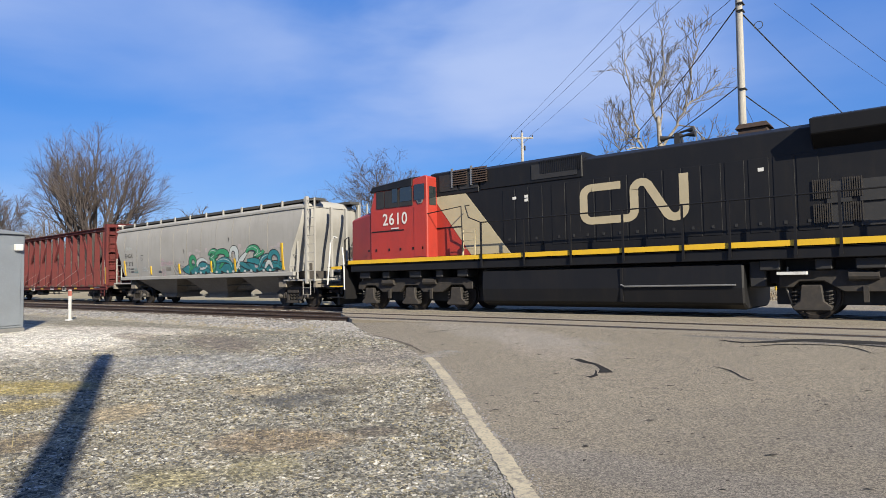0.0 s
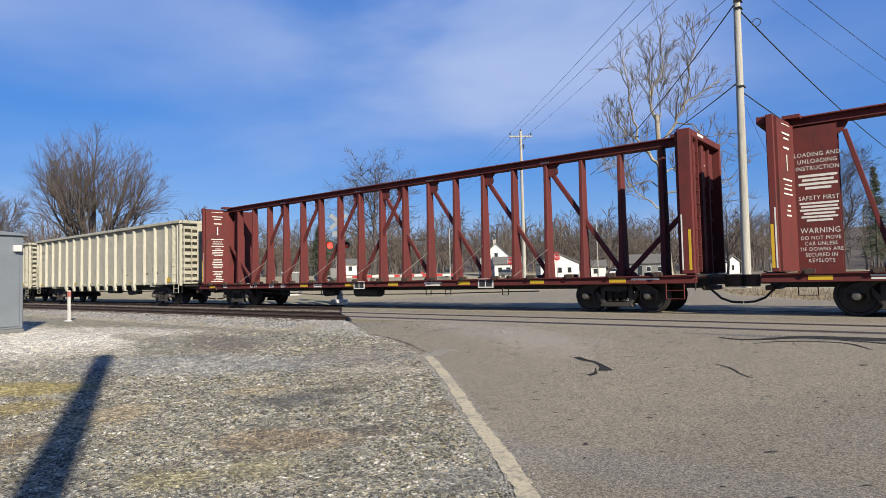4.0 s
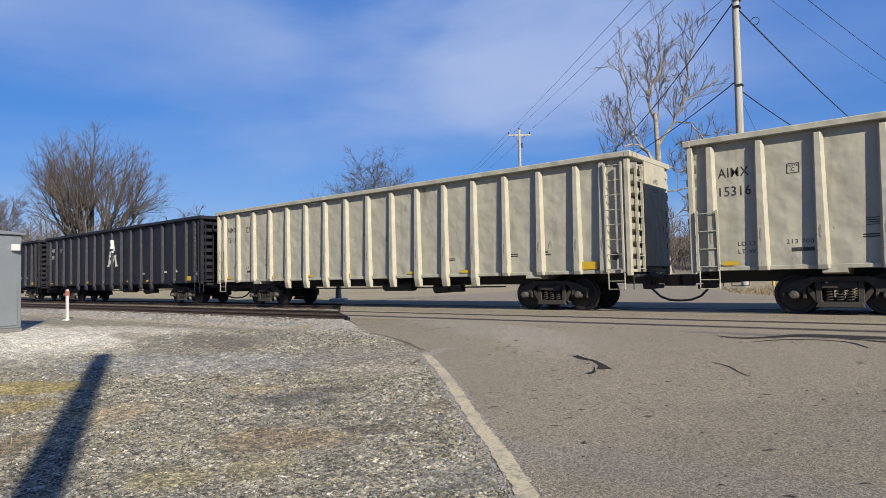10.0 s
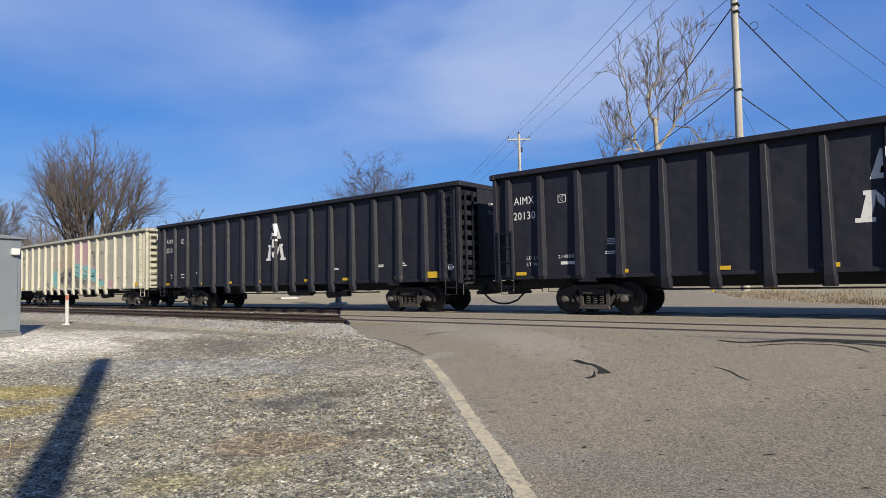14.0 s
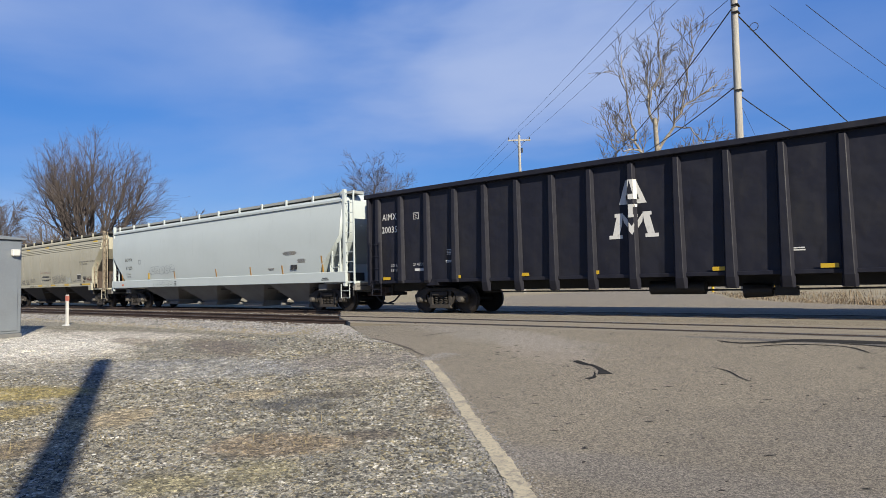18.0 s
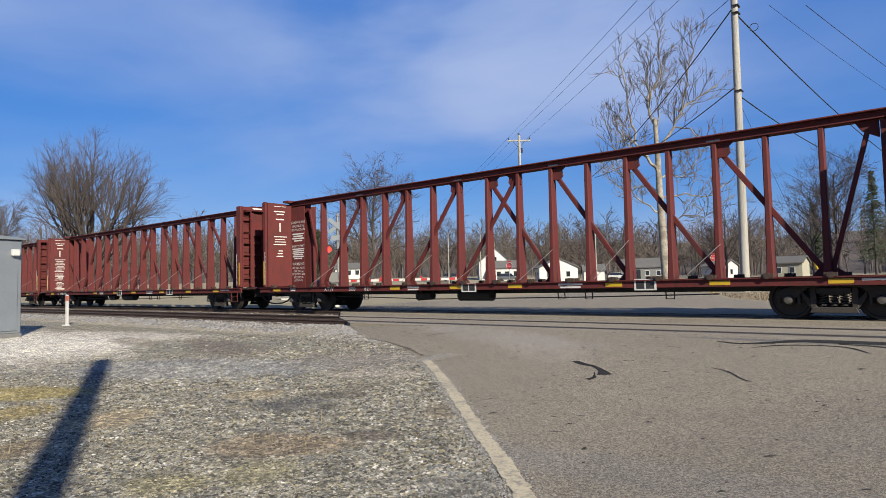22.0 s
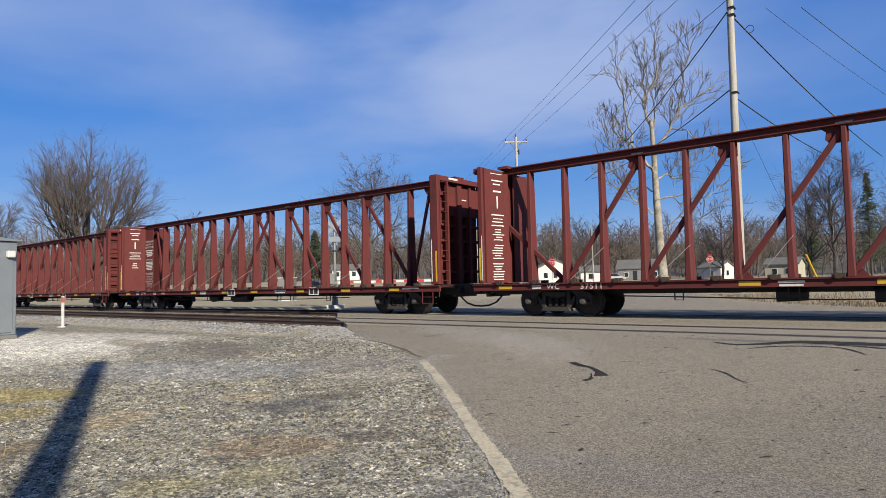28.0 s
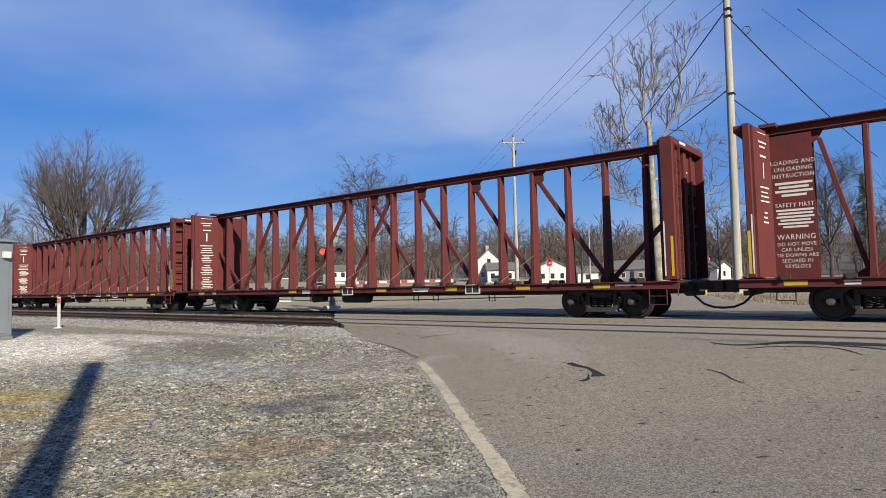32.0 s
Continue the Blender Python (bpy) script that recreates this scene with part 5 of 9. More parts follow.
def parked_car(x, y, turn, paint, label):
    root = tagged(new("parked_car"), label, "car", "parked cars")
    root.matrix_basis = pose(x, y, ground_height(x, y), 0, 0, turn)
    part("body", Shape().prism_y([(-2.2, 0.35), (2.2, 0.35), (2.25, 0.75), (1.3, 0.95), (-2.1, 1.0), (-2.25, 0.7)], -0.85, 0.85), paint, root, bevel=0.06)
    part("cabin", Shape().loft([[(-1.9, -0.8, 0.98), (1.1, -0.8, 0.95), (1.1, 0.8, 0.95), (-1.9, 0.8, 0.98)], [(-1.5, -0.65, 1.5), (0.4, -0.65, 1.5), (0.4, 0.65, 1.5), (-1.5, 0.65, 1.5)]]), GLASS_DARK, root, "dark glazed cabin")
    part("roof", Shape().box(-1.5, 0.4, -0.66, 0.66, 1.5, 1.55), paint, root, bevel=0.02)
    for wx in (-1.4, 1.4):
        for wy in (-0.8, 0.8):
            part("wheel", Shape().disc_y(wx, 0.33, [(wy - 0.1, 0.3), (wy - 0.08, 0.33), (wy + 0.08, 0.33), (wy + 0.1, 0.3)], 16), BLACK_IRON, root)


CAR_WHITE = material("white_car_paint", (0.7, 0.7, 0.7), 0.25)
CAR_GREY = material("grey_car_paint", (0.22, 0.23, 0.24), 0.25, 0.4)
parked_car(-71.2, 91.5, 40, CAR_GREY, "grey parked car beside the road")
parked_car(-54.9, 130, 20, CAR_WHITE, "white parked car before a house")
parked_car(-64.5, 100.5, 30, CAR_GREY, "grey parked car before a white house")

# ---- parts that all cars share ----
MOVERS, ROLLERS = [], []     # things that roll along; wheel sets that turn on them: (wheel set, its place, its car's place, radius)


def wheel_mesh(radius, name="wheel_set"):
    s = Shape()
    for k in (-1, 1):
        prof = [(0.66, radius * 0.3), (0.665, radius + 0.026), (0.70, radius + 0.026), (0.71, radius + 0.002), (0.80, radius - 0.004), (0.805, radius * 0.86), (0.775, radius * 0.82), (0.77, radius * 0.42), (0.80, radius * 0.3), (0.86, radius * 0.22), (0.86, 0.02)]
        s.disc_y(0, 0, [(k * y, r) for y, r in prof], 28)
    s.disc_y(0, 0, [(-0.68, 0.085), (0.68, 0.085)], 12)
    for k in (-1, 1):
        s.disc_y(0, 0, [(k * 0.86, 0.08), (k * 1.04, 0.08)], 12)
    return s.mesh(name, WHEEL_STEEL, smooth=True)


def side_frame_mesh(base):
    """Cast frame over two axles, with its window for the springs."""
    h = base / 2
    s = Shape()
    s.prism_y([(-h - 0.26, 0.50), (-h + 0.22, 0.50), (-h + 0.25, 0.62), (-0.5, 0.73), (0.5, 0.73), (h - 0.25, 0.62), (h - 0.22, 0.50), (h + 0.26, 0.50), (h + 0.26, 0.62), (h + 0.05, 0.74), (0.55, 0.86), (-0.55, 0.86), (-h - 0.05, 0.74), (-h - 0.26, 0.62)], -0.07, 0.07)
    for k in (-1, 1):
        s.prism_y([(k * 0.34, 0.73), (k * 0.46, 0.73), (k * 0.46, 0.26), (k * 0.34, 0.26)], -0.07, 0.07)
        s.prism_y([(k * (h - 0.27), 0.66), (k * (h - 0.27), 0.50), (k * 0.40, 0.18), (k * 0.30, 0.18), (k * 0.30, 0.28)], -0.06, 0.06)
        s.box(k * h - 0.24, k * h - 0.17, -0.07, 0.07, 0.36, 0.52)
        s.box(k * h + 0.17, k * h + 0.24, -0.07, 0.07, 0.36, 0.52)
    s.prism_y([(-0.48, 0.16), (0.48, 0.16), (0.42, 0.29), (-0.42, 0.29)], -0.11, 0.11)
    return s.mesh("side_frame", TRUCK_STEEL, 0.012)


def spring_mesh():
    s = Shape()
    for x in (-0.2, 0.0, 0.2):
        pts = [(x + 0.075 * math.cos(a), 0.075 * math.sin(a), 0.29 + 0.30 * a / (2 * math.pi * 5)) for a in [2 * math.pi * 5 * k / 50 for k in range(51)]]
        s.tube(pts, 0.017, 5)
    s.box(-0.33, 0.33, -0.12, 0.12, 0.60, 0.72)
    return s.mesh("spring_pack", TRUCK_STEEL)


BEARING_STEEL = material("dusty_steel", (0.14, 0.13, 0.12), 0.7, 0.3, grains=[(12, 0.4, 0.7, (0.06, 0.05, 0.045), 0.7)])
WHEEL = wheel_mesh(0.457)
SIDE_FRAME = side_frame_mesh(1.778)
SPRINGS = spring_mesh()
BOLSTER = Shape().prism_x([(-1.05, 0.55), (1.05, 0.55), (1.05, 0.74), (0.4, 0.92), (-0.4, 0.92), (-1.05, 0.74)], -0.2, 0.2).mesh("truck", TRUCK_STEEL, 0.015)
BEARING = Shape().disc_y(0, 0, [(-0.14, 0.03), (-0.13, 0.085), (-0.02, 0.10), (0.10, 0.12), (0.12, 0.12)], 14).mesh("bearing_cap", BEARING_STEEL, smooth=True)
BRAKE_BEAM = Shape().box(-0.03, 0.03, -0.75, 0.75, 0.33, 0.42).mesh("brake_beam", TRUCK_STEEL)


def truck(car, x):
    """A two-axle truck under a car."""
    tr = part("truck", BOLSTER, None, car, at=pose(x, 0, 0))
    for y in (-0.99, 0.99):
        part("side_frame", SIDE_FRAME, None, tr, at=pose(0, y, 0))
        part("spring_pack", SPRINGS, None, tr, at=pose(0, y, 0))
        for k in (-0.889, 0.889):
            part("bearing_cap", BEARING, None, tr, at=pose(k, y + (-0.06 if y < 0 else 0.06), 0.457, 0, 0, 0 if y < 0 else 180))
    for k in (-0.889, 0.889):
        part("wheel_set", WHEEL, None, tr, at=pose(k, 0, 0.457))
    for k in (-0.36, 0.36):
        part("brake_beam", BRAKE_BEAM, None, tr, at=pose(k, 0, 0))
    return tr


def coupler_mesh():
    s = Shape()
    s.box(-0.75, 0.30, -0.10, 0.10, 0.75, 0.95)
    s.prism_z([(0.28, -0.11), (0.44, -0.19), (0.66, -0.16), (0.68, -0.05), (0.52, 0.0), (0.54, 0.12), (0.40, 0.16), (0.28, 0.13)], 0.68, 1.0)
    s.box(-0.1, 0.06, -0.6, 0.6, 0.60, 0.72)
    return s.mesh("coupler", RUST_STEEL, 0.015)


COUPLER = coupler_mesh()
HOSE = Shape().tube([(-0.1, -0.3, 0.74), (0.08, -0.3, 0.55), (0.22, -0.24, 0.38), (0.42, -0.12, 0.28), (0.64, 0.0, 0.26)], 0.032, 8).mesh("air_hose", BLACK_IRON)


CUT_LEVER = Shape().tube([(-0.05, -1.38, 0.62), (-0.05, -1.38, 0.98), (0.06, -1.3, 1.0), (0.08, -0.3, 1.02), (0.2, -0.06, 1.08)], 0.016, 6).mesh("cut_lever", BLACK_IRON)
STRIKER = Shape().box(-0.2, 0.0, -0.34, 0.34, 0.62, 1.06).box(-0.12, -0.02, -1.2, 1.2, 0.92, 1.04).mesh("striker", BLACK_IRON, 0.01)


def drawgear(car, half):
    for k in (0, 180):
        part("coupler", COUPLER, None, car, "rusty knuckle coupler", at=pose(0, 0, 0, 0, 0, k) @ pose(half, 0, 0))
        part("cut_lever", CUT_LEVER, None, car, at=pose(0, 0, 0, 0, 0, k) @ pose(half, 0, 0))
        part("striker", STRIKER, None, car, at=pose(0, 0, 0, 0, 0, k) @ pose(half, 0, 0))
        part("air_hose", HOSE, None, car, "black rubber air hose", at=pose(0, 0, 0, 0, 0, k) @ pose(half, 0, 0))


def ladder_mesh(width, z0, z1, mat, rungs, name="ladder"):
    """Flat against a side: stiles and rungs, y pointing outwards is -y."""
    s = Shape()
    for x in (-width / 2, width / 2):
        s.box(x - 0.02, x + 0.02, -0.06, 0, z0, z1)
    for k in range(rungs):
        z = z0 + 0.08 + (z1 - z0 - 0.16) * k / (rungs - 1)
        s.tube([(-width / 2, -0.045, z), (width / 2, -0.045, z)], 0.012, 6)
    return s.mesh(name, mat)


def step_mesh(mat, w=0.42, drop=0.45):
    s = Shape()
    s.tube([(-w / 2, 0, 0), (-w / 2, 0, -drop), (w / 2, 0, -drop), (w / 2, 0, 0)], 0.016, 6)
    s.tube([(-w / 2, 0, -drop * 0.5), (w / 2, 0, -drop * 0.5)], 0.012, 6)
    return s.mesh("sill_step", mat)


def bars(car, x, y, z, widths, height, mat, gap=None, name="stencil_line", wrapped=False):
    """Lines of unreadable stencilled writing as plain bars, from the top down."""
    gap = gap or height * 0.7
    for i, w in enumerate(widths):
        zz = z - i * (height + gap)
        if wrapped:
            y = at_z(zz - height / 2) - 0.006
        part(name, raw_mesh(name, [(x - w / 2, y, zz - height), (x + w / 2, y, zz - height), (x + w / 2, y, zz), (x - w / 2, y, zz)], [(0, 1, 2, 3)], mat), None, car)


def plate(car, name, x0, x1, z0, z1, y, mat, label="", thick=0.006):
    return part(name, Shape().box(x0, x1, y - thick, y, z0, z1), mat, car, label)


def outline_box(car, x, z, w, h, y, mat, line=0.03):
    s = Shape()
    for a, b, c, d in ((x - w / 2, x + w / 2, z - h / 2, z - h / 2 + line), (x - w / 2, x + w / 2, z + h / 2 - line, z + h / 2), (x - w / 2, x - w / 2 + line, z - h / 2, z + h / 2), (x + w / 2 - line, x + w / 2, z - h / 2, z + h / 2)):
        s.add([(a, y, c), (b, y, c), (b, y, d), (a, y, d)], [(0, 1, 2, 3)])
    return part("stencil_frame", raw_mesh("stencil_frame", s.v, s.f, mat), None, car)


STENCIL_BLACK = material("black_stencil", (0.03, 0.03, 0.03), 0.7, grains=[(8, 0.55, 0.75, (0.25, 0.23, 0.2), 0.6)])
STENCIL_WHITE = material("white_stencil", (0.86, 0.86, 0.83), 0.7, grains=[(8, 0.55, 0.75, (0.4, 0.38, 0.36), 0.6)])
REFLECTOR = YELLOW_PAINT


def alike(base, count):
    """The car and further cars like it, before each gets its own markings."""
    return [base] + [copy_thing(base, Matrix()) for _ in range(count - 1)]

# ---- high-sided gondolas ----
RIBS = [-8.72] + [-7.70 + 1.103 * k for k in range(15)] + [8.47]


def rib_mesh(mat, foot=True):
    """Pressed side post: shallow at the top, flared towards the foot that hangs below the sill."""
    s = Shape()
    rings = []
    for z, w, d in (((0.76, 0.10, 0.09), (1.04, 0.098, 0.155)) if foot else ((1.06, 0.095, 0.12),)) + ((1.16, 0.092, 0.155), (4.2, 0.06, 0.12)):
        rings.append([(-w - 0.05, 0, z), (w + 0.05, 0, z), (w, -d, z), (-w, -d, z)])
    s.loft(rings)
    return s.mesh("side_post", mat, 0.012)


def gondola_base(paint):
    car = tagged(new("gondola_car"), "ribbed steel high-sided gondola car", "freight car", "high-sided gondola cars")
    half = 9.2
    rib, short_rib = rib_mesh(paint), rib_mesh(paint, False)
    for sgn in (-1, 1):
        turn = pose(0, 0, 0, 0, 0, 0 if sgn < 0 else 180)
        side = part("side_wall", Shape().box(-half + 0.05, half - 0.05, -1.37, -1.33, 1.1, 4.3), paint, car, at=turn)
        for x in RIBS:
            part("side_post", rib if abs(x) < 5.0 else short_rib, None, side, at=pose(x, -1.371, 0))
        part("top_chord", Shape().box(-half, half, -1.54, -1.34, 4.27, 4.43), paint, car, at=turn, bevel=0.02)
        part("side_sill", Shape().box(-half + 0.02, half - 0.02, -1.43, -1.34, 1.07, 1.17), paint, side, bevel=0.01)
        part("corner_post", Shape().box(half - 0.12, half, -1.50, -1.36, 1.0, 4.25), paint, car, at=turn, bevel=0.01)
        part("corner_post", Shape().box(-half, -half + 0.12, -1.50, -1.36, 1.0, 4.25), paint, car, at=turn, bevel=0.01)
        for x in (half - 0.40, -half + 0.40):
            part("ladder", ladder_mesh(0.44, 1.1, 4.15 if x * sgn < 0 else 2.6, paint, 8 if x * sgn < 0 else 4), None, car, at=turn @ pose(x, -1.50, 0))
            part("sill_step", step_mesh(paint), None, car, at=turn @ pose(x, -1.47, 1.08))
        for x in (-8.35, -5.45, -3.1, -1.05, 2.0, 4.1, 6.6, 7.95):
            w = 0.34 if x > 7 else 0.16
            plate(side, "reflector", x - w, x + w, 1.2, 1.30 if x < 7 else 1.42, -1.435, REFLECTOR, "yellow reflective patch")
    part("floor", Shape().box(-half + 0.06, half - 0.06, -1.4, 1.4, 1.1, 1.18), paint, car)
    part("center_sill", Shape().box(-half, half, -0.3, 0.3, 0.78, 1.09), BLACK_IRON, car)
    for x in (-6.4, 6.4):
        part("body_bolster", Shape().prism_x([(-1.45, 0.98), (-0.4, 0.88), (0.4, 0.88), (1.45, 0.98), (1.45, 1.09), (-1.45, 1.09)], x - 0.22, x + 0.22), paint, car)
    for k in (1, -1):
        end = part("end_wall", Shape().box(half - 0.22, half - 0.17, -1.36, 1.36, 1.1, 4.3), paint, car, at=pose(0, 0, 0, 0, 0, 0 if k > 0 else 180))
        for j in range(9):
            z = 1.35 + 0.335 * j
            part("end_rib", Shape().prism_y([(half - 0.17, z - 0.12), (half + 0.06, z - 0.08), (half + 0.06, z + 0.08), (half - 0.17, z + 0.12)], -1.37, 1.37), paint, end)
        part("end_sheet", Shape().box(half + 0.065, half + 0.085, -0.62, 1.02, 1.25, 4.24), paint, end)
        part("end_plate", Shape().box(half + 0.086, half + 0.096, -0.62, 1.02, 2.9, 4.24), paint, end)
        part("end_chord", Shape().box(half - 0.1, half + 0.08, -1.55, 1.55, 4.25, 4.42), paint, end, bevel=0.02)
        part("end_ladder", ladder_mesh(0.4, 1.1, 4.1, paint, 9, "end_ladder"), None, end, at=pose(half + 0.10, -1.15, 0, 0, 0, 90))
    part("brake_reservoir", Shape().tube([(0.2, -0.75, 0.78), (1.5, -0.75, 0.78)], 0.19, 12), BLACK_IRON, car, smooth=True)
    part("brake_cylinder", Shape().tube([(2.3, -0.55, 0.68), (2.9, -0.55, 0.68)], [0.2, 0.16], 12), BLACK_IRON, car)
    part("brake_rod", Shape().tube([(-5, -0.6, 0.72), (2.3, -0.6, 0.70), (5, -0.6, 0.72)], 0.025, 6), BLACK_IRON, car)
    part("slack_adjuster", Shape().box(2.95, 3.4, -0.7, -0.45, 0.55, 0.78), BLACK_IRON, car)
    drawgear(car, half + 0.05)
    for x in (-6.38, 6.75):
        truck(car, x)
    return car


BEIGE_CARS = alike(gondola_base(BEIGE_PAINT), 5)
BLACK_CARS = alike(gondola_base(BLACK_PAINT), 4)


def gondola(car, stencil, label, number, logo=None, first=None):
    """Puts its own label and markings on a car."""
    tagged(car, label)
    yy = -1.374
    lettering("reporting_mark", "AIMX", 0.235, stencil, car, on_side(-8.24, yy, 3.5), 0.74, bold=0.012)
    lettering("car_number", number, 0.235, stencil, car, on_side(-8.24, yy, 3.03), 0.78, bold=0.012)
    outline_box(car, -7.07, 3.45, 0.24, 0.24, yy, stencil, 0.018)
    lettering("plate_mark", "PLATE", 0.045, stencil, car, on_side(-7.07, yy, 3.51))
    lettering("plate_mark", "C", 0.08, stencil, car, on_side(-7.07, yy, 3.42))
    lettering("end_mark", "AIMX", 0.14, stencil, car, on_end(9.3, 0.2, 3.72), 0.8)
    lettering("end_mark", number, 0.14, stencil, car, on_end(9.3, 0.2, 3.45), 0.8)
    if first:
        lettering("load_stencil", "LD LMT", 0.1, stencil, car, on_side(-7.95, yy, 1.72))
        lettering("load_stencil", "LT WT", 0.1, stencil, car, on_side(-7.98, yy, 1.53))
        lettering("load_stencil", first[0], 0.1, stencil, car, on_side(-7.0, yy, 1.72))
        if len(first) > 1:
            lettering("load_stencil", first[1], 0.1, stencil, car, on_side(-6.95, yy, 1.53))
        else:
            bars(car, -6.95, yy, 1.58, [0.42], 0.09, stencil)
    else:
        bars(car, -7.95, yy, 1.76, [0.46, 0.4], 0.05, stencil, 0.1)
        bars(car, -7.0, yy, 1.76, [0.48, 0.42], 0.05, stencil, 0.1)
    bars(car, 3.55, yy, 1.7, [0.24, 0.26], 0.03, stencil)
    bars(car, 5.65, yy, 1.75, [0.5, 0.5], 0.035, stencil)
    bars(car, 6.75, yy, 1.78, [0.2, 0.36], 0.045, stencil)
    bars(car, -5.72, yy, 2.18, [0.24, 0.24, 0.24, 0.24], 0.02, stencil, 0.03)
    bars(car, -5.75, yy, 1.82, [0.3, 0.3], 0.03, stencil)
    part("wheel_mark", Shape().disc_y(8.75, 1.55, [(-1.402, 0.11), (-1.395, 0.11)], 16), stencil, car)
    if logo:
        logo(car)
    return car


def stacked_emblem(car):
    """A white block emblem of three stacked figures."""
    s = Shape()
    def cut(pts, x, keep):
        """The part of an outline on one side of an upright line."""
        out = []
        for (xa, za), (xb, zb) in zip(pts, pts[1:] + pts[:1]):
            if keep * (xa - x) >= 0:
                out.append((xa, za))
            if (xa - x) * (xb - x) < 0:
                out.append((x, za + (zb - za) * (x - xa) / (xb - xa)))
        return out
    def slab(pts):
        pts = [(px * 0.78 + 0.02, pz) for px, pz in pts]
        s.add([(px, -1.3745, pz) for px, pz in pts], [tuple(range(len(pts)))])
        def out(z):
            return -1.3725 - (0.155 - 0.035 * (z - 1.16) / 3.04)
        mid = cut(cut(pts, -0.045, 1), 0.085, -1)
        if len(mid) > 2:
            s.add([(px, out(pz), pz) for px, pz in mid], [tuple(range(len(mid)))])
        # over the flank of the post that turns to the front of the train
        edge = sorted(za + (zb - za) * (0.10 - xa) / (xb - xa) for (xa, za), (xb, zb) in zip(pts, pts[1:] + pts[:1]) if (xa - 0.10) * (xb - 0.10) < 0)
        for za, zb in zip(edge[::2], edge[1::2]):
            s.add([(0.090, out(za), za), (0.142, -1.375, za), (0.142, -1.375, zb), (0.090, out(zb), zb)], [(0, 1, 2, 3)])
    slab([(-0.44, 3.10), (-0.16, 3.10), (-0.04, 3.76), (-0.20, 3.76)])
    slab([(0.16, 3.10), (0.46, 3.10), (0.14, 3.76), (-0.04, 3.76)])
    slab([(-0.22, 3.22), (0.22, 3.22), (0.18, 3.36), (-0.19, 3.36)])
    slab([(-0.17, 2.72), (0.15, 2.72), (0.15, 2.80), (0.07, 2.80), (0.07, 3.00), (0.13, 3.00), (0.13, 3.08), (-0.15, 3.08), (-0.15, 3.00), (-0.09, 3.00), (-0.09, 2.80), (-0.17, 2.80)])
    slab([(-0.80, 2.16), (-0.36, 2.16), (-0.36, 2.26), (-0.45, 2.26), (-0.36, 2.56), (-0.32, 2.86), (-0.60, 2.86), (-0.60, 2.76), (-0.54, 2.76), (-0.68, 2.26), (-0.80, 2.26)])
    slab([(-0.34, 2.86), (-0.30, 2.60), (0.02, 2.24), (0.02, 2.48)])
    slab([(0.34, 2.86), (0.30, 2.60), (0.02, 2.24), (0.02, 2.48)])
    slab([(0.80, 2.16), (0.38, 2.16), (0.38, 2.26), (0.46, 2.26), (0.36, 2.56), (0.32, 2.86), (0.60, 2.86), (0.60, 2.76), (0.54, 2.76), (0.68, 2.26), (0.80, 2.26)])
    part("emblem", raw_mesh("emblem", s.v, s.f, STENCIL_WHITE), None, car, "large white stacked block emblem")


SPRAY = [material("pink_spray", (0.60, 0.34, 0.40), 0.7, grains=[(1.6, 0.40, 0.66, (0.54, 0.48, 0.42), 0.85)]), material("cyan_spray", (0.18, 0.55, 0.58), 0.7, grains=[(1.6, 0.42, 0.68, (0.48, 0.53, 0.46), 0.8)]),
         material("tan_spray", (0.52, 0.42, 0.33), 0.7, grains=[(1.8, 0.42, 0.66, (0.50, 0.48, 0.40), 0.8), (5, 0.55, 0.72, (0.28, 0.22, 0.18), 0.6)]), material("grey_spray", (0.16, 0.155, 0.15), 0.7, grains=[(2.2, 0.42, 0.62, (0.46, 0.43, 0.37), 0.85)]), material("teal_spray", (0.03, 0.22, 0.26), 0.6, grains=[(4, 0.45, 0.7, (0.03, 0.35, 0.36), 0.7)]),
         material("green_spray", (0.03, 0.30, 0.13), 0.6, grains=[(4, 0.45, 0.7, (0.08, 0.42, 0.22), 0.7)]), material("white_spray", (0.62, 0.68, 0.66), 0.6), material("black_spray", (0.02, 0.02, 0.022), 0.6),
         material("blue_spray", (0.06, 0.16, 0.45), 0.6, grains=[(6, 0.5, 0.7, (0.3, 0.35, 0.42), 0.7)]), material("ochre_spray", (0.50, 0.40, 0.22), 0.7, grains=[(2.5, 0.42, 0.66, (0.50, 0.45, 0.36), 0.8)])]


def blob(cx, cz, rx, rz, seed, y, lobes=28):
    """A spray-painted patch with an uneven edge."""
    s = Shape()
    ring = []
    for k in range(lobes):
        a = 6.2832 * k / lobes
        r = 1 + 0.28 * noise.noise((math.cos(a) * 1.5 + seed, math.sin(a) * 1.5, seed)) + 0.12 * noise.noise((math.cos(a) * 5, math.sin(a) * 5 + seed, 2))
        ring.append((cx + rx * r * math.cos(a), y, cz + rz * r * math.sin(a)))
    s.add(ring, [tuple(range(lobes))])
    return s


def stroke(pts, width, y):
    s = Shape()
    for i, (x, z) in enumerate(pts):
        a, b = pts[max(i - 1, 0)], pts[min(i + 1, len(pts) - 1)]
        d = Vector((b[0] - a[0], b[1] - a[1]))
        d = d.normalized() if d.length else Vector((1, 0))
        w = width * (0.35 + 0.65 * math.sin(math.pi * min(max(i / (len(pts) - 1), 0.08), 0.92)))
        s.v += [(x - d.y * w / 2, y, z + d.x * w / 2), (x + d.y * w / 2, y, z - d.x * w / 2)]
    for i in range(len(pts) - 1):
        s.f.append((2 * i, 2 * i + 1, 2 * i + 3, 2 * i + 2))
    return s


def spray(car, shape, mat):
    part("spray_paint", raw_mesh("spray_paint", shape.v, shape.f, mat), None, car)


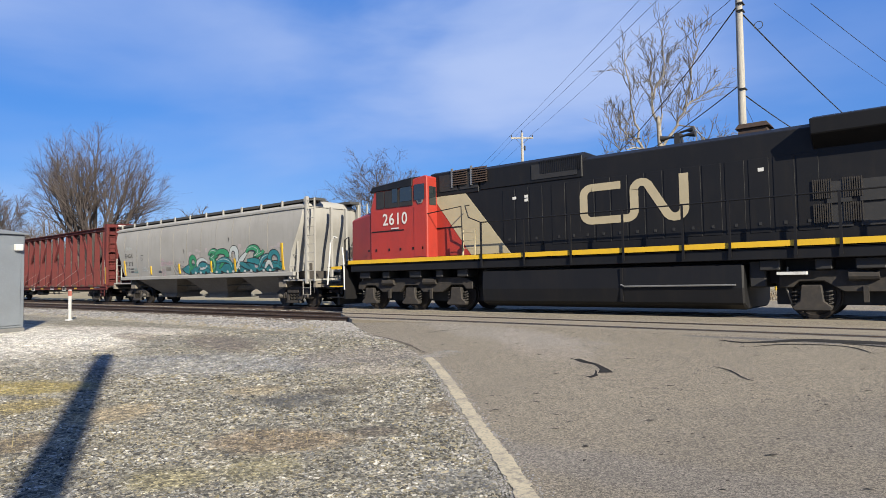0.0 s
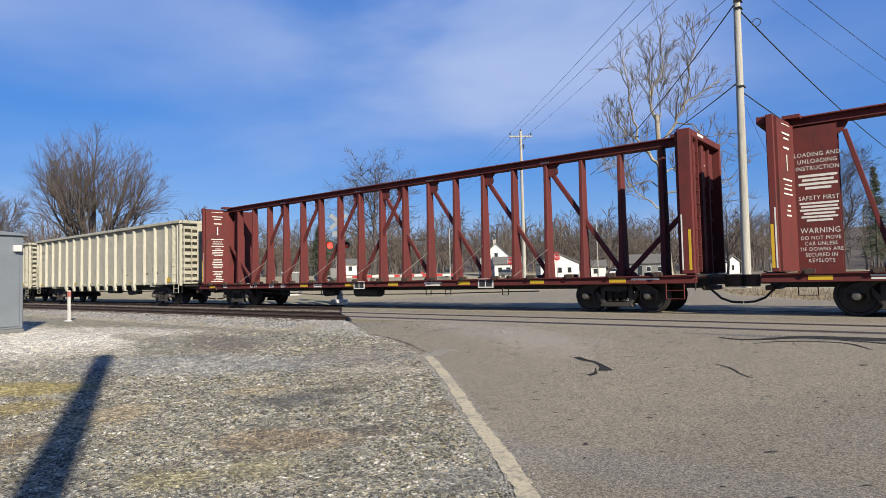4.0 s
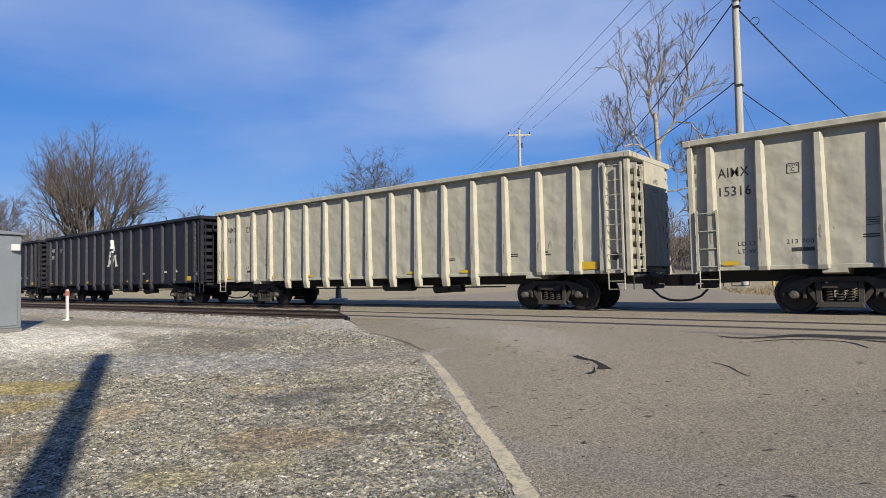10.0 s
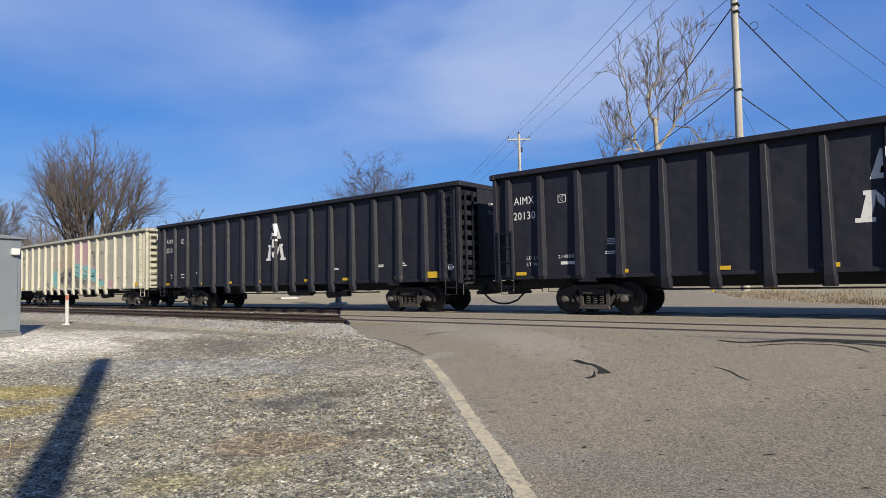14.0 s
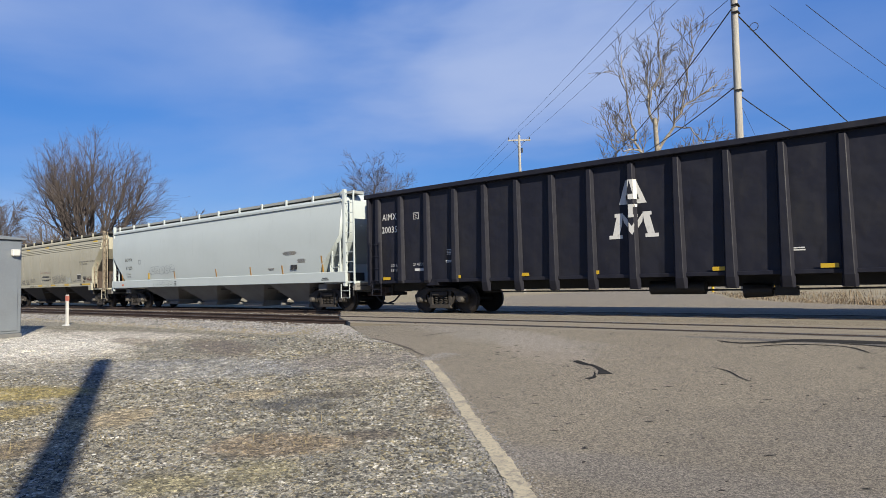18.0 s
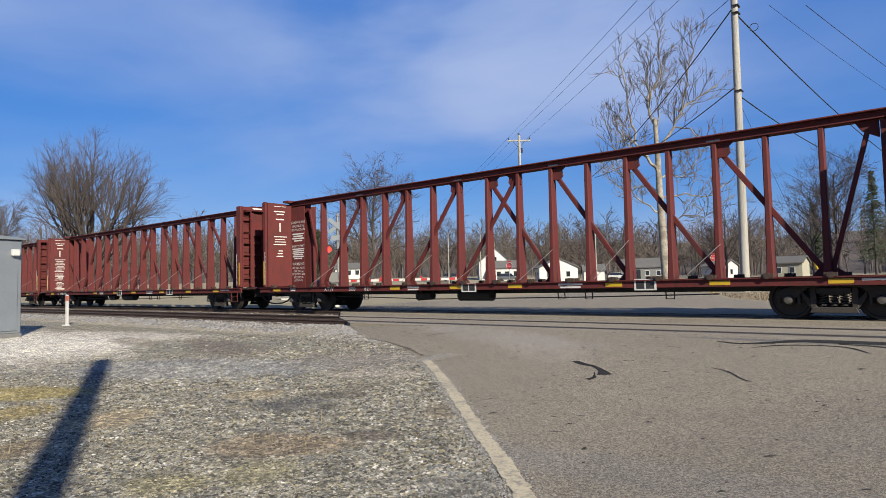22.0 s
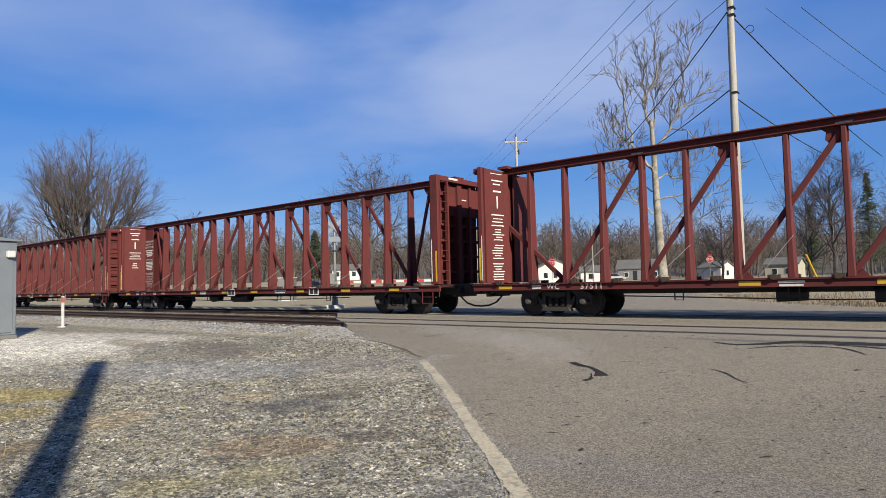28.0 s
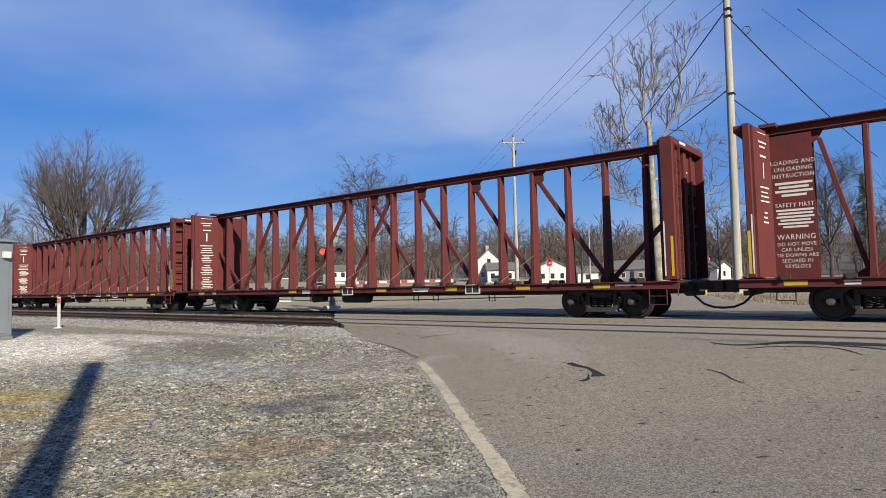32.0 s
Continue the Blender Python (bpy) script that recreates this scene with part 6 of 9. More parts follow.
def post_face(z):
    """How far out the face of a side post stands at a height."""
    return -1.3725 - (0.155 - 0.035 * (z - 1.16) / 3.04)


def panel_field(car, x0, x1, z0, z1, seed, mat, lift=0.0, over_post=True):
    """Spray paint over one panel from post to post, with drifting upper and lower edges, and on over the next post."""
    n, top, low = 9, [], []
    for k in range(n):
        x = x0 + (x1 - x0) * k / (n - 1)
        top.append((x, z1 + 0.34 * noise.noise((x * 1.3, seed, 3)) + 0.05 * noise.noise((x * 7, seed, 1))))
        low.append((x, z0 + 0.30 * noise.noise((x * 1.3, seed, 8)) + 0.05 * noise.noise((x * 6, seed, 2))))
    sh = Shape()
    sh.v = [(x, -1.3725 - lift, max(z, 1.19)) for x, z in low] + [(x, -1.3725 - lift, min(z, 4.24)) for x, z in top]
    sh.f = [(k, k + 1, n + k + 1, n + k) for k in range(n - 1)]
    spray(car, sh, mat)
    if over_post:
        a, b = max(low[-1][1], 1.19), min(top[-1][1], 4.2)
        xr = x1 + 0.115
        sh = Shape()
        sh.v = [(xr - 0.07, post_face(a) - 0.002, a), (xr + 0.07, post_face(a) - 0.002, a), (xr + 0.06, post_face(b) - 0.002, b), (xr - 0.06, post_face(b) - 0.002, b)]
        sh.f = [(0, 1, 2, 3)]
        spray(car, sh, mat)


def blue_scrawl(car):
    for i, (x, z) in enumerate(((-8.3, 2.2), (-8.05, 2.15), (-7.95, 2.3), (-8.4, 2.05))):
        spray(car, stroke([(x + 0.2 * math.cos(j * 0.9 + i), z + 0.13 * math.sin(j * 1.3 + 2 * i)) for j in range(14)], 0.05, -1.376 - 0.0005 * i), SPRAY[8])


def pastel_mural(car):
    """Pastel spray painting across the panels: only its fields of colour and loose lines."""
    pink, cyan, tan, grey, black, ochre = SPRAY[0], SPRAY[1], SPRAY[2], SPRAY[3], SPRAY[7], SPRAY[9]
    for i, (k, z0, z1, mat, lift) in enumerate(((3, 1.2, 1.5, grey, 0.0), (4, 1.2, 2.55, cyan, 0.0), (4, 2.5, 3.1, tan, 0.001), (5, 1.2, 4.0, tan, 0.0), (5, 1.5, 2.4, grey, 0.001), (6, 2.4, 4.2, ochre, 0.0), (6, 1.2, 2.5, grey, 0.001),
                                               (7, 2.7, 4.1, pink, 0.0), (7, 1.9, 2.75, cyan, 0.001), (7, 1.25, 1.95, grey, 0.002), (8, 2.6, 4.1, pink, 0.0), (8, 1.7, 2.65, cyan, 0.001), (8, 1.25, 1.75, grey, 0.002),
                                               (9, 2.0, 2.7, pink, 0.0), (9, 1.6, 2.35, cyan, 0.001), (9, 1.3, 1.65, tan, 0.002), (10, 1.6, 2.0, pink, 0.0), (10, 1.25, 1.65, cyan, 0.001), (11, 1.2, 1.6, pink, 0.0))):
        panel_field(car, -7.585 + 1.103 * k, -6.715 + 1.103 * k + 0.0, z0, z1, 3.7 * i, mat, lift, k > 3)
    y = -1.3765
    for cx, cz, rx, rz, mat in ((-1.75, 1.75, 0.16, 0.22, black), (-1.45, 2.0, 0.1, 0.3, black), (-0.55, 2.1, 0.22, 0.18, black), (2.85, 3.0, 0.20, 0.42, grey), (2.75, 3.75, 0.12, 0.26, tan), (2.6, 3.4, 0.16, 0.1, grey), (3.85, 3.3, 0.22, 0.12, grey), (2.55, 2.7, 0.14, 0.22, tan)):
        spray(car, blob(cx, cz, rx, rz, cx * 2.1, y, 24), mat)
    rr = random.Random(5)
    # short loose curls on the tan panels, then long sweeping lines over the blue field
    for i in range(16):
        x, z, r, a = -2.05 + rr.uniform(0.15, 0.75) + (1.1 if i % 4 == 3 else 0), rr.uniform(1.6, 3.7), rr.uniform(0.10, 0.24), rr.uniform(0, 6.28)
        spray(car, stroke([(x + r * math.cos(a + 0.42 * j) * (1 + 0.04 * j), z + r * 0.8 * math.sin(a + 0.42 * j)) for j in range(9)], 0.032, y - 0.0012 - 0.0001 * i), black)
    for i, (z0, drop) in enumerate(((2.55, 0.55), (2.2, 0.35), (1.95, 0.15), (1.75, 0.35))):
        for k in range(3):
            xa = 0.15 + 1.103 * k
            pts = [(xa + 0.84 * j / 8, z0 - drop * (k + j / 8) / 3 + 0.06 * math.sin(2.2 * k + 0.5 * j + i)) for j in range(9)]
            spray(car, stroke(pts, 0.045, y - 0.003 - 0.0003 * i), black)


beige_label = "beige-painted high-sided gondola car with ribbed steel sides"
black_label = "black high-sided gondola car with ribbed sides and white emblem"
for s, number, loads in ((89.45, "15186", ("213 500", "72 500")), (69.65, "15255", ("213 700",)), (49.85, "15316", ("213 700",)), (30.05, "15116", ("213 700",))):
    MOVERS.append((gondola(BEIGE_CARS.pop(), STENCIL_BLACK, beige_label, number, blue_scrawl if number == "15255" else None, loads), s))
for s, number, loads in ((10.35, "20325", ("214800", "71200")), (-9.39, "20130", ("214800",)), (-29.0, "20105", None), (-68.2, "20035", ("214800",))):
    MOVERS.append((gondola(BLACK_CARS.pop(), STENCIL_WHITE, black_label, number, stacked_emblem, loads), s))
MOVERS.append((gondola(BEIGE_CARS.pop(), STENCIL_BLACK, "beige gondola car with pastel spray painting on its side", "15444", pastel_mural, ("213600", "72400")), -48.6))

# ---- centre-beam flat cars ----
def centerbeam_base():
    car = tagged(new("centerbeam_flatcar"), "empty red-brown centre-beam flatcar with open truss and bulkheads", "freight car", "centre-beam flatcars")
    half = 10.8
    rr = random.Random(50)
    deck = part("deck", Shape().box(-half, half, -1.32, 1.32, 0.93, 1.0), RED_OXIDE, car)
    for sgn in (-1, 1):
        sill = part("side_sill", Shape().prism_x([(sgn * 1.40, 0.81), (sgn * 1.33, 0.81), (sgn * 1.33, 1.02), (sgn * 1.46, 1.02), (sgn * 1.46, 0.99), (sgn * 1.40, 0.985)], -half, half), RED_OXIDE, car)
        for k in range(18):
            x = -9.9 + 19.8 * k / 17
            part("winch", Shape().disc_y(x, 1.05, [(sgn * 1.30, 0.07), (sgn * 1.50, 0.07)], 10).box(x - 0.12, x + 0.12, min(sgn * 1.36, sgn * 1.47), max(sgn * 1.36, sgn * 1.47), 1.01, 1.11), RUST_STEEL, sill, "rusty strap winch")
        for x in (-9.7, -3.4, -0.9, 1.2, 4.1, 6.6, 8.9):
            part("reflector", Shape().box(x - 0.22, x + 0.22, min(sgn * 1.402, sgn * 1.408), max(sgn * 1.402, sgn * 1.408), 0.85, 0.96), REFLECTOR, sill, "yellow reflective patch")
        # flange of the top beam
    part("top_beam", Shape().box(-half + 0.4, half - 0.1, -0.16, 0.16, 4.71, 4.89).box(-half + 0.4, half - 0.1, -0.27, 0.27, 4.88, 4.925), RED_OXIDE, car, bevel=0.012)
    part("center_sill", Shape().box(-half, half, -0.32, 0.32, 0.66, 0.925), BLACK_IRON, car)
    mid, bay = 0.07, 1.1305
    posts = [mid + bay * (k - 7.5) for k in range(16)]
    post_me = Shape().loft([[(-w, -d, z), (w, -d, z), (w, d, z), (-w, d, z)] for z, w, d in ((1.0, 0.085, 0.22), (1.6, 0.068, 0.20), (2.6, 0.062, 0.17), (4.71, 0.058, 0.13))]).mesh("post", RED_OXIDE, 0.02)
    for x in posts:
        part("post", post_me, None, car, at=pose(x, 0, 0))
    gusset_me = Shape().prism_y([(-0.09, 4.71), (0.44, 4.71), (0.33, 4.60), (0.36, 4.42), (0.26, 4.30), (-0.09, 4.32)], -0.035, 0.035).mesh("gusset", RED_OXIDE)
    foot_me = Shape().prism_y([(-0.34, 1.0), (0.09, 1.0), (0.09, 1.30), (-0.12, 1.30)], -0.03, 0.03).mesh("gusset", RED_OXIDE)
    for k in (-1, 1):
        for a, b in ((-1, 2), (2, 4), (4, 6), (6, 8)):
            x0, x1 = mid + k * bay * (a - 0.5 if a > 0 else a + 0.5), mid + k * bay * (b - 0.5)
            part("brace", Shape().beam((x0, 0.03 * k, 4.66), (x1, 0.03 * k, 1.04), 0.09, 0.13), RED_OXIDE, car, bevel=0.01)
            part("gusset", gusset_me, None, car, at=pose(x0, 0, 0, 0, 0, 0 if k > 0 else 180))
            part("gusset", foot_me, None, car, at=pose(x1, 0, 0, 0, 0, 0 if k > 0 else 180))
    for x in (-6.2, -1.6, 1.9, 6.3):
        part("slot_plate", Shape().box(x - 0.16, x + 0.16, -0.166, -0.162, 4.75, 4.79), STEEL_GREY, car, "pale worn slot plate")
    for k in range(7):
        x = posts[k * 2 + 1]
        part("tie_cable", Shape().tube([(x - 0.45, -1.38, 1.08), (x + 0.1, -0.3, 1.9 + 0.3 * rr.random())], 0.008, 4), STEEL_GREY, car)
    for k in (0, 180):
        turn = pose(0, 0, 0, 0, 0, k)
        bh = part("bulkhead", Shape().box(half - 0.40, half - 0.34, -1.30, 1.30, 1.05, 4.82), RED_OXIDE, car, at=turn, label="red-brown steel bulkhead")
        for sgn in (-1, 1):
            part("edge_post", Shape().box(half - (0.32 if k == 0 else 0.37), half - (0.02 if k == 0 else 0.22), min(sgn * 1.40, sgn * 1.30), max(sgn * 1.40, sgn * 1.24), 1.05, 4.85), RED_OXIDE, bh, bevel=0.015)
            if k == 0:
                continue
            part("wing_plate", Shape().loft([[(half - 0.42, sgn * 1.30, z), (half - 0.40, sgn * 1.30, z), (half - 0.52, sgn * 0.17, z), (half - 0.56, sgn * 0.17, z)] for z in (1.06, 4.78)]), RED_OXIDE, bh)
        for z in (1.5, 2.05, 2.6, 3.15, 3.7, 4.25):
            part("end_rib", Shape().box(half - 0.34, half - 0.22, -1.29, 1.29, z - 0.05, z + 0.05), RED_OXIDE, bh, bevel=0.01)
        part("end_beam", Shape().box(half - 0.34, half - 0.12, -0.12, 0.12, 1.05, 4.8), RED_OXIDE, bh)
        part("end_beam", Shape().box(half - 0.34, half - 0.14, -0.72, -0.60, 1.05, 4.8), RED_OXIDE, bh)
        part("end_beam", Shape().box(half - 0.34, half - 0.14, 0.60, 0.72, 1.05, 4.8), RED_OXIDE, bh)
        part("top_plate", Shape().box(half - 0.20, half - 0.02, -1.298, 1.298, 4.66, 4.84), RED_OXIDE, bh, bevel=0.01)
        part("upper_sheet", Shape().box(half - 0.215, half - 0.205, -0.6, 1.25, 3.5, 4.6), RED_OXIDE, bh)
        for zz, ww in ((4.74, 0.5), (4.5, 0.3)):
            part("stencil_line", Shape().box(half - 0.019, half - 0.017, -0.75, -0.75 + ww, zz, zz + 0.07) if zz > 4.6 else Shape().box(half - 0.203, half - 0.201, 0.2, 0.2 + ww, zz - 0.4, zz - 0.36), STENCIL_WHITE, bh)
        part("end_ladder", ladder_mesh(0.42, 1.1, 4.7, RED_OXIDE, 11, "end_ladder"), None, bh, at=pose(half - 0.06, -1.06, 0, 0, 0, 90))
        back = 0 if k == 0 else 0.15
        for sgn in (-1, 1):
            a, b = min(sgn * 1.401, sgn * 1.405), max(sgn * 1.401, sgn * 1.405)
            part("step_stripe", Shape().box(half - 0.14 - back, half - 0.08 - back, a, b, 1.15, 2.2), YELLOW_PAINT, bh, "yellow painted strip")
            part("step_stripe", Shape().box(half - 0.30 - back * 0.3, half - 0.27 - back * 0.3, a, b, 1.15, 2.6), STENCIL_WHITE, bh, "pale painted strip")
        part("sill_step", step_mesh(RED_OXIDE), None, bh, at=pose(half - 0.5, -1.38, 0.85))
        part("roof_tab", Shape().box(half - 0.75, half - 0.4, -0.5, 0.5, 4.86, 4.95), RED_OXIDE, bh)
    part("brake_reservoir", Shape().tube([(-1.2, -0.7, 0.62), (0.0, -0.7, 0.62)], 0.2, 12), BLACK_IRON, car, smooth=True)
    part("brake_cylinder", Shape().tube([(-3.0, -0.6, 0.62), (-2.4, -0.6, 0.62)], [0.2, 0.16], 12), BLACK_IRON, car)
    part("brake_pipe", Shape().tube([(-6.5, -1.1, 0.62), (-2, -1.1, 0.5), (3, -1.1, 0.55), (6.5, -1.1, 0.62)], 0.018, 6), BLACK_IRON, car)
    for x in (-5.0, -2.6, 2.5, 3.3, 5.4):
        part("hanger", Shape().tube([(x - 0.1, -1.12, 0.82), (x - 0.1, -1.12, 0.5), (x + 0.1, -1.12, 0.5), (x + 0.1, -1.12, 0.82)], 0.018, 5), BLACK_IRON, car)
    drawgear(car, half + 0.02)
    for x in (-8.3, 8.72):
        truck(car, x)
    return car


END_POST = Shape().loft([[(-w, -d, z), (w, -d, z), (w, d, z), (-w, d, z)] for z, w, d in ((1.0, 0.08, 0.2), (4.71, 0.06, 0.14))]).mesh("post", RED_OXIDE, 0.02)
MARK_AT = {"WC": -8.2, "GTW": -8.1, "37511": -7.1}
FLATCARS = alike(centerbeam_base(), 11)


def centerbeam(number, mark, seed, plain=False):
    car, half = FLATCARS.pop(), 10.8
    rr = random.Random(seed)
    # writing on the plates of the rear bulkhead, which faces the camera
    def on_wing(u, z):
        return Matrix.Translation((-half + 0.49, -0.74, z)) @ pose(0, 0, 0, 0, 0, 83.0) @ pose(u, -0.012, 0, 90, 0, 0)
    for z, w, h in ((4.66, 0.62, 0.03), (4.42, 0.58, 0.06), (4.30, 0.38, 0.06), (4.06, 0.42, 0.075), (3.28, 0.66, 0.055), (3.16, 0.5, 0.04), (3.05, 0.58, 0.05), (2.93, 0.66, 0.05)) + (() if plain else ((2.64, 0.22, 0.06), (2.52, 0.26, 0.06), (2.40, 0.36, 0.06))):
        part("instruction_line", raw_mesh("instruction_line", [(-w * 0.46, z, 0), (w * 0.46, z, 0), (w * 0.46, z + h * 0.7, 0), (-w * 0.46, z + h * 0.7, 0)], [(0, 1, 2, 3)], STENCIL_WHITE), None, car, at=on_wing(rr.uniform(-0.02, 0.02), 0))
    lettering("figure", "1", 0.40, STENCIL_WHITE, car, on_wing(0, 3.7), 0.8, bold=0.02)
    yy, xx, mid, bay = -0.186, -half + 1.0, 0.07, 1.1305
    for k in (-1, 1):
        x0 = mid + k * bay * 7.5
        foot = Shape().prism_y([(x0, 1.0), (x0 + k * 0.45, 1.0), (x0 + k * 0.2, 1.2), (x0, 1.3)], -0.03, 0.03)
        part("gusset", foot, RED_OXIDE, car)
        if plain:
            part("post", END_POST, None, car, at=pose(x0 + k * bay, 0, 0))
            part("brace", Shape().beam((x0 + k * 0.08, 0, 1.06), (k * (half - 0.42), 0, 3.0), 0.09, 0.13), RED_OXIDE, car, bevel=0.01)
        else:
            part("brace", Shape().beam((x0 + k * 0.06, 0, 1.06), (mid + k * 9.34, 0, 4.5), 0.08, 0.10), RED_OXIDE, car, bevel=0.01)
            part("gusset", Shape().prism_y([(k * 9.62, 4.71), (k * 9.18, 4.71), (k * 9.30, 4.48), (k * 9.62, 4.28)], -0.035, 0.035), RED_OXIDE, car)
            for sgn in (-1, 1):
                a, b = (-half + 0.53, -half + 1.40) if k < 0 else (half - 1.16, half - 0.42)
                part("web_plate", Shape().box(a, b, min(sgn * 0.155, sgn * 0.18), max(sgn * 0.155, sgn * 0.18), 1.02, 4.66), RED_OXIDE, car)
    if plain:
        for k in range(18):
            w = rr.choice((0.42, 0.5, 0.56, 0.3))
            z = 2.80 - 0.085 * k - (0.10 if k > 4 else 0) - (0.10 if k > 10 else 0)
            part("instruction_line", raw_mesh("instruction_line", [(-w / 2, z, 0), (w / 2, z, 0), (w / 2, z + 0.032, 0), (-w / 2, z + 0.032, 0)], [(0, 1, 2, 3)], STENCIL_WHITE), None, car, at=on_wing(rr.uniform(-0.05, 0.05), 0))
    else:
        for words, h, z in (("LOADING AND", 0.105, 3.95), ("UNLOADING", 0.105, 3.78), ("INSTRUCTION", 0.105, 3.61), ("SAFETY FIRST", 0.105, 2.86), ("WARNING", 0.13, 2.05), ("DO NOT MOVE", 0.09, 1.87), ("CAR UNLESS", 0.09, 1.73), ("TIE DOWNS ARE", 0.09, 1.59), ("SECURED IN", 0.09, 1.45), ("KEYSLOTS", 0.09, 1.31)):
            lettering("instruction", words, h, STENCIL_WHITE, car, on_side(xx, yy, z), 0.8)
        bars(car, half - 0.79, yy, 3.95, [0.5, 0.46, 0.5, 0.3, 0.5, 0.48, 0.42, 0.5], 0.07, STENCIL_WHITE, 0.07)
        bars(car, half - 0.79, yy, 2.2, [0.52, 0.44, 0.46, 0.5, 0.46, 0.42], 0.08, STENCIL_WHITE, 0.06)
        bars(car, xx, yy, 3.45, [0.75, 0.6, 0.75, 0.5], 0.06, STENCIL_WHITE)
        bars(car, xx, yy, 2.76, [0.75, 0.7, 0.75, 0.6, 0.7, 0.5], 0.05, STENCIL_WHITE)
    sy = -1.404
    if mark == "WRWK":
        plate(car, "mark_panel", -8.45, -7.41, 0.815, 0.985, sy + 0.002, BLACK_PAINT, "black panel with white letters")
        lettering("reporting_mark", mark, 0.18, STENCIL_WHITE, car, on_side(-7.93, sy - 0.006, 0.905), 1.15, bold=0.02)
    elif mark:
        lettering("reporting_mark", mark, 0.15, STENCIL_WHITE, car, on_side(-6.64 if mark == "ATW" else MARK_AT[mark], sy, 0.90), 0.98, bold=0.015)
    if mark == "GTW":
        lettering("car_number", "62", 0.15, STENCIL_WHITE, car, on_side(-6.95, sy, 0.90), 1.1, bold=0.015)
        lettering("car_number", "471", 0.15, STENCIL_WHITE, car, on_side(-6.1, sy, 0.90), 1.1, bold=0.015)
    if mark == "WC":
        lettering("car_number", number, 0.15, STENCIL_WHITE, car, on_side(MARK_AT["37511"], sy, 0.90), 1.1, bold=0.015)
    elif number:
        lettering("car_number", number[0], 0.15, STENCIL_WHITE, car, on_side(-5.43, sy, 0.90), 0.98, bold=0.015)
        lettering("car_number", number[1], 0.15, STENCIL_WHITE, car, on_side(-4.66, sy, 0.90), 0.98, bold=0.015)
    bars(car, -8.7, sy, 0.96, [0.3, 0.28], 0.04, STENCIL_WHITE)
    bars(car, -2.6, sy, 0.96, [0.5, 0.45], 0.05, STENCIL_WHITE)
    bars(car, 2.9, sy, 0.96, [0.7, 0.6], 0.05, STENCIL_WHITE)
    bars(car, 9.6, sy, 0.96, [0.7], 0.05, STENCIL_WHITE)
    for x in (4.9, -0.4):
        panel = part("data_panel", Shape().box(x - 0.27, x + 0.27, -1.412, -1.404, 0.74, 1.04), STENCIL_WHITE, car, "black panel with a white border")
        for a in (-0.12, 0.12):
            part("panel_field", Shape().box(x + a - 0.1, x + a + 0.1, -1.416, -1.413, 0.78, 1.0), STENCIL_BLACK, panel)
    return car


CENTER = [(133.95, ("300", "861"), "ATW", False), (111.0, ("300", "601"), "ATW", True)]
CENTER += [(-126.3 - 22.93 * k + (0.03, 0.0, -0.04, -0.30, -0.25, -0.16, -0.12, -0.12, -0.12)[k], number, mark, plain) for k, (number, mark, plain) in enumerate(((("300", "621"), "ATW", False), (None, "WRWK", True), (None, "", True), ("37511", "WC", True), (None, "GTW", False), (None, "", False), (None, "", True), (None, "", True), (None, "", False)))]
for k, (s, number, mark, plain) in enumerate(CENTER):
    MOVERS.append((centerbeam(number, mark, 50 + k, plain), s))

# ---- covered hoppers ----
SEAM = material("grimy_seam", (0.31, 0.29, 0.25), 0.8, grains=[(0.8, 0.42, 0.62, (0.17, 0.155, 0.13), 0.8)])


def hopper_body(levels, n=6):
    """Rounded tank by levels: (z, half length, half width)."""
    rings = []
    for z, hx, hy in levels:
        c = min(0.25, hy * 0.4)
        rings.append([(-hx, -hy + c, z), (-hx + c * 0.3, -hy, z), (hx - c * 0.3, -hy, z), (hx, -hy + c, z), (hx, hy - c, z), (hx - c * 0.3, hy, z), (-hx + c * 0.3, hy, z), (-hx, hy - c, z)])
    return Shape().loft(rings)


def at_z(z):
    """How far out the side stands at a height."""
    table = ((1.5, 1.46), (1.9, 1.52), (2.4, 1.56), (3.0, 1.58), (3.6, 1.57), (4.0, 1.5))
    for (za, ya), (zb, yb) in zip(table, table[1:]):
        if z <= zb:
            return -(ya + (yb - ya) * max(0, z - za) / (zb - za)) - 0.003
    return -1.5


def on_slope(x, z):
    """Flat on the leaning side of a tank."""
    return pose(x, at_z(z) - 0.006, z, 90 + math.degrees(math.atan((at_z(z - 0.1) - at_z(z + 0.1)) / 0.2)), 0, 0)


def wrap(car, shape, lift, mat):
    """Sprayed paint that follows the leaning side."""
    shape.v = [(x, at_z(z) - lift, z) for x, y, z in shape.v]
    spray(car, shape, mat)


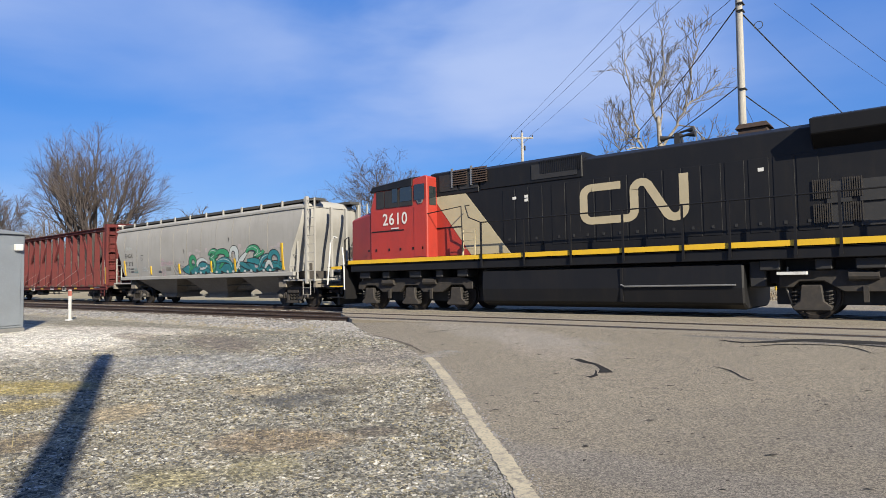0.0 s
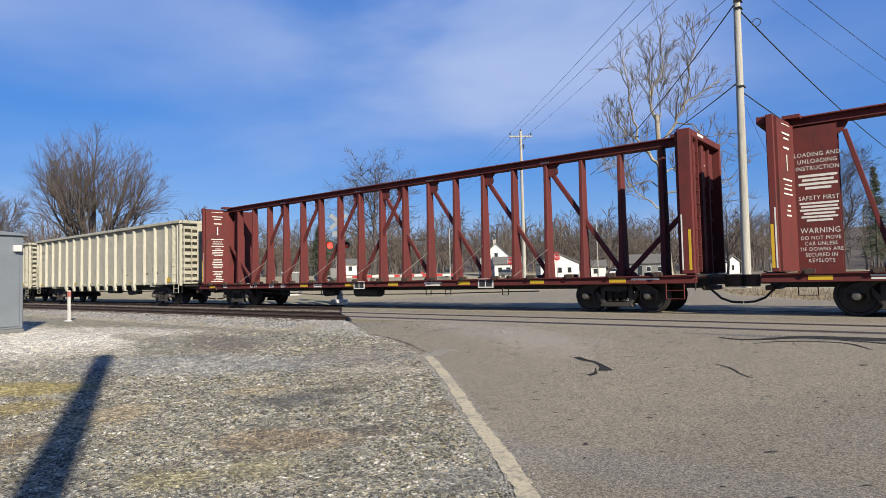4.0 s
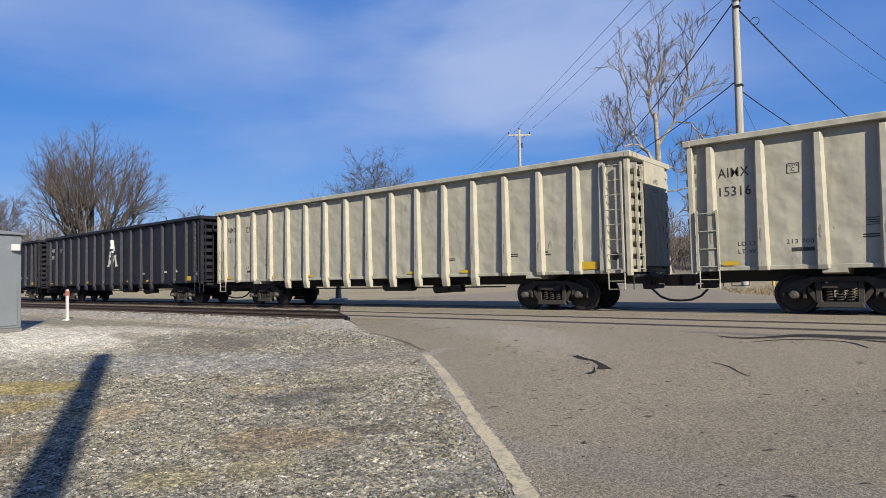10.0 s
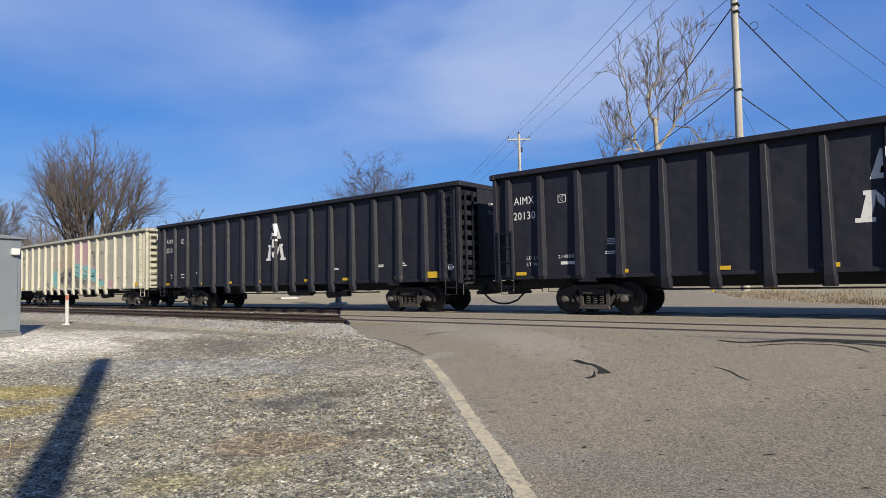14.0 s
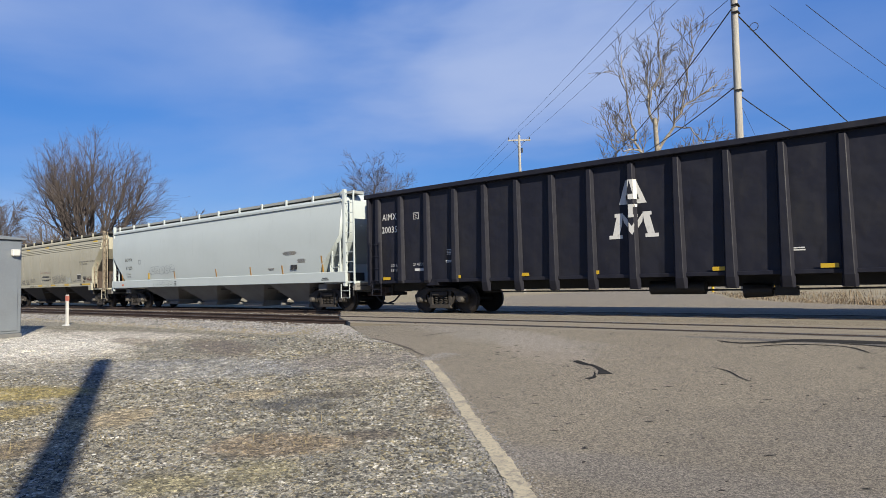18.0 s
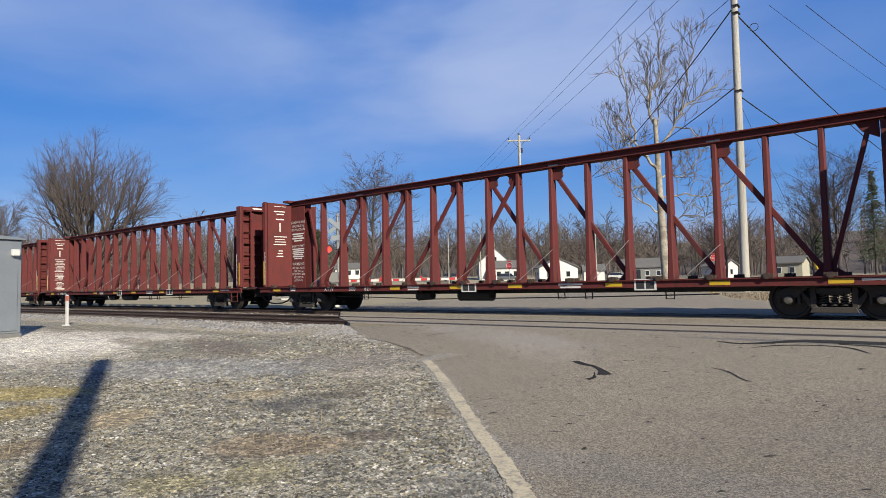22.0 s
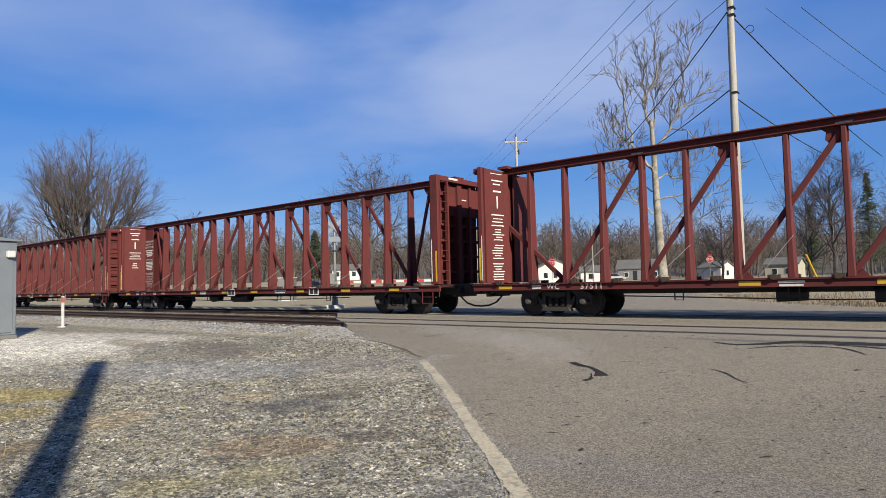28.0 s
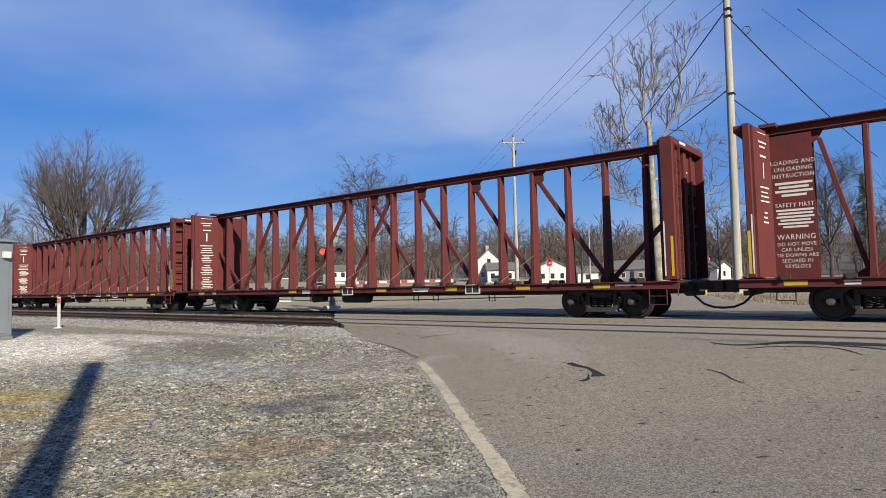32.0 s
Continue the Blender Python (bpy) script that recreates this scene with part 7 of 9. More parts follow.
def covered_hopper(paint, label, half, slope, bays, seams, top, boards, under, walk_mat, sill_mat=None, ends=None, rolls=(), short_end="", sill_top=1.52, sill_half=None):
    car = tagged(new("covered_hopper_car"), label, "freight car", "covered hopper cars")
    sill_mat = sill_mat or paint
    sill_half = sill_half or slope + 1.0
    end_mat = RUSTY_TAN if short_end == "ladder" else sill_mat
    sill_foot = 1.16 if under is UNDER_GREY else 1.34
    lv = [(1.5, slope, 1.46), (1.9, slope + (half - slope) * 0.25, 1.52), (2.4, slope + (half - slope) * 0.62, 1.56), (3.0, half - 0.02, 1.58), (3.6, half, 1.57), (4.0, half, 1.50), (top - 0.28, half, 1.42)]
    if ends:
        lv = [(z, hx, hy) for (z, a, hy), hx in zip(lv, ends)]
    part("body", hopper_body(lv), paint, car, smooth=True)
    for z in rolls:
        for sgn in (-1, 1):
            w = -at_z(z)
            part("eave_roll", Shape().prism_x([(sgn * (w - 0.03), z - 0.03), (sgn * (w + 0.012), z - 0.025), (sgn * (w + 0.03), z), (sgn * (w + 0.004), z + 0.04), (sgn * (w - 0.04), z + 0.05)][::-sgn], -half, half), paint, car)
    roof = part("roof", hopper_body([(top - 0.278, half + 0.02, 1.46), (top - 0.20, half + 0.02, 1.40), (top - 0.06, half - 0.02, 1.0), (top, half - 0.1, 0.5)]), paint, car, smooth=True)
    part("eave_rail", Shape().box(-half, half, -1.50, -1.44, top - 0.36, top - 0.27), paint, roof)
    part("eave_rail", Shape().box(-half, half, 1.44, 1.50, top - 0.36, top - 0.27), paint, roof)
    for x in seams:
        for sgn in (-1, 1):
            s = Shape()
            prof = [(z, hy + 0.006) for z, hx, hy in lv if z > 2.6 or abs(x) < slope + 0.4]
            if rolls:
                prof = [(z, y) for z, y in prof if z < 3.7] + [(3.72, 1.553)]
            s.loft([[(x - 0.012, sgn * (y - 0.01), z), (x + 0.012, sgn * (y - 0.01), z), (x + 0.007, sgn * (y + 0.003), z), (x - 0.007, sgn * (y + 0.003), z)] for z, y in prof])
            part("weld_seam", s, SEAM, car, "dark streaked seam")
    for sgn in (-1, 1):
        sill = part("side_sill", Shape().box(-sill_half, sill_half, min(sgn * 1.40, sgn * 1.52), max(sgn * 1.40, sgn * 1.52), sill_foot, sill_top), sill_mat, car, bevel=0.02)
        board = part("running_board", Shape().box(-half - 0.35, half + 0.35, sgn * 0.95 - 0.28, sgn * 0.95 + 0.28, top - 0.05, top + 0.06), walk_mat, car, "grated roof walkway")
        for k in range(boards):
            x = -half + 0.2 + (2 * half - 0.4) * k / (boards - 1)
            part("walkway_bracket", Shape().box(x - 0.04, x + 0.04, min(sgn * 1.24, sgn * 1.30), max(sgn * 1.24, sgn * 1.30), top - 0.28, top + 0.09), paint, board)
    part("hatch_trough", Shape().box(-half + 0.5, half - 0.5, -0.3, 0.3, top, top + 0.14), walk_mat, car, bevel=0.03)
    for k in (0, 180):
        turn = pose(0, 0, 0, 0, 0, k)
        plat = part("end_platform", Shape().box(slope + 0.2, half + 0.55, -1.38, 1.38, 1.12, 1.2), sill_mat, car, at=turn)
        part("slope_sheet", Shape().prism_y([(slope - 0.3, 1.22), (slope - 0.2, 1.22), (half - 0.3, 3.0), (half - 0.42, 3.0)], -1.3, 1.3), under, plat)
        if short_end == "ladder":
            part("shear_plate", Shape().box(slope + 0.72, slope + 0.78, -1.3, 1.3, 1.2, 2.7), RUST_SHADE, plat, "rusty end sheet with shade painted into its colour")
        else:
            part("shear_plate", Shape().box(slope + 0.3, slope + 0.36, -1.25, 1.25, 1.2, 2.0), sill_mat, plat)
        for y in (-1.42, 1.42):
            brief = short_end and k == 180 and y > 0
            if brief:
                part("ladder", ladder_mesh(0.56, 1.15, 3.4 if short_end == "ladder" else 2.65, sill_mat, 6 if short_end == "ladder" else 5), None, plat, at=pose(half - 0.1, y, 0))
            if not brief or short_end == "post":
                part("corner_post", Shape().box(half + 0.03, half + 0.15, y - 0.07, y + 0.07, 1.0, top + 0.1), end_mat, plat, bevel=0.01)
            if not brief:
                part("ladder", ladder_mesh(0.42, 1.1, top, end_mat, 10), None, plat, at=pose(half + 0.36, y if y < 0 else y + 0.06, 0))
        for y in (-0.4, 0.4):
            part("end_strut", Shape().box(half + 0.32, half + 0.42, y - 0.05, y + 0.05, 1.2, top - 0.3), sill_mat, plat)
        part("ladder", ladder_mesh(0.42, 1.2, 2.8, end_mat, 4), None, plat, at=pose(slope + 0.95, -1.42, 0))
        part("sill_step", step_mesh(sill_mat, 0.44, 0.55), None, plat, at=pose(half + 0.1, -1.45, 1.1))
        part("brake_wheel", Shape().tube([(half + 0.62, 0.5 + 0.26 * math.cos(a), 2.3 + 0.26 * math.sin(a)) for a in [6.2832 * j / 20 for j in range(21)]], 0.018, 5), sill_mat, plat)
    part("center_sill", Shape().box(-half - 0.5, half + 0.5, -0.3, 0.3, 0.75, 1.1), under, car)
    for i, (x, ht, hb, zb) in enumerate(bays):
        ch = Shape().loft([[(x - a, -b, z), (x + a, -b, z), (x + a, b, z), (x - a, b, z)] for z, a, b in ((zb, hb, 0.62), (zb + 0.12, hb, 0.66), (sill_foot + 0.04, ht, 1.36))])
        chute = part("hopper_chute", ch, under, car)
        gate = part("outlet_gate", Shape().box(x - hb * 1.1, x + hb * 1.1, -0.75, 0.75, zb - 0.14, zb), under, chute)
        part("gate_shaft", Shape().tube([(x - hb * 0.9, -1.0, zb - 0.02), (x - hb * 0.9, 1.0, zb - 0.02)], 0.06, 8), STEEL_GREY, gate)
    part("brake_pipe", Shape().tube([(-half + 1.5, -0.95, 0.98), (half - 1.5, -0.95, 0.98)], 0.025, 6), BLACK_IRON, car)
    for k in (0, 180):
        turn = pose(0, 0, 0, 0, 0, k)
        part("end_sill", Shape().box(half + 0.42, half + 0.56, -1.4, 1.4, 0.84, 1.11), under, car, at=turn, bevel=0.01)
        part("bolster", Shape().box(slope - 0.2, slope + 0.25, -1.3, 1.3, 0.86, 1.11), under, car, at=turn)
        part("brake_gear", Shape().box(half - 1.4, half - 0.5, -0.95, 0.2, 1.2, 1.55).box(half - 0.9, half - 0.75, -0.6, -0.4, 1.55, 2.1), UNDER_DARK, car, at=turn, bevel=0.02)
    drawgear(car, half + 0.5)
    return car


RUSTY_TAN = material("rusted_tan_paint", (0.34, 0.29, 0.21), 0.8, grains=[(4, 0.42, 0.66, (0.17, 0.11, 0.07), 0.8), (20, 0.5, 0.7, (0.42, 0.38, 0.30), 0.5)])
# end sheet: rust, its colour darkened further for the shade behind the ladder
RUST_SHADE = material("shaded_rusty_sheet", (0.085, 0.06, 0.045), 0.85, grains=[(2, 0.4, 0.7, (0.14, 0.10, 0.075), 0.6), (12, 0.5, 0.7, (0.05, 0.035, 0.03), 0.6)])
UNDER_DARK = material("sooty_underframe", (0.05, 0.043, 0.037), 0.85, grains=[(2, 0.4, 0.7, (0.10, 0.085, 0.07), 0.6), (15, 0.5, 0.7, (0.03, 0.028, 0.026), 0.6)])
UNDER_GREY = material("dusty_grey_underframe", (0.28, 0.275, 0.26), 0.8, grains=[(1.5, 0.4, 0.7, (0.2, 0.18, 0.16), 0.7)])
UNDER_DUST = material("dusty_brown_underframe", (0.26, 0.23, 0.185), 0.85, grains=[(1.5, 0.4, 0.7, (0.20, 0.17, 0.13), 0.7), (12, 0.5, 0.7, (0.40, 0.37, 0.32), 0.5)])
GRATING = material("dark_grating", (0.09, 0.088, 0.085), 0.8, grains=[(30, 0.4, 0.6, (0.03, 0.03, 0.03), 0.8)])
PALE_GRATING = material("pale_grating", (0.5, 0.53, 0.52), 0.7, grains=[(30, 0.4, 0.6, (0.25, 0.26, 0.26), 0.8)])


def pale_hopper():
    car = covered_hopper(WHITE_HOPPER, "pale grey-white four-bay covered hopper car with black lettering", 9.0, 7.7, [(-4.3, 1.75, 0.65, 0.36), (-0.9, 1.7, 0.65, 0.33), (2.65, 1.6, 0.6, 0.3), (5.75, 1.3, 0.5, 0.28)], (), 4.70, 12, UNDER_GREY, PALE_GRATING,
                         ends=(7.75, 8.04, 8.5, 9.02, 9.08, 9.08, 9.08), short_end="post", sill_top=1.58, sill_half=9.2)
    lettering("reporting_mark", "DOWX", 0.185, STENCIL_BLACK, car, on_slope(-7.13, 2.74), 0.86, bold=0.012)
    lettering("car_number", "67209", 0.19, STENCIL_BLACK, car, on_slope(-7.11, 2.27), 0.95, bold=0.012)
    lettering("stencil", "LD LMT 220100", 0.075, STENCIL_BLACK, car, on_slope(-7.22, 1.94), 0.62, bold=0.0)
    lettering("stencil", "LT WT  65900", 0.075, STENCIL_BLACK, car, on_slope(-7.22, 1.79), 0.62, bold=0.0)
    outline_box(car, -5.94, 2.58, 0.24, 0.22, at_z(2.6) - 0.01, STENCIL_BLACK, 0.014)
    bars(car, 6.14, 0, 2.52, [0.7, 0.85, 0.8, 0.6], 0.025, SEAM, wrapped=True)
    bars(car, 6.8, 0, 2.18, [0.4, 0.5, 0.4, 0.45], 0.025, SEAM, wrapped=True)
    for x in (6.25, 6.45):
        plate(car, "data_panel", x - 0.09, x + 0.09, 1.75, 1.95, at_z(1.95) - 0.01, STENCIL_BLACK)
    bars(car, 4.9, 0, 1.85, [0.4, 0.3], 0.03, SEAM, wrapped=True)
    bars(car, 8.1, -1.524, 1.36, [0.3, 0.4], 0.04, STENCIL_BLACK)
    for x in (7.95, 5.6, 3.5, 0.95, -2.6, -7.99):
        w = 0.035
        part("reflector", Shape().loft([[(x - w, at_z(z) - 0.008, z), (x + w, at_z(z) - 0.008, z), (x + w, at_z(z) + 0.02, z), (x - w, at_z(z) + 0.02, z)] for z in (1.55, 1.95 if x < 7 else 2.25)]), material("orange_brown_patch", (0.5, 0.28, 0.06), 0.6), car, "orange reflective strip")
    for x in (-5.05,):
        plate(car, "reflector", x - 0.08, x + 0.08, 1.62, 1.95, at_z(1.95) - 0.01, YELLOW_PAINT, "yellow reflective strip")
    # thin looping spray lines over the side and the sill
    bubbles(car, -4.92, -2.55, 1.86, 2.30, 5, 8, STENCIL_BLACK, 0.013)
    bubbles(car, -4.6, -2.7, 1.14, 1.50, 4, 15, STENCIL_BLACK, 0.012, flat=-1.5235)
    bars(car, -2.5, -1.5235, 1.45, [0.16, 0.18, 0.2], 0.05, STENCIL_BLACK)
    plate(car, "reflector", -8.0, -7.8, 1.28, 1.38, -1.523, material("orange_patch", (0.8, 0.2, 0.06), 0.6), "orange reflective patch")
    for x in (-7.45, 7.72):
        truck(car, x)
    return car


def bubbles(car, x0, x1, z0, z1, n, seed, mat, width, flat=None):
    """A row of overlapping outlined letter-like loops with crooked insides, in thin sprayed lines."""
    rng = random.Random(seed)
    step = (x1 - x0) / n
    for i in range(n):
        cx, cz = x0 + step * (i + 0.5), (z0 + z1) / 2 + rng.uniform(-0.08, 0.08) * (z1 - z0)
        rx, rz, lean = step * rng.uniform(0.46, 0.62), (z1 - z0) * rng.uniform(0.40, 0.52), rng.uniform(-0.25, 0.35)
        lines = []
        for k, size in ((0, 1.0), (1, rng.uniform(0.25, 0.45))):
            off, line = rng.uniform(0, 9), []
            for j in range(23 if k == 0 else 15):
                a = 6.2832 * j / (22 if k == 0 else 16) + 1.2
                c, d = math.cos(a), math.sin(a)
                r = size * (1 + 0.42 * noise.noise((c * 1.6 + off, d * 1.6, seed)) + 0.25 * noise.noise((c * 4, d * 4 + off, seed)))
                u = rx * r * math.copysign(abs(c) ** 0.75, c)
                w = rz * r * math.copysign(abs(d) ** 0.75, d)
                line.append((cx + u + lean * w, cz + w + k * 0.2 * rz))
            lines.append(line)
        a = rng.uniform(-0.5, 0.5)
        lines.append([(cx + rx * a, cz - rz * 0.9), (cx + rx * (a + 0.15), cz - rz * 0.3), (cx + rx * (a + 0.5), cz - rz * 0.15), (cx + rx * 0.9, cz - rz * 0.5)])
        for line in lines:
            if flat is None:
                wrap(car, stroke(line, width, 0), 0.004 + 0.0004 * i, mat)
            else:
                spray(car, stroke(line, width, flat), mat)


def scribble(car, x, z, w, h, seed, mat, width=0.034):
    """A quick signature: tall crowded up and down strokes with a tail."""
    rng = random.Random(seed)
    for line in range(3):
        pts, up = [], True
        a = x - w / 2 + line * w * 0.28
        for j in range(6):
            pts.append((a + rng.uniform(-0.03, 0.03) * w, z + h * (0.5 if up else -0.5) * rng.uniform(0.55, 1.0)))
            a += w * (0.04 if up else 0.16)
            up = not up
        wrap(car, stroke(pts, width, 0), 0.004 + 0.0006 * line, mat)
    wrap(car, stroke([(x - w * 0.5, z - h * 0.42), (x - w * 0.1, z - h * 0.52), (x + w * 0.3, z - h * 0.46), (x + w * 0.55, z - h * 0.58)], width, 0), 0.006, mat)


def tan_hopper():
    car = covered_hopper(TAN_HOPPER, "weathered tan three-bay covered hopper car with seams", 7.9, 6.1, [(-3.3, 1.85, 0.75, 0.36), (0.6, 1.75, 0.6, 0.36), (4.6, 1.85, 0.75, 0.33)], [-7.0, -5.63, -4.12, -2.56, -1.0, 0.58, 2.17, 3.73, 5.3, 6.66], 4.60, 11, UNDER_DARK, GRATING,
                         ends=(6.68, 6.72, 6.80, 7.36, 7.88, 7.92, 7.92), rolls=(3.76, 3.88, 4.0), short_end="ladder", sill_half=6.6)
    lettering("reporting_mark", "CEFX", 0.26, STENCIL_BLACK, car, on_slope(-5.93, 2.81), 0.85, bold=0.012)
    lettering("car_number", "71334", 0.26, STENCIL_BLACK, car, on_slope(-5.93, 2.36), 0.9, bold=0.012)
    for z, words, w in ((1.97, "LD LMT", 0.34), (1.82, "LT WT", 0.30)):
        lettering("stencil", words, 0.085, STENCIL_BLACK, car, on_slope(-5.98, z - 0.01), 0.8, bold=0.006)
        bars(car, -5.52, 0, z + 0.03, [w], 0.05, STENCIL_BLACK, wrapped=True)
    outline_box(car, -5.2, 2.68, 0.2, 0.28, at_z(2.68) - 0.01, STENCIL_BLACK, 0.016)
    lettering("stencil", "C", 0.09, STENCIL_BLACK, car, on_slope(-5.2, 2.64), 0.9)
    lettering("stencil", "WILLIAMS HAYWARD THERMALBOND EXTERIOR", 0.085, STENCIL_BLACK, car, on_slope(6.08, 2.89), 0.72)
    lettering("stencil", "APPLIED PARAGOULD", 0.085, STENCIL_BLACK, car, on_slope(5.66, 2.75), 0.75)
    lettering("stencil", "DO NOT HAMMER ON CAR", 0.105, material("faded_red_stencil", (0.42, 0.22, 0.18), 0.7), car, on_slope(-0.24, 2.36), 0.9)
    lettering("stencil", "ARI THROUGH SILL", 0.1, STENCIL_BLACK, car, on_side(-2.45, -1.524, 1.42), 0.9, bold=0.015)
    bars(car, -0.2, 0, 2.13, [1.0, 1.25], 0.035, STENCIL_BLACK, wrapped=True)
    bars(car, -0.12, 0, 1.90, [1.5, 0.95], 0.035, STENCIL_BLACK, wrapped=True)
    bars(car, 0.02, -1.524, 1.475, [0.55], 0.04, STENCIL_BLACK)
    bars(car, 5.66, 0, 1.96, [0.45, 0.40, 0.28], 0.045, STENCIL_BLACK, wrapped=True)
    panel = plate(car, "data_panel", 4.70, 5.24, 1.79, 2.12, at_z(2.05) - 0.008, STENCIL_WHITE, "black panel with a white border")
    for a in (4.84, 5.10):
        plate(panel, "panel_field", a - 0.115, a + 0.115, 1.82, 2.09, at_z(2.05) - 0.016, STENCIL_BLACK)
    for x, w in ((-5.75, 0.52), (-1.15, 0.32), (0.98, 0.33), (3.1, 0.33), (5.83, 0.62)):
        plate(car, "reflector", x - w, x + w, 1.43, 1.515, -1.526, YELLOW_PAINT, "worn yellow stripe")
    for x in (-7.2, -3.54, -0.2, 3.27, 7.0):
        part("reflector", Shape().loft([[(x - 0.28, -1.487, 4.09), (x + 0.28, -1.487, 4.09), (x + 0.28, -1.44, 4.09), (x - 0.28, -1.44, 4.09)], [(x - 0.28, -1.466, 4.17), (x + 0.28, -1.466, 4.17), (x + 0.28, -1.43, 4.17), (x - 0.28, -1.43, 4.17)]]), YELLOW_PAINT, car, "worn yellow patch")
    for x in (-6.42, 6.42):
        pocket = part("jacking_pad", Shape().box(x - 0.2, x + 0.2, -1.54, -1.42, 1.08, 1.40), TAN_HOPPER, car, bevel=0.02)
        for a, b in ((-0.08, 1.30), (0.08, 1.30), (-0.06, 1.17)):
            part("pad_hole", Shape().box(x + a - 0.025, x + a + 0.025, -1.546, -1.53, b - 0.025, b + 0.025), UNDER_DARK, pocket)
    plate(car, "socket", -6.62, -6.42, 1.68, 1.80, at_z(1.75) - 0.004, UNDER_DARK, "dark hauling socket", 0.03)
    plate(car, "socket", 5.12, 5.34, 1.44, 1.52, -1.527, UNDER_DARK, "dark hauling socket", 0.02)
    NAVY = material("faded_navy_spray", (0.06, 0.07, 0.12), 0.7)
    FADED = material("faded_grey_spray", (0.17, 0.175, 0.20), 0.7, grains=[(9, 0.45, 0.65, (0.33, 0.32, 0.28), 0.8)])
    for x, w in ((-4.9, 0.55), (-4.2, 0.52), (-3.45, 0.5)):
        scribble(car, x, 1.80, w, 0.40, int(-x * 10), NAVY)
    bubbles(car, -2.95, -2.05, 1.76, 2.0, 4, 3, FADED, 0.02)
    bubbles(car, 0.92, 2.55, 1.62, 2.08, 5, 4, FADED, 0.034)
    bubbles(car, 2.5, 3.0, 1.7, 2.1, 2, 6, FADED, 0.02)
    bubbles(car, 2.95, 3.85, 1.62, 1.98, 5, 5, SPRAY[6], 0.026)
    scribble(car, 4.2, 1.75, 0.5, 0.12, 9, FADED, 0.016)
    bubbles(car, 5.87, 6.58, 1.66, 1.96, 4, 7, RED_OXIDE, 0.026)
    bubbles(car, 5.42, 5.66, 1.58, 1.70, 2, 2, RED_OXIDE, 0.018)
    for x in (-6.45, 6.75):
        truck(car, x)
    return car


PALE_SPRAY = material("pale_pink_spray", (0.55, 0.47, 0.48), 0.7, grains=[(14, 0.42, 0.6, (0.45, 0.44, 0.41), 0.9)])


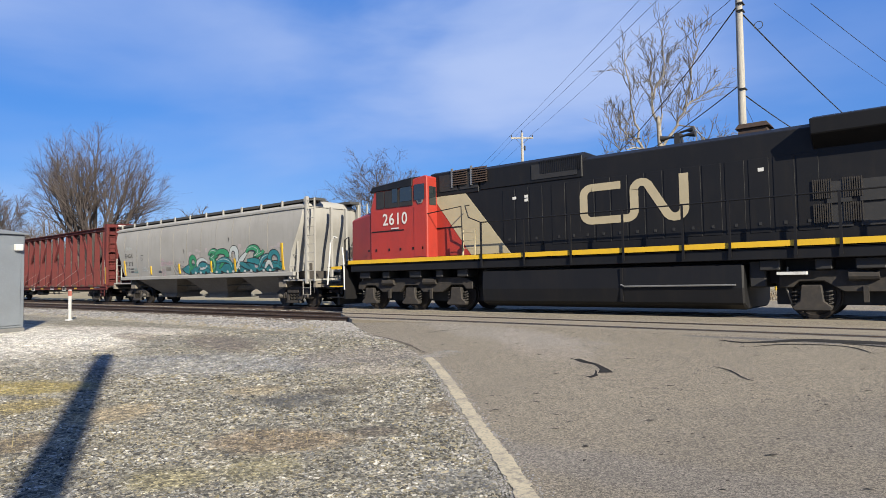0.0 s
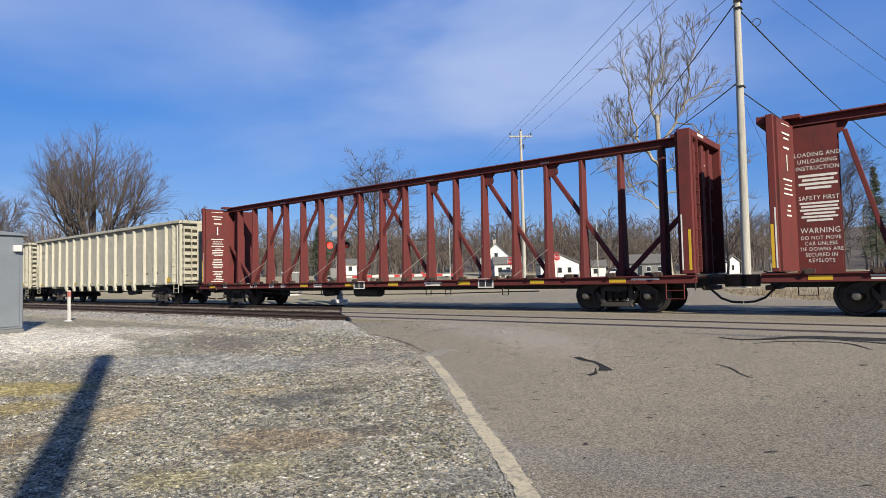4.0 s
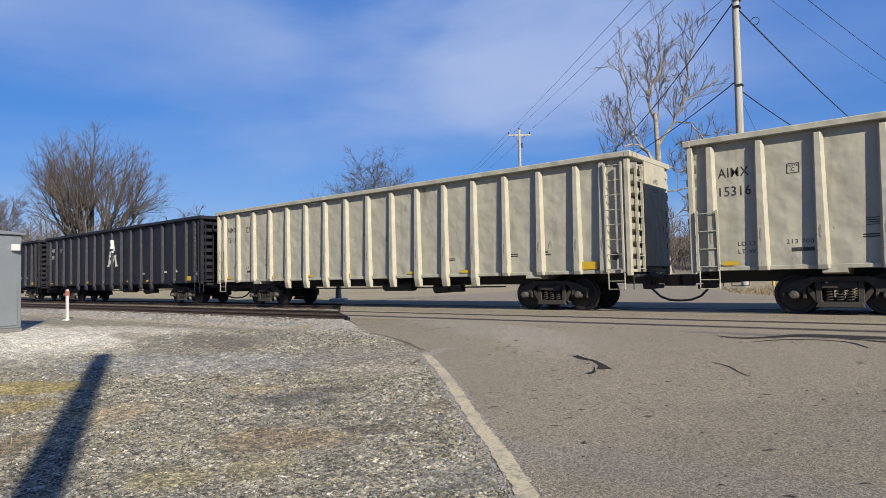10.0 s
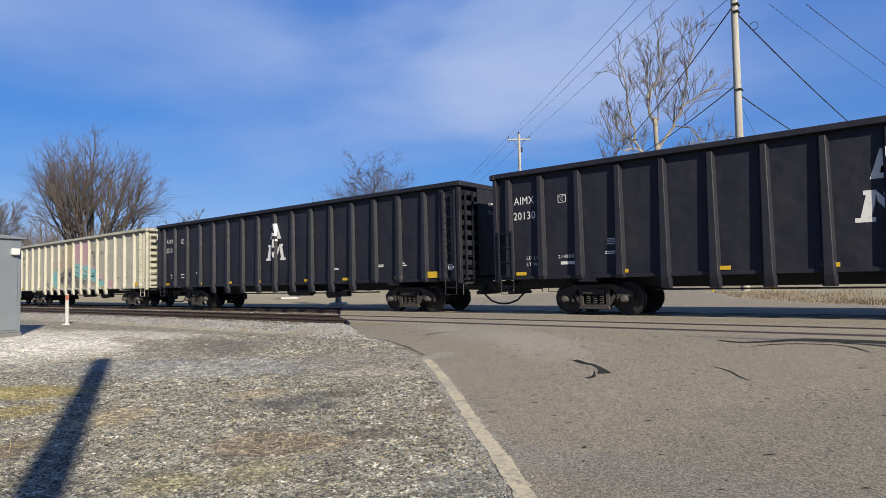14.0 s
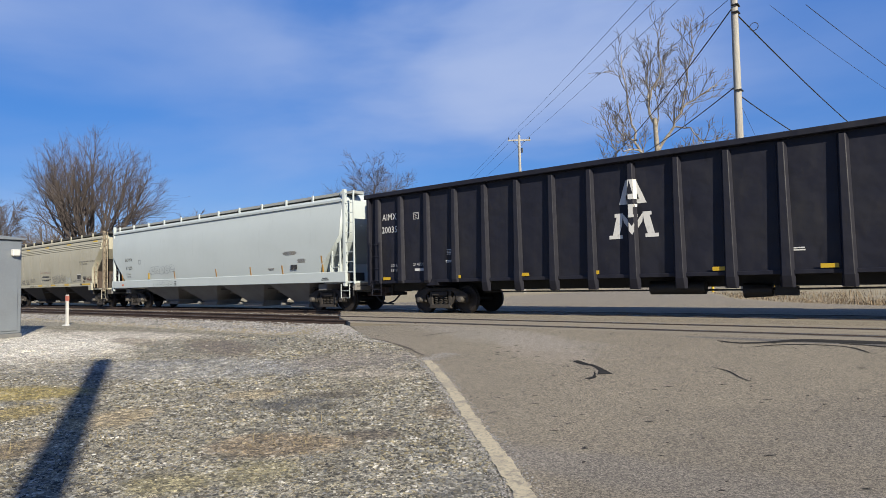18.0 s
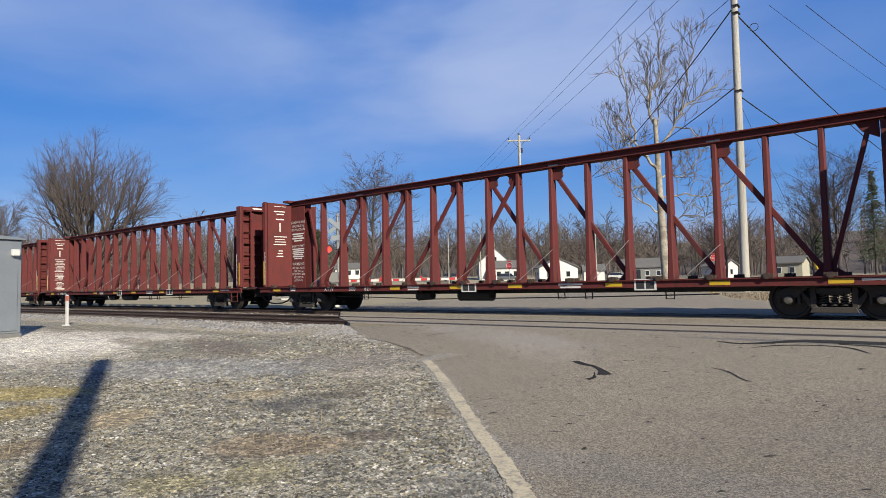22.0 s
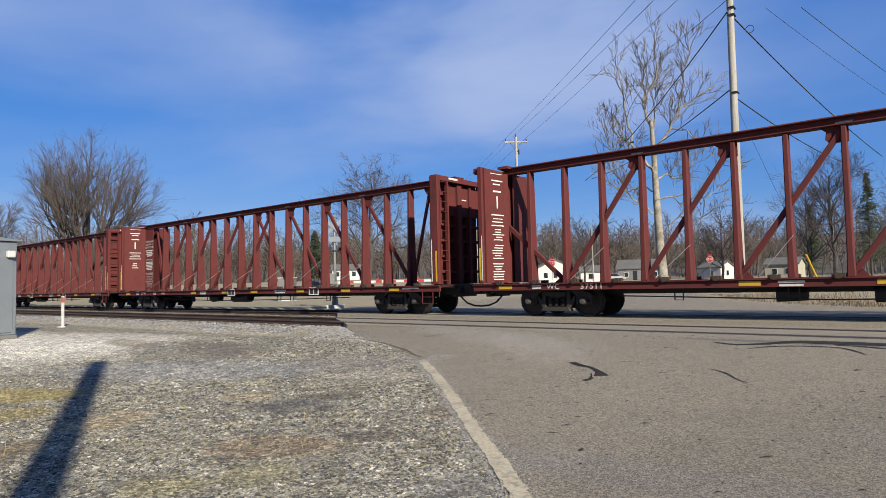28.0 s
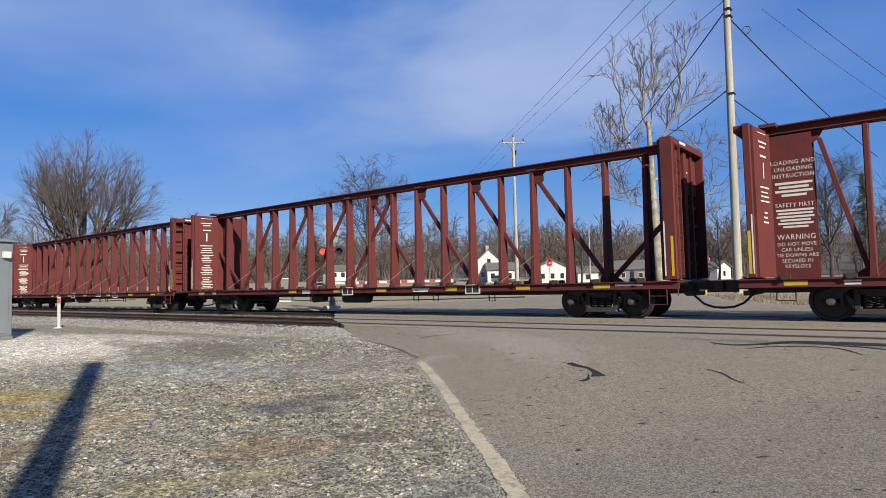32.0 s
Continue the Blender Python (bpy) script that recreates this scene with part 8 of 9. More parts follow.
def grey_hopper():
    car = covered_hopper(GREY_HOPPER, "weathered grey covered hopper car with teal graffiti", 7.9, 6.3, [(-3.75, 2.0, 0.8, 0.5), (0.7, 1.75, 0.85, 0.5), (5.0, 1.5, 0.9, 0.5)], [-6.8, -5.4, -4.2, -2.96, -1.73, -0.48, 0.75, 1.98, 3.24, 4.47, 5.71], 4.54, 12, UNDER_DUST, GRATING,
                         ends=(7.0, 7.15, 7.3, 7.6, 7.85, 7.88, 7.88), short_end="low", sill_half=7.3)
    lettering("reporting_mark", "BNGX", 0.24, STENCIL_BLACK, car, on_slope(-6.29, 2.72), 0.85, bold=0.01)
    lettering("car_number", "31378", 0.24, STENCIL_BLACK, car, on_slope(-6.26, 2.26), 0.9, bold=0.01)
    for z, words in ((1.97, "LD LMT"), (1.81, "LT WT")):
        lettering("stencil", words, 0.095, STENCIL_BLACK, car, on_slope(-6.42, z), 0.8, bold=0.004)
        bars(car, -5.98, 0, z + 0.035, [0.36], 0.06, STENCIL_BLACK, wrapped=True)
    outline_box(car, -4.85, 2.58, 0.24, 0.28, at_z(2.5) - 0.01, STENCIL_BLACK, 0.02)
    lettering("stencil", "C", 0.09, STENCIL_BLACK, car, on_slope(-4.85, 2.54), 0.9)
    bars(car, -3.03, 0, 1.81, [0.35, 0.35, 0.35], 0.025, STENCIL_BLACK, wrapped=True)
    bars(car, -2.24, 0, 1.98, [0.5, 0.45, 0.5, 0.45], 0.03, SEAM, wrapped=True)
    # small tags beside the large piece
    TEAL_TAG, PINK_TAG = SPRAY[4], material("faded_pink_tag", (0.62, 0.42, 0.50), 0.7, grains=[(6, 0.45, 0.65, (0.45, 0.42, 0.40), 0.8)])
    bubbles(car, -6.6, -6.0, 3.08, 3.26, 4, 21, SPRAY[6], 0.02)
    scribble(car, -5.6, 1.9, 0.5, 0.3, 22, TEAL_TAG, 0.028)
    scribble(car, -4.6, 1.98, 0.5, 0.22, 23, SPRAY[6], 0.024)
    lettering("spray_paint", "NO", 0.13, PINK_TAG, car, on_slope(-2.75, 2.38), 0.9, bold=0.03)
    bubbles(car, -2.96, -1.81, 2.08, 2.28, 7, 24, PINK_TAG, 0.024)
    wrap(car, stroke([(-2.71 + 0.17 * math.cos(k * 0.35), 1.72 + 0.18 * math.sin(k * 0.35)) for k in range(19)], 0.045, 0), 0.010, PINK_TAG)
    wrap(car, stroke([(-2.71 - 0.08, 1.72 - 0.05), (-2.71, 1.72 + 0.06), (-2.71 + 0.08, 1.72 - 0.05)], 0.03, 0), 0.011, PINK_TAG)
    bubbles(car, -1.67, -0.77, 1.52, 2.12, 2, 25, STENCIL_BLACK, 0.024)
    for k in range(7):
        wrap(car, stroke([(-1.64 + 0.14 * k, 2.17), (-1.66 + 0.146 * k, 2.25)], 0.025, 0), 0.010, STENCIL_BLACK)
    bubbles(car, -1.06, -0.22, 1.69, 1.91, 5, 26, STENCIL_BLACK, 0.02)
    for x, z in ((-0.75, 2.74), (2.97, 3.16)):
        scribble(car, x, z, 0.10, 0.24, 27, STENCIL_BLACK, 0.009)
    # a bold piece of teal and green lettering-like loops along the side
    rr = random.Random(31)
    for i in range(46):
        wrap(car, blob(rr.uniform(-1.2, 6.6), rr.choice((rr.uniform(2.3, 2.8), rr.uniform(1.7, 2.8))), rr.uniform(0.04, 0.16), rr.uniform(0.04, 0.13), i * 1.7, 0, 20), 0.003 + 0.0002 * i, PALE_SPRAY)
    for i, x in enumerate((-0.1, 0.9, 1.9, 2.9, 3.9, 4.9, 5.9)):
        wrap(car, blob(x, 1.80, 0.78, 0.26, i * 2.3, 0, 32), 0.006 + 0.0004 * i, SPRAY[7])
        wrap(car, blob(x, 1.80, 0.72, 0.22, i * 2.3, 0, 32), 0.010 + 0.0004 * i, SPRAY[4])
    def arc(cx, cz, rx, rz, a0, a1, n=16):
        return [(cx + rx * math.cos(radians(a0 + (a1 - a0) * k / n)), cz + rz * math.sin(radians(a0 + (a1 - a0) * k / n))) for k in range(n + 1)]
    swoops = [(arc(0.05, 2.15, 0.24, 0.27, -60, 270) + [(-0.2, 1.85), (-0.35, 1.66)], 0.20, 5), (arc(0.85, 2.05, 0.42, 0.22, 20, 330), 0.17, 6), ([(0.35, 1.75), (0.7, 2.0), (1.2, 1.95), (1.5, 1.75)], 0.2, 4),
              (arc(1.75, 2.4, 0.34, 0.24, 170, 20) + arc(1.6, 2.0, 0.25, 0.3, 90, -80), 0.25, 5), (arc(2.4, 2.35, 0.5, 0.25, 190, 10) + [(2.5, 2.05), (2.2, 1.8)], 0.22, 5), ([(2.0, 2.1), (2.6, 2.2), (3.05, 2.05), (3.2, 1.7)], 0.2, 4),
              (arc(3.35, 2.4, 0.25, 0.3, 200, -20) + [(3.6, 2.1), (3.7, 1.72)], 0.22, 6), ([(3.5, 1.75), (3.9, 2.15), (4.3, 2.45)], 0.22, 6), ([(3.75, 2.0), (4.2, 1.85), (4.5, 1.7)], 0.2, 4),
              (arc(4.7, 2.4, 0.42, 0.27, 170, 0) + [(4.85, 2.25), (5.35, 2.4), (5.5, 2.5)], 0.24, 5), ([(4.3, 2.1), (4.9, 2.05), (5.3, 1.9), (5.6, 1.7)], 0.22, 4), ([(5.1, 1.75), (5.4, 2.15), (5.9, 2.3)], 0.2, 4),
              (arc(6.15, 2.1, 0.3, 0.3, -50, 290) + [(6.3, 1.8), (6.55, 1.68)], 0.2, 4), ([(5.5, 1.72), (5.8, 2.0), (6.0, 1.7)], 0.16, 6)]
    for i, (pts, w, m) in enumerate(swoops):
        line = fine(pts, 0.07)
        wrap(car, stroke(line, w * 1.5, 0), 0.014 + 0.0012 * i, SPRAY[7])
        wrap(car, stroke(line, w * 1.12, 0), 0.0144 + 0.0012 * i, SPRAY[m])
        if i % 2:
            wrap(car, stroke([(px - 0.02, pz + 0.03) for px, pz in line[2:-2]], 0.03, 0), 0.0148 + 0.0012 * i, SPRAY[6])
    for k in range(16):
        wrap(car, blob(-0.2 + 0.43 * k, 1.62, 0.09, 0.06, k * 1.1, 0, 14), 0.034, SPRAY[6] if k % 3 else SPRAY[7])
    for x, h in ((-6.78, 0.85), (-3.97, 0.45), (-1.21, 0.5), (1.56, 0.55), (3.4, 0.6), (6.65, 1.15)):
        z1 = 1.62 + h
        part("reflector", Shape().loft([[(x - 0.05, at_z(z) - 0.042, z), (x + 0.05, at_z(z) - 0.042, z), (x + 0.05, at_z(z) + 0.02, z), (x - 0.05, at_z(z) + 0.02, z)] for z in (1.62, z1)]), YELLOW_PAINT, car, "yellow reflective strip")
    for x in (-6.35, 6.75):
        truck(car, x)
    return car


MOVERS.append((pale_hopper(), -87.65))
MOVERS.append((tan_hopper(), -106.05))
MOVERS.append((grey_hopper(), 154.1))

# ---- the diesel locomotive ----
LOCO_BLACK = material("locomotive_black", (0.013, 0.0135, 0.016), 0.5, spec=0.22, grains=[(0.7, 0.45, 0.75, (0.02, 0.019, 0.019), 0.7), (5, 0.5, 0.8, (0.035, 0.03, 0.026), 0.4, (1, 1, 0.2))], rough_var=0.1)
LOCO_RED = material("locomotive_red", (0.50, 0.045, 0.028), 0.45, grains=[(1.2, 0.45, 0.75, (0.36, 0.04, 0.028), 0.7), (6, 0.55, 0.8, (0.2, 0.05, 0.035), 0.4, (1, 1, 0.3))])
LOCO_CREAM = material("locomotive_cream", (0.58, 0.50, 0.33), 0.55, grains=[(2, 0.45, 0.75, (0.46, 0.39, 0.26), 0.6)])
LOCO_YELLOW = material("locomotive_yellow", (0.98, 0.60, 0.02), 0.5, grains=[(4, 0.5, 0.75, (0.75, 0.45, 0.04), 0.6)])
CAB_GLASS = material("cab_glass", (0.025, 0.035, 0.04), 0.05, spec=0.9)


def locomotive():
    car = tagged(new("locomotive"), "black, red and cream freight diesel locomotive", "locomotive")
    front, rear = -10.75, 10.0
    # frame, walkway and stripe
    part("frame", Shape().box(front + 0.3, rear, -1.5, 1.5, 1.42, 1.68), LOCO_BLACK, car, bevel=0.015)
    part("underframe", Shape().box(front + 0.2, rear - 0.2, -0.75, 0.75, 0.85, 1.415), LOCO_BLACK, car)
    for x, w in ((-9.9, 0.5), (-8.9, 0.3), (-7.6, 0.5), (-6.6, 0.25), (-5.7, 0.4), (2.6, 0.4), (3.6, 0.3), (4.4, 0.5), (5.6, 0.4)):
        part("equipment_box", Shape().box(x - w / 2, x + w / 2, -1.35, 1.35, 1.16, 1.415), BLACK_IRON, car, bevel=0.02)
    part("walkway", Shape().box(front, rear, -1.54, 1.54, 1.685, 1.72), LOCO_BLACK, car)
    for sgn in (-1, 1):
        stripe = part("sill_stripe", Shape().box(front + 0.2, rear, min(sgn * 1.502, sgn * 1.54), max(sgn * 1.502, sgn * 1.54), 1.69, 1.86), LOCO_YELLOW, car, "yellow reflective sill stripe")
    # nose
    part("nose", Shape().loft([[(front + 0.02, -1.15, 1.73), (-9.42, -1.5, 1.73), (-9.42, 1.5, 1.73), (front + 0.02, 1.15, 1.73)], [(front, -1.12, 3.45), (-9.42, -1.5, 3.6), (-9.42, 1.5, 3.6), (front, 1.12, 3.45)], [(front + 0.25, -0.9, 3.60), (-9.42, -1.2, 3.78), (-9.42, 1.2, 3.78), (front + 0.25, 0.9, 3.60)]]), LOCO_RED, car, bevel=0.05)
    # cab
    cab = part("cab", Shape().prism_y([(-9.42, 1.725), (-6.9, 1.725), (-6.9, 4.68), (-6.98, 4.74), (-7.5, 4.66), (-9.0, 4.60), (-9.22, 4.45), (-9.42, 3.72)], -1.53, 1.53), LOCO_RED, car, bevel=0.03)
    part("cab_roof", Shape().loft([[(-9.44, -1.575, 4.36), (-7.50, -1.585, 4.40), (-7.50, 1.585, 4.40), (-9.44, 1.575, 4.36)], [(-9.30, -1.56, 4.56), (-7.48, -1.565, 4.72), (-7.48, 1.565, 4.72), (-9.30, 1.56, 4.56)], [(-9.05, -0.95, 4.72), (-7.48, -0.95, 4.84), (-7.48, 0.95, 4.84), (-9.05, 0.95, 4.72)]]), LOCO_BLACK, cab, bevel=0.02)
    for x0, x1 in ((-9.10, -8.76), (-8.72, -8.10), (-8.06, -7.50)):
        win = part("side_window", Shape().box(x0, x1, -1.56, -1.532, 3.73, 4.35), BLACK_IRON, cab, "black window frame")
        part("pane", Shape().box(x0 + 0.05, x1 - 0.05, -1.568, -1.562, 3.78, 4.31), CAB_GLASS, win)
    part("post_window", Shape().prism_y([(-7.32, 3.86), (-7.26, 3.76), (-7.12, 3.76), (-7.06, 3.86), (-7.06, 4.30), (-7.12, 4.40), (-7.26, 4.40), (-7.32, 4.30)], -1.556, -1.532), STEEL_GREY, cab, "dark rounded corner window")
    part("pane", Shape().prism_y([(-7.28, 3.88), (-7.24, 3.80), (-7.14, 3.80), (-7.10, 3.88), (-7.10, 4.28), (-7.14, 4.36), (-7.24, 4.36), (-7.28, 4.28)], -1.562, -1.558), CAB_GLASS, cab)
    for sgn in (-1, 1):
        wind = part("windshield", Shape().box(-9.36, -9.30, min(sgn * 0.2, sgn * 1.2), max(sgn * 0.2, sgn * 1.2), 3.85, 4.35), CAB_GLASS, cab)
        wind.matrix_basis = pose(-0.06, 0, 0, 0, 0, 0)
    part("rear_window", Shape().box(-6.898, -6.885, -1.42, -1.08, 3.7, 4.35), CAB_GLASS, cab)
    part("cab_door", Shape().box(-7.45, -6.95, -1.545, -1.532, 1.9, 3.66), LOCO_RED, cab, "red cab side door")
    lettering("unit_number", "2610", 0.42, STENCIL_WHITE, car, on_side(-8.28, -1.55, 3.28), 0.86, bold=0.02)
    bars(car, -8.28, -1.55, 2.98, [0.34], 0.045, STENCIL_WHITE)
    part("cab_step_line", Shape().box(-9.35, -7.9, -1.545, -1.531, 2.86, 2.90), LOCO_BLACK, cab)
    part("cab_step_line", Shape().box(-7.1, -5.9, -1.03, -1.002, 2.86, 2.90), LOCO_BLACK, cab)
    for x in (-9.5, -9.15, -8.55, -8.05, -7.5, -7.1):
        part("hinge", Shape().box(x - 0.03, x + 0.03, -1.545, -1.531, 2.15, 2.24), LOCO_BLACK, cab)
    # long hood
    hood = part("hood", Shape().prism_x([(-1.0, 1.725), (1.0, 1.725), (1.0, 4.55), (0.75, 4.68), (-0.75, 4.68), (-1.0, 4.55)], -7.16, 8.8), LOCO_BLACK, car, bevel=0.02)
    part("equipment_housing", Shape().prism_x([(-1.03, 4.0), (1.03, 4.0), (1.03, 4.82), (0.8, 4.9), (-0.8, 4.9), (-1.03, 4.82)], -7.14, -5.25), LOCO_BLACK, car, bevel=0.02)
    part("resistor_housing", Shape().prism_x([(-1.03, 4.05), (1.03, 4.05), (1.03, 4.72), (0.8, 4.84), (-0.8, 4.84), (-1.03, 4.72)], -5.2, -1.85), LOCO_BLACK, car, bevel=0.02)
    for x0 in (-6.75, -5.95):
        grid = part("grille", Shape().box(x0, x0 + 0.7, -1.055, -1.032, 4.15, 4.72), BLACK_IRON, hood)
        for k in range(7):
            part("louvre", Shape().prism_x([(-1.06, 4.2 + 0.075 * k), (-1.11, 4.18 + 0.075 * k), (-1.06, 4.24 + 0.075 * k)], x0 + 0.05, x0 + 0.65), RUST_STEEL, grid)
        part("frame_bar", Shape().box(x0 - 0.02, x0 + 0.06, -1.09, -1.05, 4.12, 4.76), STEEL_GREY, grid)
    grid = part("grille", Shape().box(-3.4, -2.0, -1.052, -1.032, 4.15, 4.62), BLACK_IRON, hood)
    for k in range(22):
        part("louvre", Shape().box(-3.36 + 0.062 * k, -3.33 + 0.062 * k, -1.065, -1.054, 4.18, 4.58), LOCO_BLACK, grid)
    part("radiator_wing", Shape().prism_x([(-1.0, 4.0), (-1.38, 4.30), (-1.42, 4.66), (-0.9, 4.80), (0.9, 4.80), (1.42, 4.66), (1.38, 4.30), (1.0, 4.0)], 3.47, 8.8), LOCO_BLACK, car, bevel=0.02)
    for k in range(2):
        for j in range(2):
            x0, z0 = 3.68 + 0.58 * k, 2.14 + 0.56 * j
            grid = part("intake_grille", Shape().box(x0, x0 + 0.44, -1.03, -1.002, z0, z0 + 0.5), BLACK_IRON, hood)
            for m in range(9):
                part("slat", Shape().box(x0 + 0.03 + 0.043 * m, x0 + 0.05 + 0.043 * m, -1.045, -1.032, z0 + 0.03, z0 + 0.47), TRUCK_STEEL, grid)
    for x in (-4.2, -3.75, -3.3, -2.6, -2.15, -1.75, -1.3, -0.85, -0.4, 0.05, 0.5, 0.95, 1.4, 1.9, 2.4, 2.9, 3.35):
        part("hood_door", Shape().box(x - 0.205 if x > -1 else x - 0.2, x + 0.205, -1.012, -1.001, 2.1, 3.95), LOCO_BLACK, hood, bevel=0.004)
        part("latch", Shape().box(x - 0.03, x + 0.03, -1.026, -1.0125, 2.28, 2.36), BLACK_IRON, hood)
    for x, z in ((-4.0, 3.6), (-3.6, 3.5), (2.45, 3.62), (-3.6, 3.62)):
        plate(hood, "notice", x - 0.06, x + 0.06, z, z + 0.09, -1.016, STENCIL_WHITE, "small white notice")
    # stack, horn
    part("exhaust_stack", Shape().loft([[(2.02, -0.28, 4.66), (2.68, -0.28, 4.66), (2.68, 0.28, 4.66), (2.02, 0.28, 4.66)], [(2.05, -0.26, 5.05), (2.65, -0.26, 5.05), (2.65, 0.26, 5.05), (2.05, 0.26, 5.05)], [(1.98, -0.32, 5.06), (2.72, -0.32, 5.06), (2.72, 0.32, 5.06), (1.98, 0.32, 5.06)], [(2.05, -0.28, 5.18), (2.65, -0.28, 5.18), (2.65, 0.28, 5.18), (2.05, 0.28, 5.18)]]), RUST_STEEL, car, at=pose(-0.18, 0, -0.14))
    horn = part("horn_bracket", Shape().box(0.58, 0.72, -0.15, 0.15, 4.68, 5.12), BLACK_IRON, car, at=pose(-0.26, 0, 0))
    for dy, x1, z1 in ((-0.12, 1.1, 5.02), (0.0, 0.2, 5.05), (0.1, 1.0, 5.2)):
        part("horn", Shape().tube([(0.65, dy, z1 - 0.03), ((x1 + 0.65) / 2, dy, z1), (x1, dy, z1)], [0.03, 0.035, 0.09], 10), BLACK_IRON, horn)
    # painted areas on the hood side: red, then cream, in slanting bands
    part("paint_band", Shape().prism_y([(-7.15, 4.0), (-7.08, 4.0), (-5.60, 1.9), (-7.15, 1.9)], -1.016, -1.004), LOCO_RED, hood, "red painted panel")
    part("paint_band", Shape().prism_y([(-7.06, 4.0), (-5.75, 4.0), (-4.17, 1.9), (-5.58, 1.9)], -1.018, -1.004), LOCO_CREAM, hood, "cream painted slanting band")
    # ribbon emblem on the hood doors
    em = Shape()
    def ribbon_xz(pts, w):
        n = []
        for i, (x, z) in enumerate(pts):
            a, b = pts[max(i - 1, 0)], pts[min(i + 1, len(pts) - 1)]
            d = Vector((b[0] - a[0], b[1] - a[1])).normalized()
            n.append(((x - d.y * w / 2, z + d.x * w / 2), (x + d.y * w / 2, z - d.x * w / 2)))
        em.loft([[(a[0], -1.022, a[1]), (b[0], -1.022, b[1]), (b[0], -1.0165, b[1]), (a[0], -1.0165, a[1])] for a, b in n])
    def bend(cx, cz, r, a0, a1, k=6):
        return [(cx + r * math.cos(radians(a0 + (a1 - a0) * j / k)), cz + r * math.sin(radians(a0 + (a1 - a0) * j / k))) for j in range(k + 1)]
    ribbon_xz([(-1.0, 3.74), (-1.8, 3.74)] + bend(-1.8, 3.51, 0.23, 90, 180) + bend(-1.8, 3.0, 0.23, 180, 270) + [(-0.95, 2.77)] + bend(-0.85, 2.97, 0.2, 270, 360) + [(-0.65, 3.55)] + bend(-0.45, 3.55, 0.2, 180, 40) + [(0.15, 2.86)] + bend(0.36, 2.93, 0.22, 215, 360) + [(0.58, 3.86)], 0.22)
    part("emblem", em, LOCO_CREAM, car, "cream ribbon-shaped emblem", at=pose(0.19, 0, -0.05))
    # rails
    for sgn in (-1, 1):
        for i, x in enumerate((-4.85, -3.42, -2.0, -0.58, 0.86, 1.87, 3.15, 3.95, 5.4, 6.8, 8.2)):
            part("stanchion", Shape().box(x - 0.025, x + 0.025, sgn * 1.56 - 0.02, sgn * 1.56 + 0.02, 1.5, 2.92), LOCO_BLACK, car)
        part("handrail", Shape().tube([(-5.5, sgn * 1.2, 3.55), (-5.45, sgn * 1.5, 3.5), (-5.3, sgn * 1.54, 3.1), (-4.85, sgn * 1.56, 2.9), (8.2, sgn * 1.56, 2.9)], 0.02, 6), LOCO_BLACK, car)
        part("handrail", Shape().tube([(-7.15, sgn * 1.5, 3.35), (-5.6, sgn * 1.5, 3.5), (-5.55, sgn * 1.5, 2.0)], 0.02, 6), LOCO_BLACK, car)
        part("ladder", ladder_mesh(0.45, 1.75, 2.7, LOCO_CREAM, 4), None, car, at=pose(-5.35, -1.44 if sgn < 0 else 1.5, 0))
    # end steps and grab irons
    for k in (0, 1):
        x = front - 0.30 if k == 0 else rear
        for sgn in (-1, 1):
            for j in range(4):
                part("end_step", Shape().box(x - 0.62, x + 0.28, min(sgn * 0.95, sgn * 1.5), max(sgn * 0.95, sgn * 1.5), 0.42 + 0.40 * j, 0.46 + 0.40 * j), LOCO_BLACK, car, "black metal step")
            part("step_edge", Shape().box(x - 0.40, x + 0.12, sgn * 1.5 - 0.02, sgn * 1.5 + 0.02, 1.55, 1.66), LOCO_YELLOW, car)
            part("step_side", Shape().box(x + 0.28, x + 0.34, min(sgn * 0.95, sgn * 1.52), max(sgn * 0.95, sgn * 1.52), 0.38, 1.72), LOCO_BLACK, car)
            part("grab_rail", Shape().tube([(x - 0.62, sgn * 1.5, 0.95), (x - 0.55, sgn * 1.5, 1.6), (x - 0.45, sgn * 1.5, 2.6), (x - 0.25, sgn * 1.5, 2.85), (x - 0.1, sgn * 1.5, 2.8)], 0.03, 8), STENCIL_WHITE, car, "white grab rail")
            part("grab_rail", Shape().tube([(x + 0.30, sgn * 1.53, 0.75), (x + 0.28, sgn * 1.53, 1.8), (x + 0.2, sgn * 1.53, 2.4)], 0.025, 8), STENCIL_WHITE, car, "white grab rail")
        part("step_edge", Shape().box(x - 0.5, x + 0.25, -1.512, -1.49, 0.85, 0.90), LOCO_YELLOW, car, "yellow step edge")
        part("end_railing", Shape().tube([(x - 0.3, -0.9, 1.7), (x - 0.3, -0.9, 2.75), (x - 0.1, -0.9, 2.85), (x - 0.05, -0.9, 1.75)], 0.03, 6), LOCO_BLACK, car)
        part("mu_box", Shape().box(x - 0.72, x - 0.5, -0.55, 0.55, 1.45, 1.9), LOCO_BLACK, car, bevel=0.02)
        part("end_plate", Shape().box(x - 0.5, x - 0.4, -0.95, 0.95, 0.55, 1.72), LOCO_BLACK, car)
        part("snow_plow", Shape().box(x - 0.3, x - 0.2, -1.3, 1.3, 0.15, 0.55), BLACK_IRON, car)
    # tank
    part("fuel_tank", Shape().prism_x([(-1.1, 0.20), (1.1, 0.20), (1.40, 0.34), (1.45, 0.75), (1.42, 1.34), (-1.42, 1.34), (-1.45, 0.75), (-1.40, 0.34)], -4.93, 2.1), LOCO_BLACK, car, bevel=0.04)
